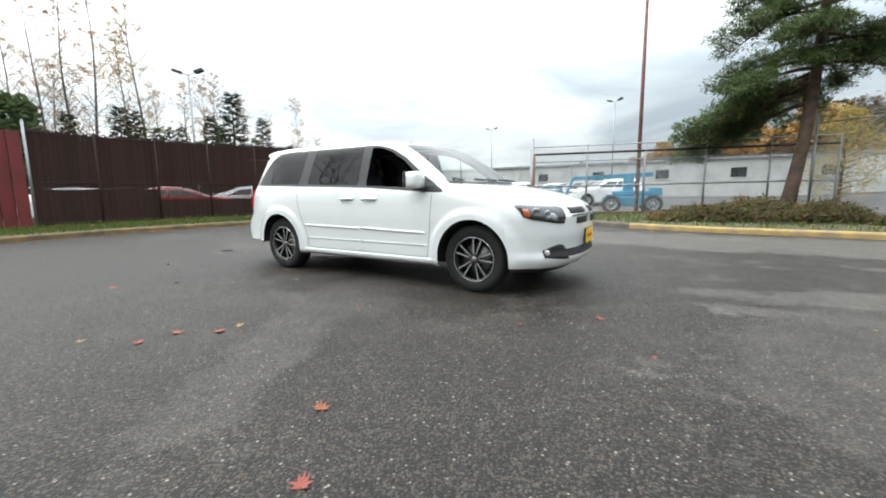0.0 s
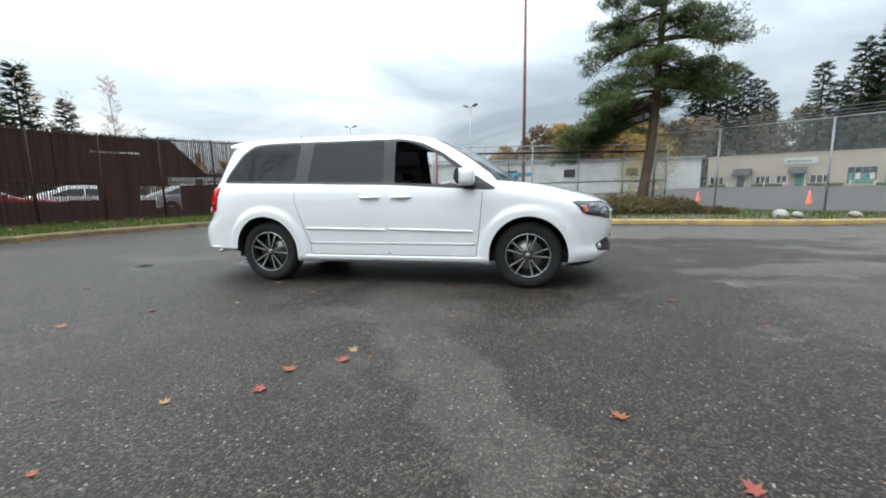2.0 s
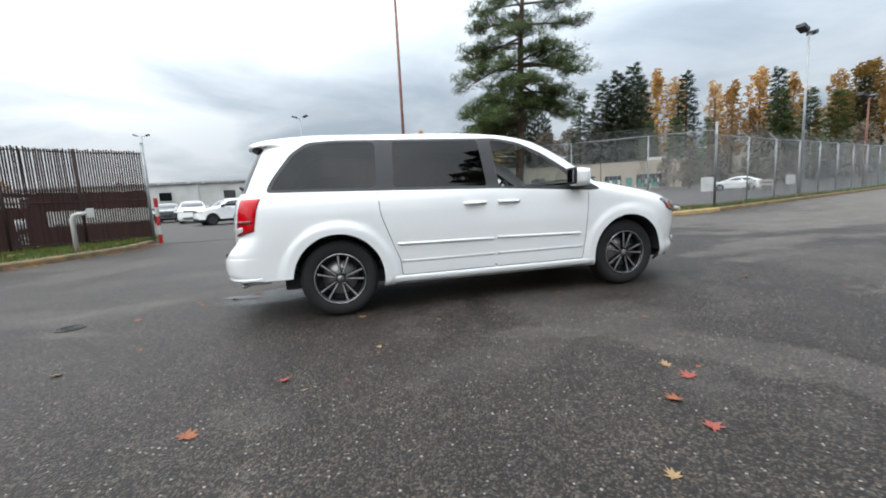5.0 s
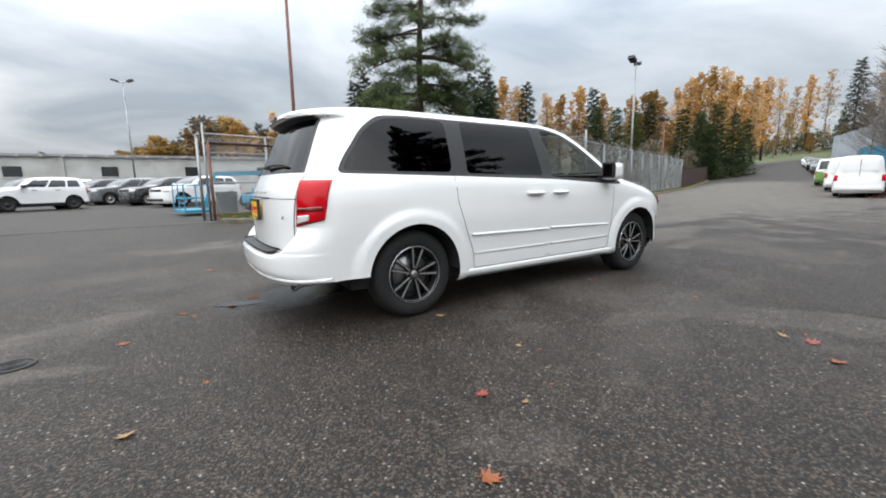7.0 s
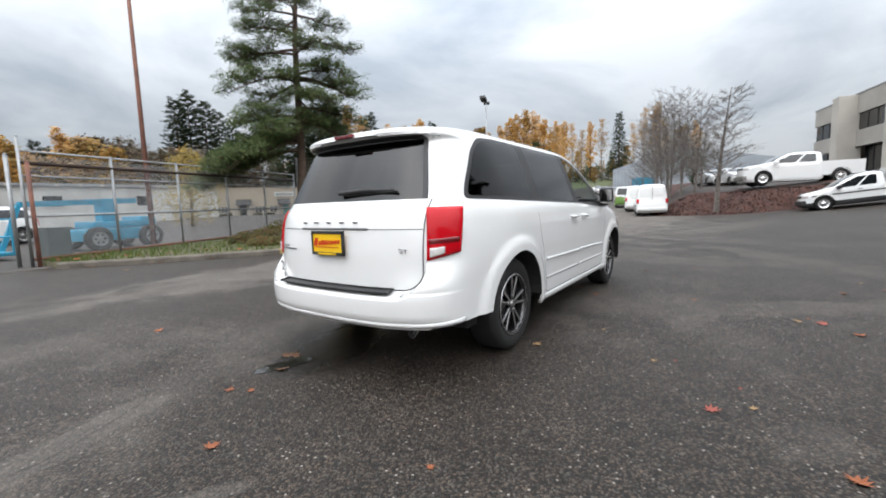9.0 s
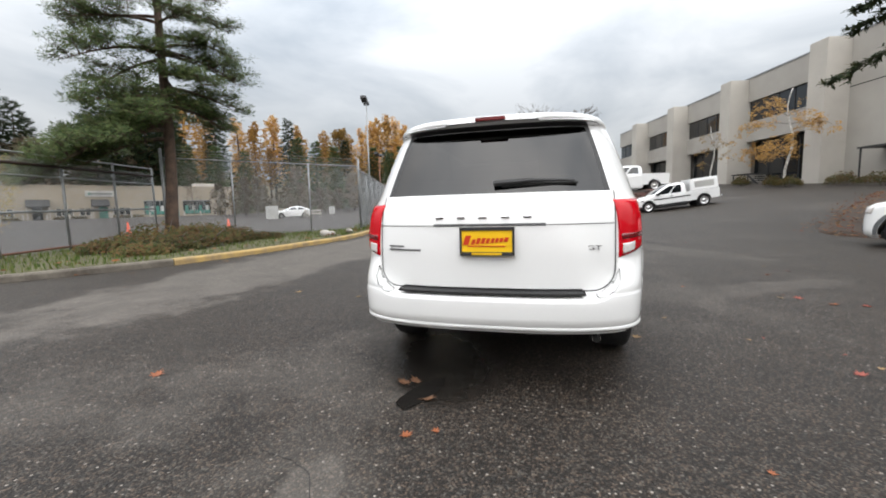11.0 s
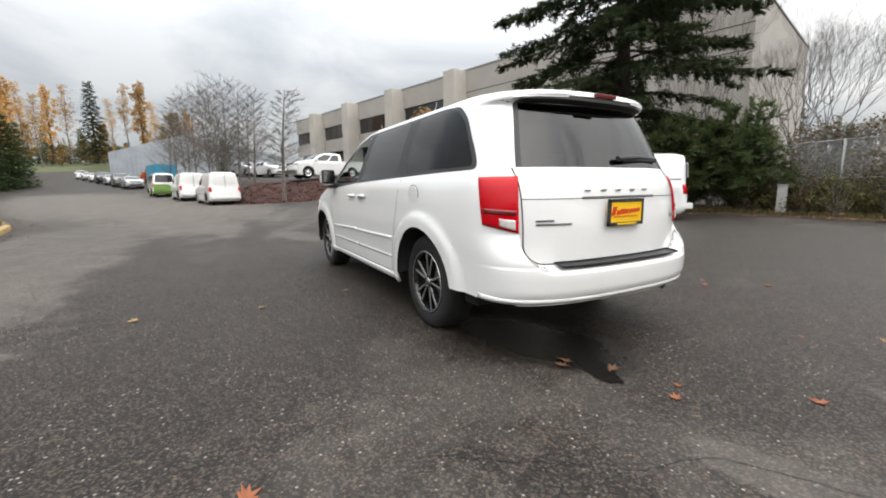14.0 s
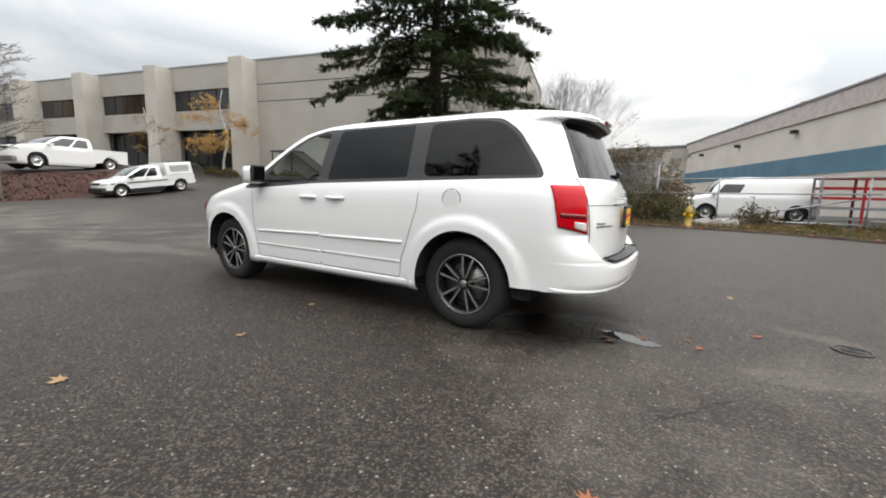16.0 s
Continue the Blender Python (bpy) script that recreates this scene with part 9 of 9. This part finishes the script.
for x in (-3.93, -3.12):
    for y in (-1.18, -0.4, 0.38):
        part("basket_post", new_tube([(x, y, 0.2), (x, y, 1.15)], 0.025, 6), M_blue, basket)
for z in (0.65, 1.15):
    for a, b in (((-3.93, -1.18, z), (-3.93, 0.38, z)), ((-3.12, -1.18, z), (-3.12, 0.38, z)), ((-3.93, -1.18, z), (-3.12, -1.18, z)), ((-3.93, 0.38, z), (-3.12, 0.38, z))):
        part("basket_rail", new_tube([a, b], 0.022, 6), M_blue, basket)
for x in (-0.85, 0.85):
    for s in (1, -1):
        simple_wheel(bl, x, s * 0.98, 0.40, 0.24, M_galv, 0.26)
bin_ = thing("steel_bin", "dark green-grey steel bin beside the gate post", "bin", m=pose(-1.55, 11.9, 0, 0, 0, 15))
M_binpaint = mat("bin_paint", (0.050, 0.068, 0.062), 0.6, vary=0.2, scale=5, fine=40, bump=0.2)
part("body", new_box(-0.25, 0.25, -0.24, 0.24, 0.05, 0.86, 0.03), M_binpaint, bin_)
part("lid", new_box(-0.27, 0.27, -0.26, 0.26, 0.86, 0.91, 0.02), M_binpaint, bin_)
lb = thing("gate_keypad", "white bent pipe post with a keypad box", "keypad", m=pose(-8.25, 7.65, 0.1, 0, 0, 27))
part("post", new_tube([(0, 0, -0.1), (0, 0, 0.88), (0.04, 0, 0.97), (0.12, 0, 1.0), (0.34, 0, 1.02)], 0.055, 10), M_whitewall, lb, smooth=True)
part("box", new_box(0.30, 0.46, -0.09, 0.09, 0.90, 1.14, 0.02), M_whitewall, lb)
wp = thing("marker_post", "red and white banded post at the gate", "post", m=pose(-7.45, 10.6, 0))
for k in range(5):
    part("band", new_tube([(0, 0, 0.3 * k), (0, 0, 0.3 * k + 0.3)], 0.06, 12), M_red_paint if k % 2 == 0 else M_whitewall, wp)
M_dull_steel = mat("dull_steel", (0.13, 0.12, 0.11), 0.75, metal=0.2)
gt = thing("gate_track", "narrow steel gate track set in the asphalt", "track", kind="structure")
for o in (0.0, 0.22):
    part("rail", new_tube([(-9.0, 9.9 + o, 0.006), (-2.0, 10.5 + o, 0.006), (2.0, 11.0 + o, 0.006)], 0.018, 6), M_dull_steel, gt)

# ---- manhole, puddle, cracks, leaves ----
mh = thing("manhole_cover", "round cast-iron manhole cover set in the asphalt", "manhole cover", m=pose(-4.11, -0.26, 0.0) @ Matrix.Diagonal((0.36, 0.36, 1, 1)))
bm = bmesh.new()
lathe(bm, [(0.001, 0.006), (0.25, 0.006), (0.255, 0.002), (0.27, 0.002), (0.275, 0.010), (0.33, 0.010), (0.335, -0.01)], 40, "z")
part("cover", bm, mat("cast_iron", (0.045, 0.042, 0.04), 0.55, metal=0.4, vary=0.25, scale=14, fine=90, bump=0.4), mh)
for r in (0.07, 0.13, 0.19):
    bm = bmesh.new()
    lathe(bm, [(r - 0.012, 0.005), (r - 0.010, 0.012), (r + 0.010, 0.012), (r + 0.012, 0.005)], 36, "z")
    part("ring_rib", bm, M_plastic, mh)


def blot(name, cx, cy, rx, ry, z, seed, material, label, category, yaw=0.0):
    bm = bmesh.new()
    vs = []
    for k in range(48):
        a = 2 * math.pi * k / 48
        r = 1 + 0.30 * noise.noise((math.cos(a) * 1.5, math.sin(a) * 1.5, seed)) + 0.10 * noise.noise((math.cos(a) * 5, math.sin(a) * 5, seed))
        x, y = rx * r * math.cos(a), ry * r * math.sin(a)
        c, s = math.cos(radians(yaw)), math.sin(radians(yaw))
        px, py = cx + c * x - s * y, cy + s * x + c * y
        vs.append(bm.verts.new((px, py, land(px, py) + z)))
    bm.faces.new(vs)
    bmesh.ops.recalc_face_normals(bm, faces=bm.faces)
    return tagged(part(name, bm, material), label, category)


M_water = bpy.data.materials.new("still_water")
M_water.use_nodes = True
wb_ = M_water.node_tree.nodes["Principled BSDF"]
wb_.inputs["Base Color"].default_value, wb_.inputs["Roughness"].default_value, wb_.inputs["IOR"].default_value = (0.012, 0.011, 0.010, 1), 0.02, 1.5
blot("puddle", -2.72, 0.41, 0.24, 0.075, 0.004, 5, M_water, "shallow rain puddle behind the minivan", "puddle", -18)


def crack(line, width, seed):
    bm = bmesh.new()
    random.seed(seed)
    pts = along(line, 0.05)
    prev = None
    for i, (x, y) in enumerate(pts):
        q, r = Vector(pts[max(i - 1, 0)]), Vector(pts[min(i + 1, len(pts) - 1)])
        d = (r - q).normalized()
        o = 0.05 * noise.noise((x * 4, y * 4, seed)) + 0.015 * noise.noise((x * 20, y * 20, seed))
        w = width * (0.5 + 0.8 * abs(noise.noise((x * 6, y * 6, seed + 5))))
        c = Vector((x - d.y * o, y + d.x * o))
        pair = [bm.verts.new((c.x - d.y * s * w, c.y + d.x * s * w, 0.003)) for s in (1, -1)]
        if prev:
            bm.faces.new((prev[0], prev[1], pair[1], pair[0]))
        prev = pair
    bmesh.ops.recalc_face_normals(bm, faces=bm.faces)
    return tagged(part("crack", bm, M_seam), "long thin crack in the worn asphalt", "crack", "cracks in the asphalt")


crack([(0.80, -1.64), (1.0, -2.1), (1.25, -2.6), (1.42, -2.98), (1.6, -3.3), (1.75, -3.6), (1.95, -3.82), (2.4, -4.4)], 0.0028, 1)
crack([(-2.9, 1.75), (-3.0, 1.6), (-3.17, 1.27), (-3.35, 1.1), (-3.5, 0.7), (-3.67, 0.57), (-3.95, 0.40), (-4.25, 0.30)], 0.003, 2)
crack([(-3.17, 1.27), (-3.6, 1.42), (-4.1, 1.5)], 0.0025, 3)
crack([(-3.9, -1.0), (-4.4, -0.8), (-5.2, -0.9)], 0.003, 6)
crack([(2.2, 4.3), (1.03, 3.97), (0.3, 3.86)], 0.003, 4)

LEAF_COLORS = [mat("leaf_orange", (0.25, 0.072, 0.020), 0.6, vary=0.25, scale=30), mat("leaf_red", (0.25, 0.050, 0.030), 0.6, vary=0.25, scale=30), mat("leaf_tan", (0.30, 0.19, 0.085), 0.65, vary=0.25, scale=30), mat("leaf_brown", (0.14, 0.065, 0.03), 0.7, vary=0.25, scale=30)]


def leaf_mesh(seed, mate):
    """A maple leaf: five pointed lobes, curled, with a stalk."""
    random.seed(seed)
    bm = bmesh.new()
    ring = []
    for k, (a, r) in enumerate(((-90, 0.25), (-60, 0.42), (-32, 0.75), (-12, 0.42), (10, 0.95), (34, 0.45), (62, 0.85), (78, 0.55), (90, 1.05), (102, 0.55), (118, 0.85), (146, 0.45), (170, 0.95), (192, 0.42), (212, 0.75), (240, 0.42))):
        r *= random.uniform(0.88, 1.12)
        x, y = r * math.cos(radians(a)), r * math.sin(radians(a))
        ring.append(bm.verts.new((x, y, 0.10 + 0.28 * r * r * abs(noise.noise((x * 1.5, y * 1.5, seed))) + (0.10 if r > 0.7 else 0))))
    c = bm.verts.new((0, 0, 0.05))
    for a, b in zip(ring, ring[1:] + ring[:1]):
        bm.faces.new((c, a, b))
    tube(bm, [(0, -0.2, 0.08), (0.05, -0.7, 0.12)], [0.03, 0.02], 4)
    return link("leaf", bm, mate, False)


leaf_meshes = [leaf_mesh(500 + k, LEAF_COLORS[k % 4]) for k in range(8)]


def drop_leaf(x, y, size, k, yaw):
    size *= 0.86
    c = ("orange", "dull red", "tan", "brown")[k % 4]
    ob = new("fallen_leaf", leaf_meshes[k % 8])
    ob.matrix_world = pose(x, y, land(x, y) + 0.001, random.gauss(0, 5), random.gauss(0, 5), yaw) @ Matrix.Scale(size, 4)
    return tagged(ob, f"fallen {c} maple leaf on the asphalt", "leaf", "fallen leaves")


known = ((0.36, -3.0, 0.075, 1), (1.96, -3.4, 0.07, 0), (0.10, -3.18, 0.07, 0), (0.07, -3.43, 0.065, 1), (-1.9, -2.23, 0.06, 1), (-2.28, -2.735, 0.075, 0), (-2.83, 2.32, 0.07, 0), (-2.60, 0.56, 0.070, 3), (-0.15, 3.0, 0.075, 2), (-0.29, 2.03, 0.06, 2), (-2.78, 0.35, 0.07, 3), (-1.37, -1.02, 0.06, 2), (0.69, -0.96, 0.06, 0), (2.54, -0.53, 0.05, 3), (2.88, -1.2, 0.06, 0), (0.36, -2.83, 0.055, 2), (2.32, -3.82, 0.065, 1), (-1.28, -1.87, 0.035, 2), (-0.71, -1.39, 0.04, 2), (-3.45, -1.6, 0.06, 2), (-0.07, 1.19, 0.05, 2), (-3.56, -0.22, 0.06, 0), (-3.17, 0.34, 0.05, 0), (-0.34, -3.65, 0.05, 2), (-2.55, 0.5, 0.07, 3))
random.seed(77)
for k, (x, y, s, c) in enumerate(known):
    drop_leaf(x, y, s, c + 4 * (k % 2), 47 * k)
for k in range(70):
    a, d = random.uniform(0, 6.28), 2.2 + 9 * random.random() ** 0.8
    x, y = d * math.cos(a) * 1.1, d * math.sin(a) * 0.85
    if abs(x) < 2.7 and abs(y) < 1.05:
        continue
    drop_leaf(x, y, random.uniform(0.02, 0.042), random.randrange(8), random.uniform(0, 360))
litter = bmesh.new()
for spots, n, side in ((kw, 520, 0), (ke, 200, 0), (ks, 520, 0.06)):
    for k in range(n):
        x, y = spots[random.randrange(len(spots))]
        a, o = random.uniform(0, 6.28), abs(random.gauss(0, 0.45)) + 0.12
        x, y = x + o * math.cos(a), y + o * math.sin(a)
        r = random.uniform(0.03, 0.07)
        z = land(x, y) + side + 0.008
        q = [litter.verts.new((x + r * math.cos(b + a), y + r * math.sin(b + a), z + random.uniform(0, 0.03))) for b in (0, 1.3, 2.2, 3.4, 4.4, 5.4)]
        litter.faces.new(q)
# leaves lying on the verges
for a_line, b_line, n, z0 in ((ke, ei, 170, 0.18), (kw, wo, 160, 0.20), (ks, so, 1100, 0.14)):
    for x, y, z in scatter_between(a_line, b_line, n, 0.04, 0.8, z0, 1.6, (0.0, 0.45) if a_line is ke else (0.0, 1.0)):
        a, r = random.uniform(0, 6.28), random.uniform(0.03, 0.075)
        litter.faces.new([litter.verts.new((x + r * math.cos(b + a), y + r * math.sin(b + a), z + random.uniform(0, 0.05))) for b in (0, 1.3, 2.2, 3.4, 4.4, 5.4)])
M_litter = leafy("leaf_litter", [(0.24, 0.09, 0.03), (0.17, 0.05, 0.028), (0.25, 0.15, 0.07), (0.10, 0.05, 0.03)])
tagged(part("leaf_litter", litter, M_litter), "drift of fallen leaves along the kerbs", "leaf litter", kind="stuff")
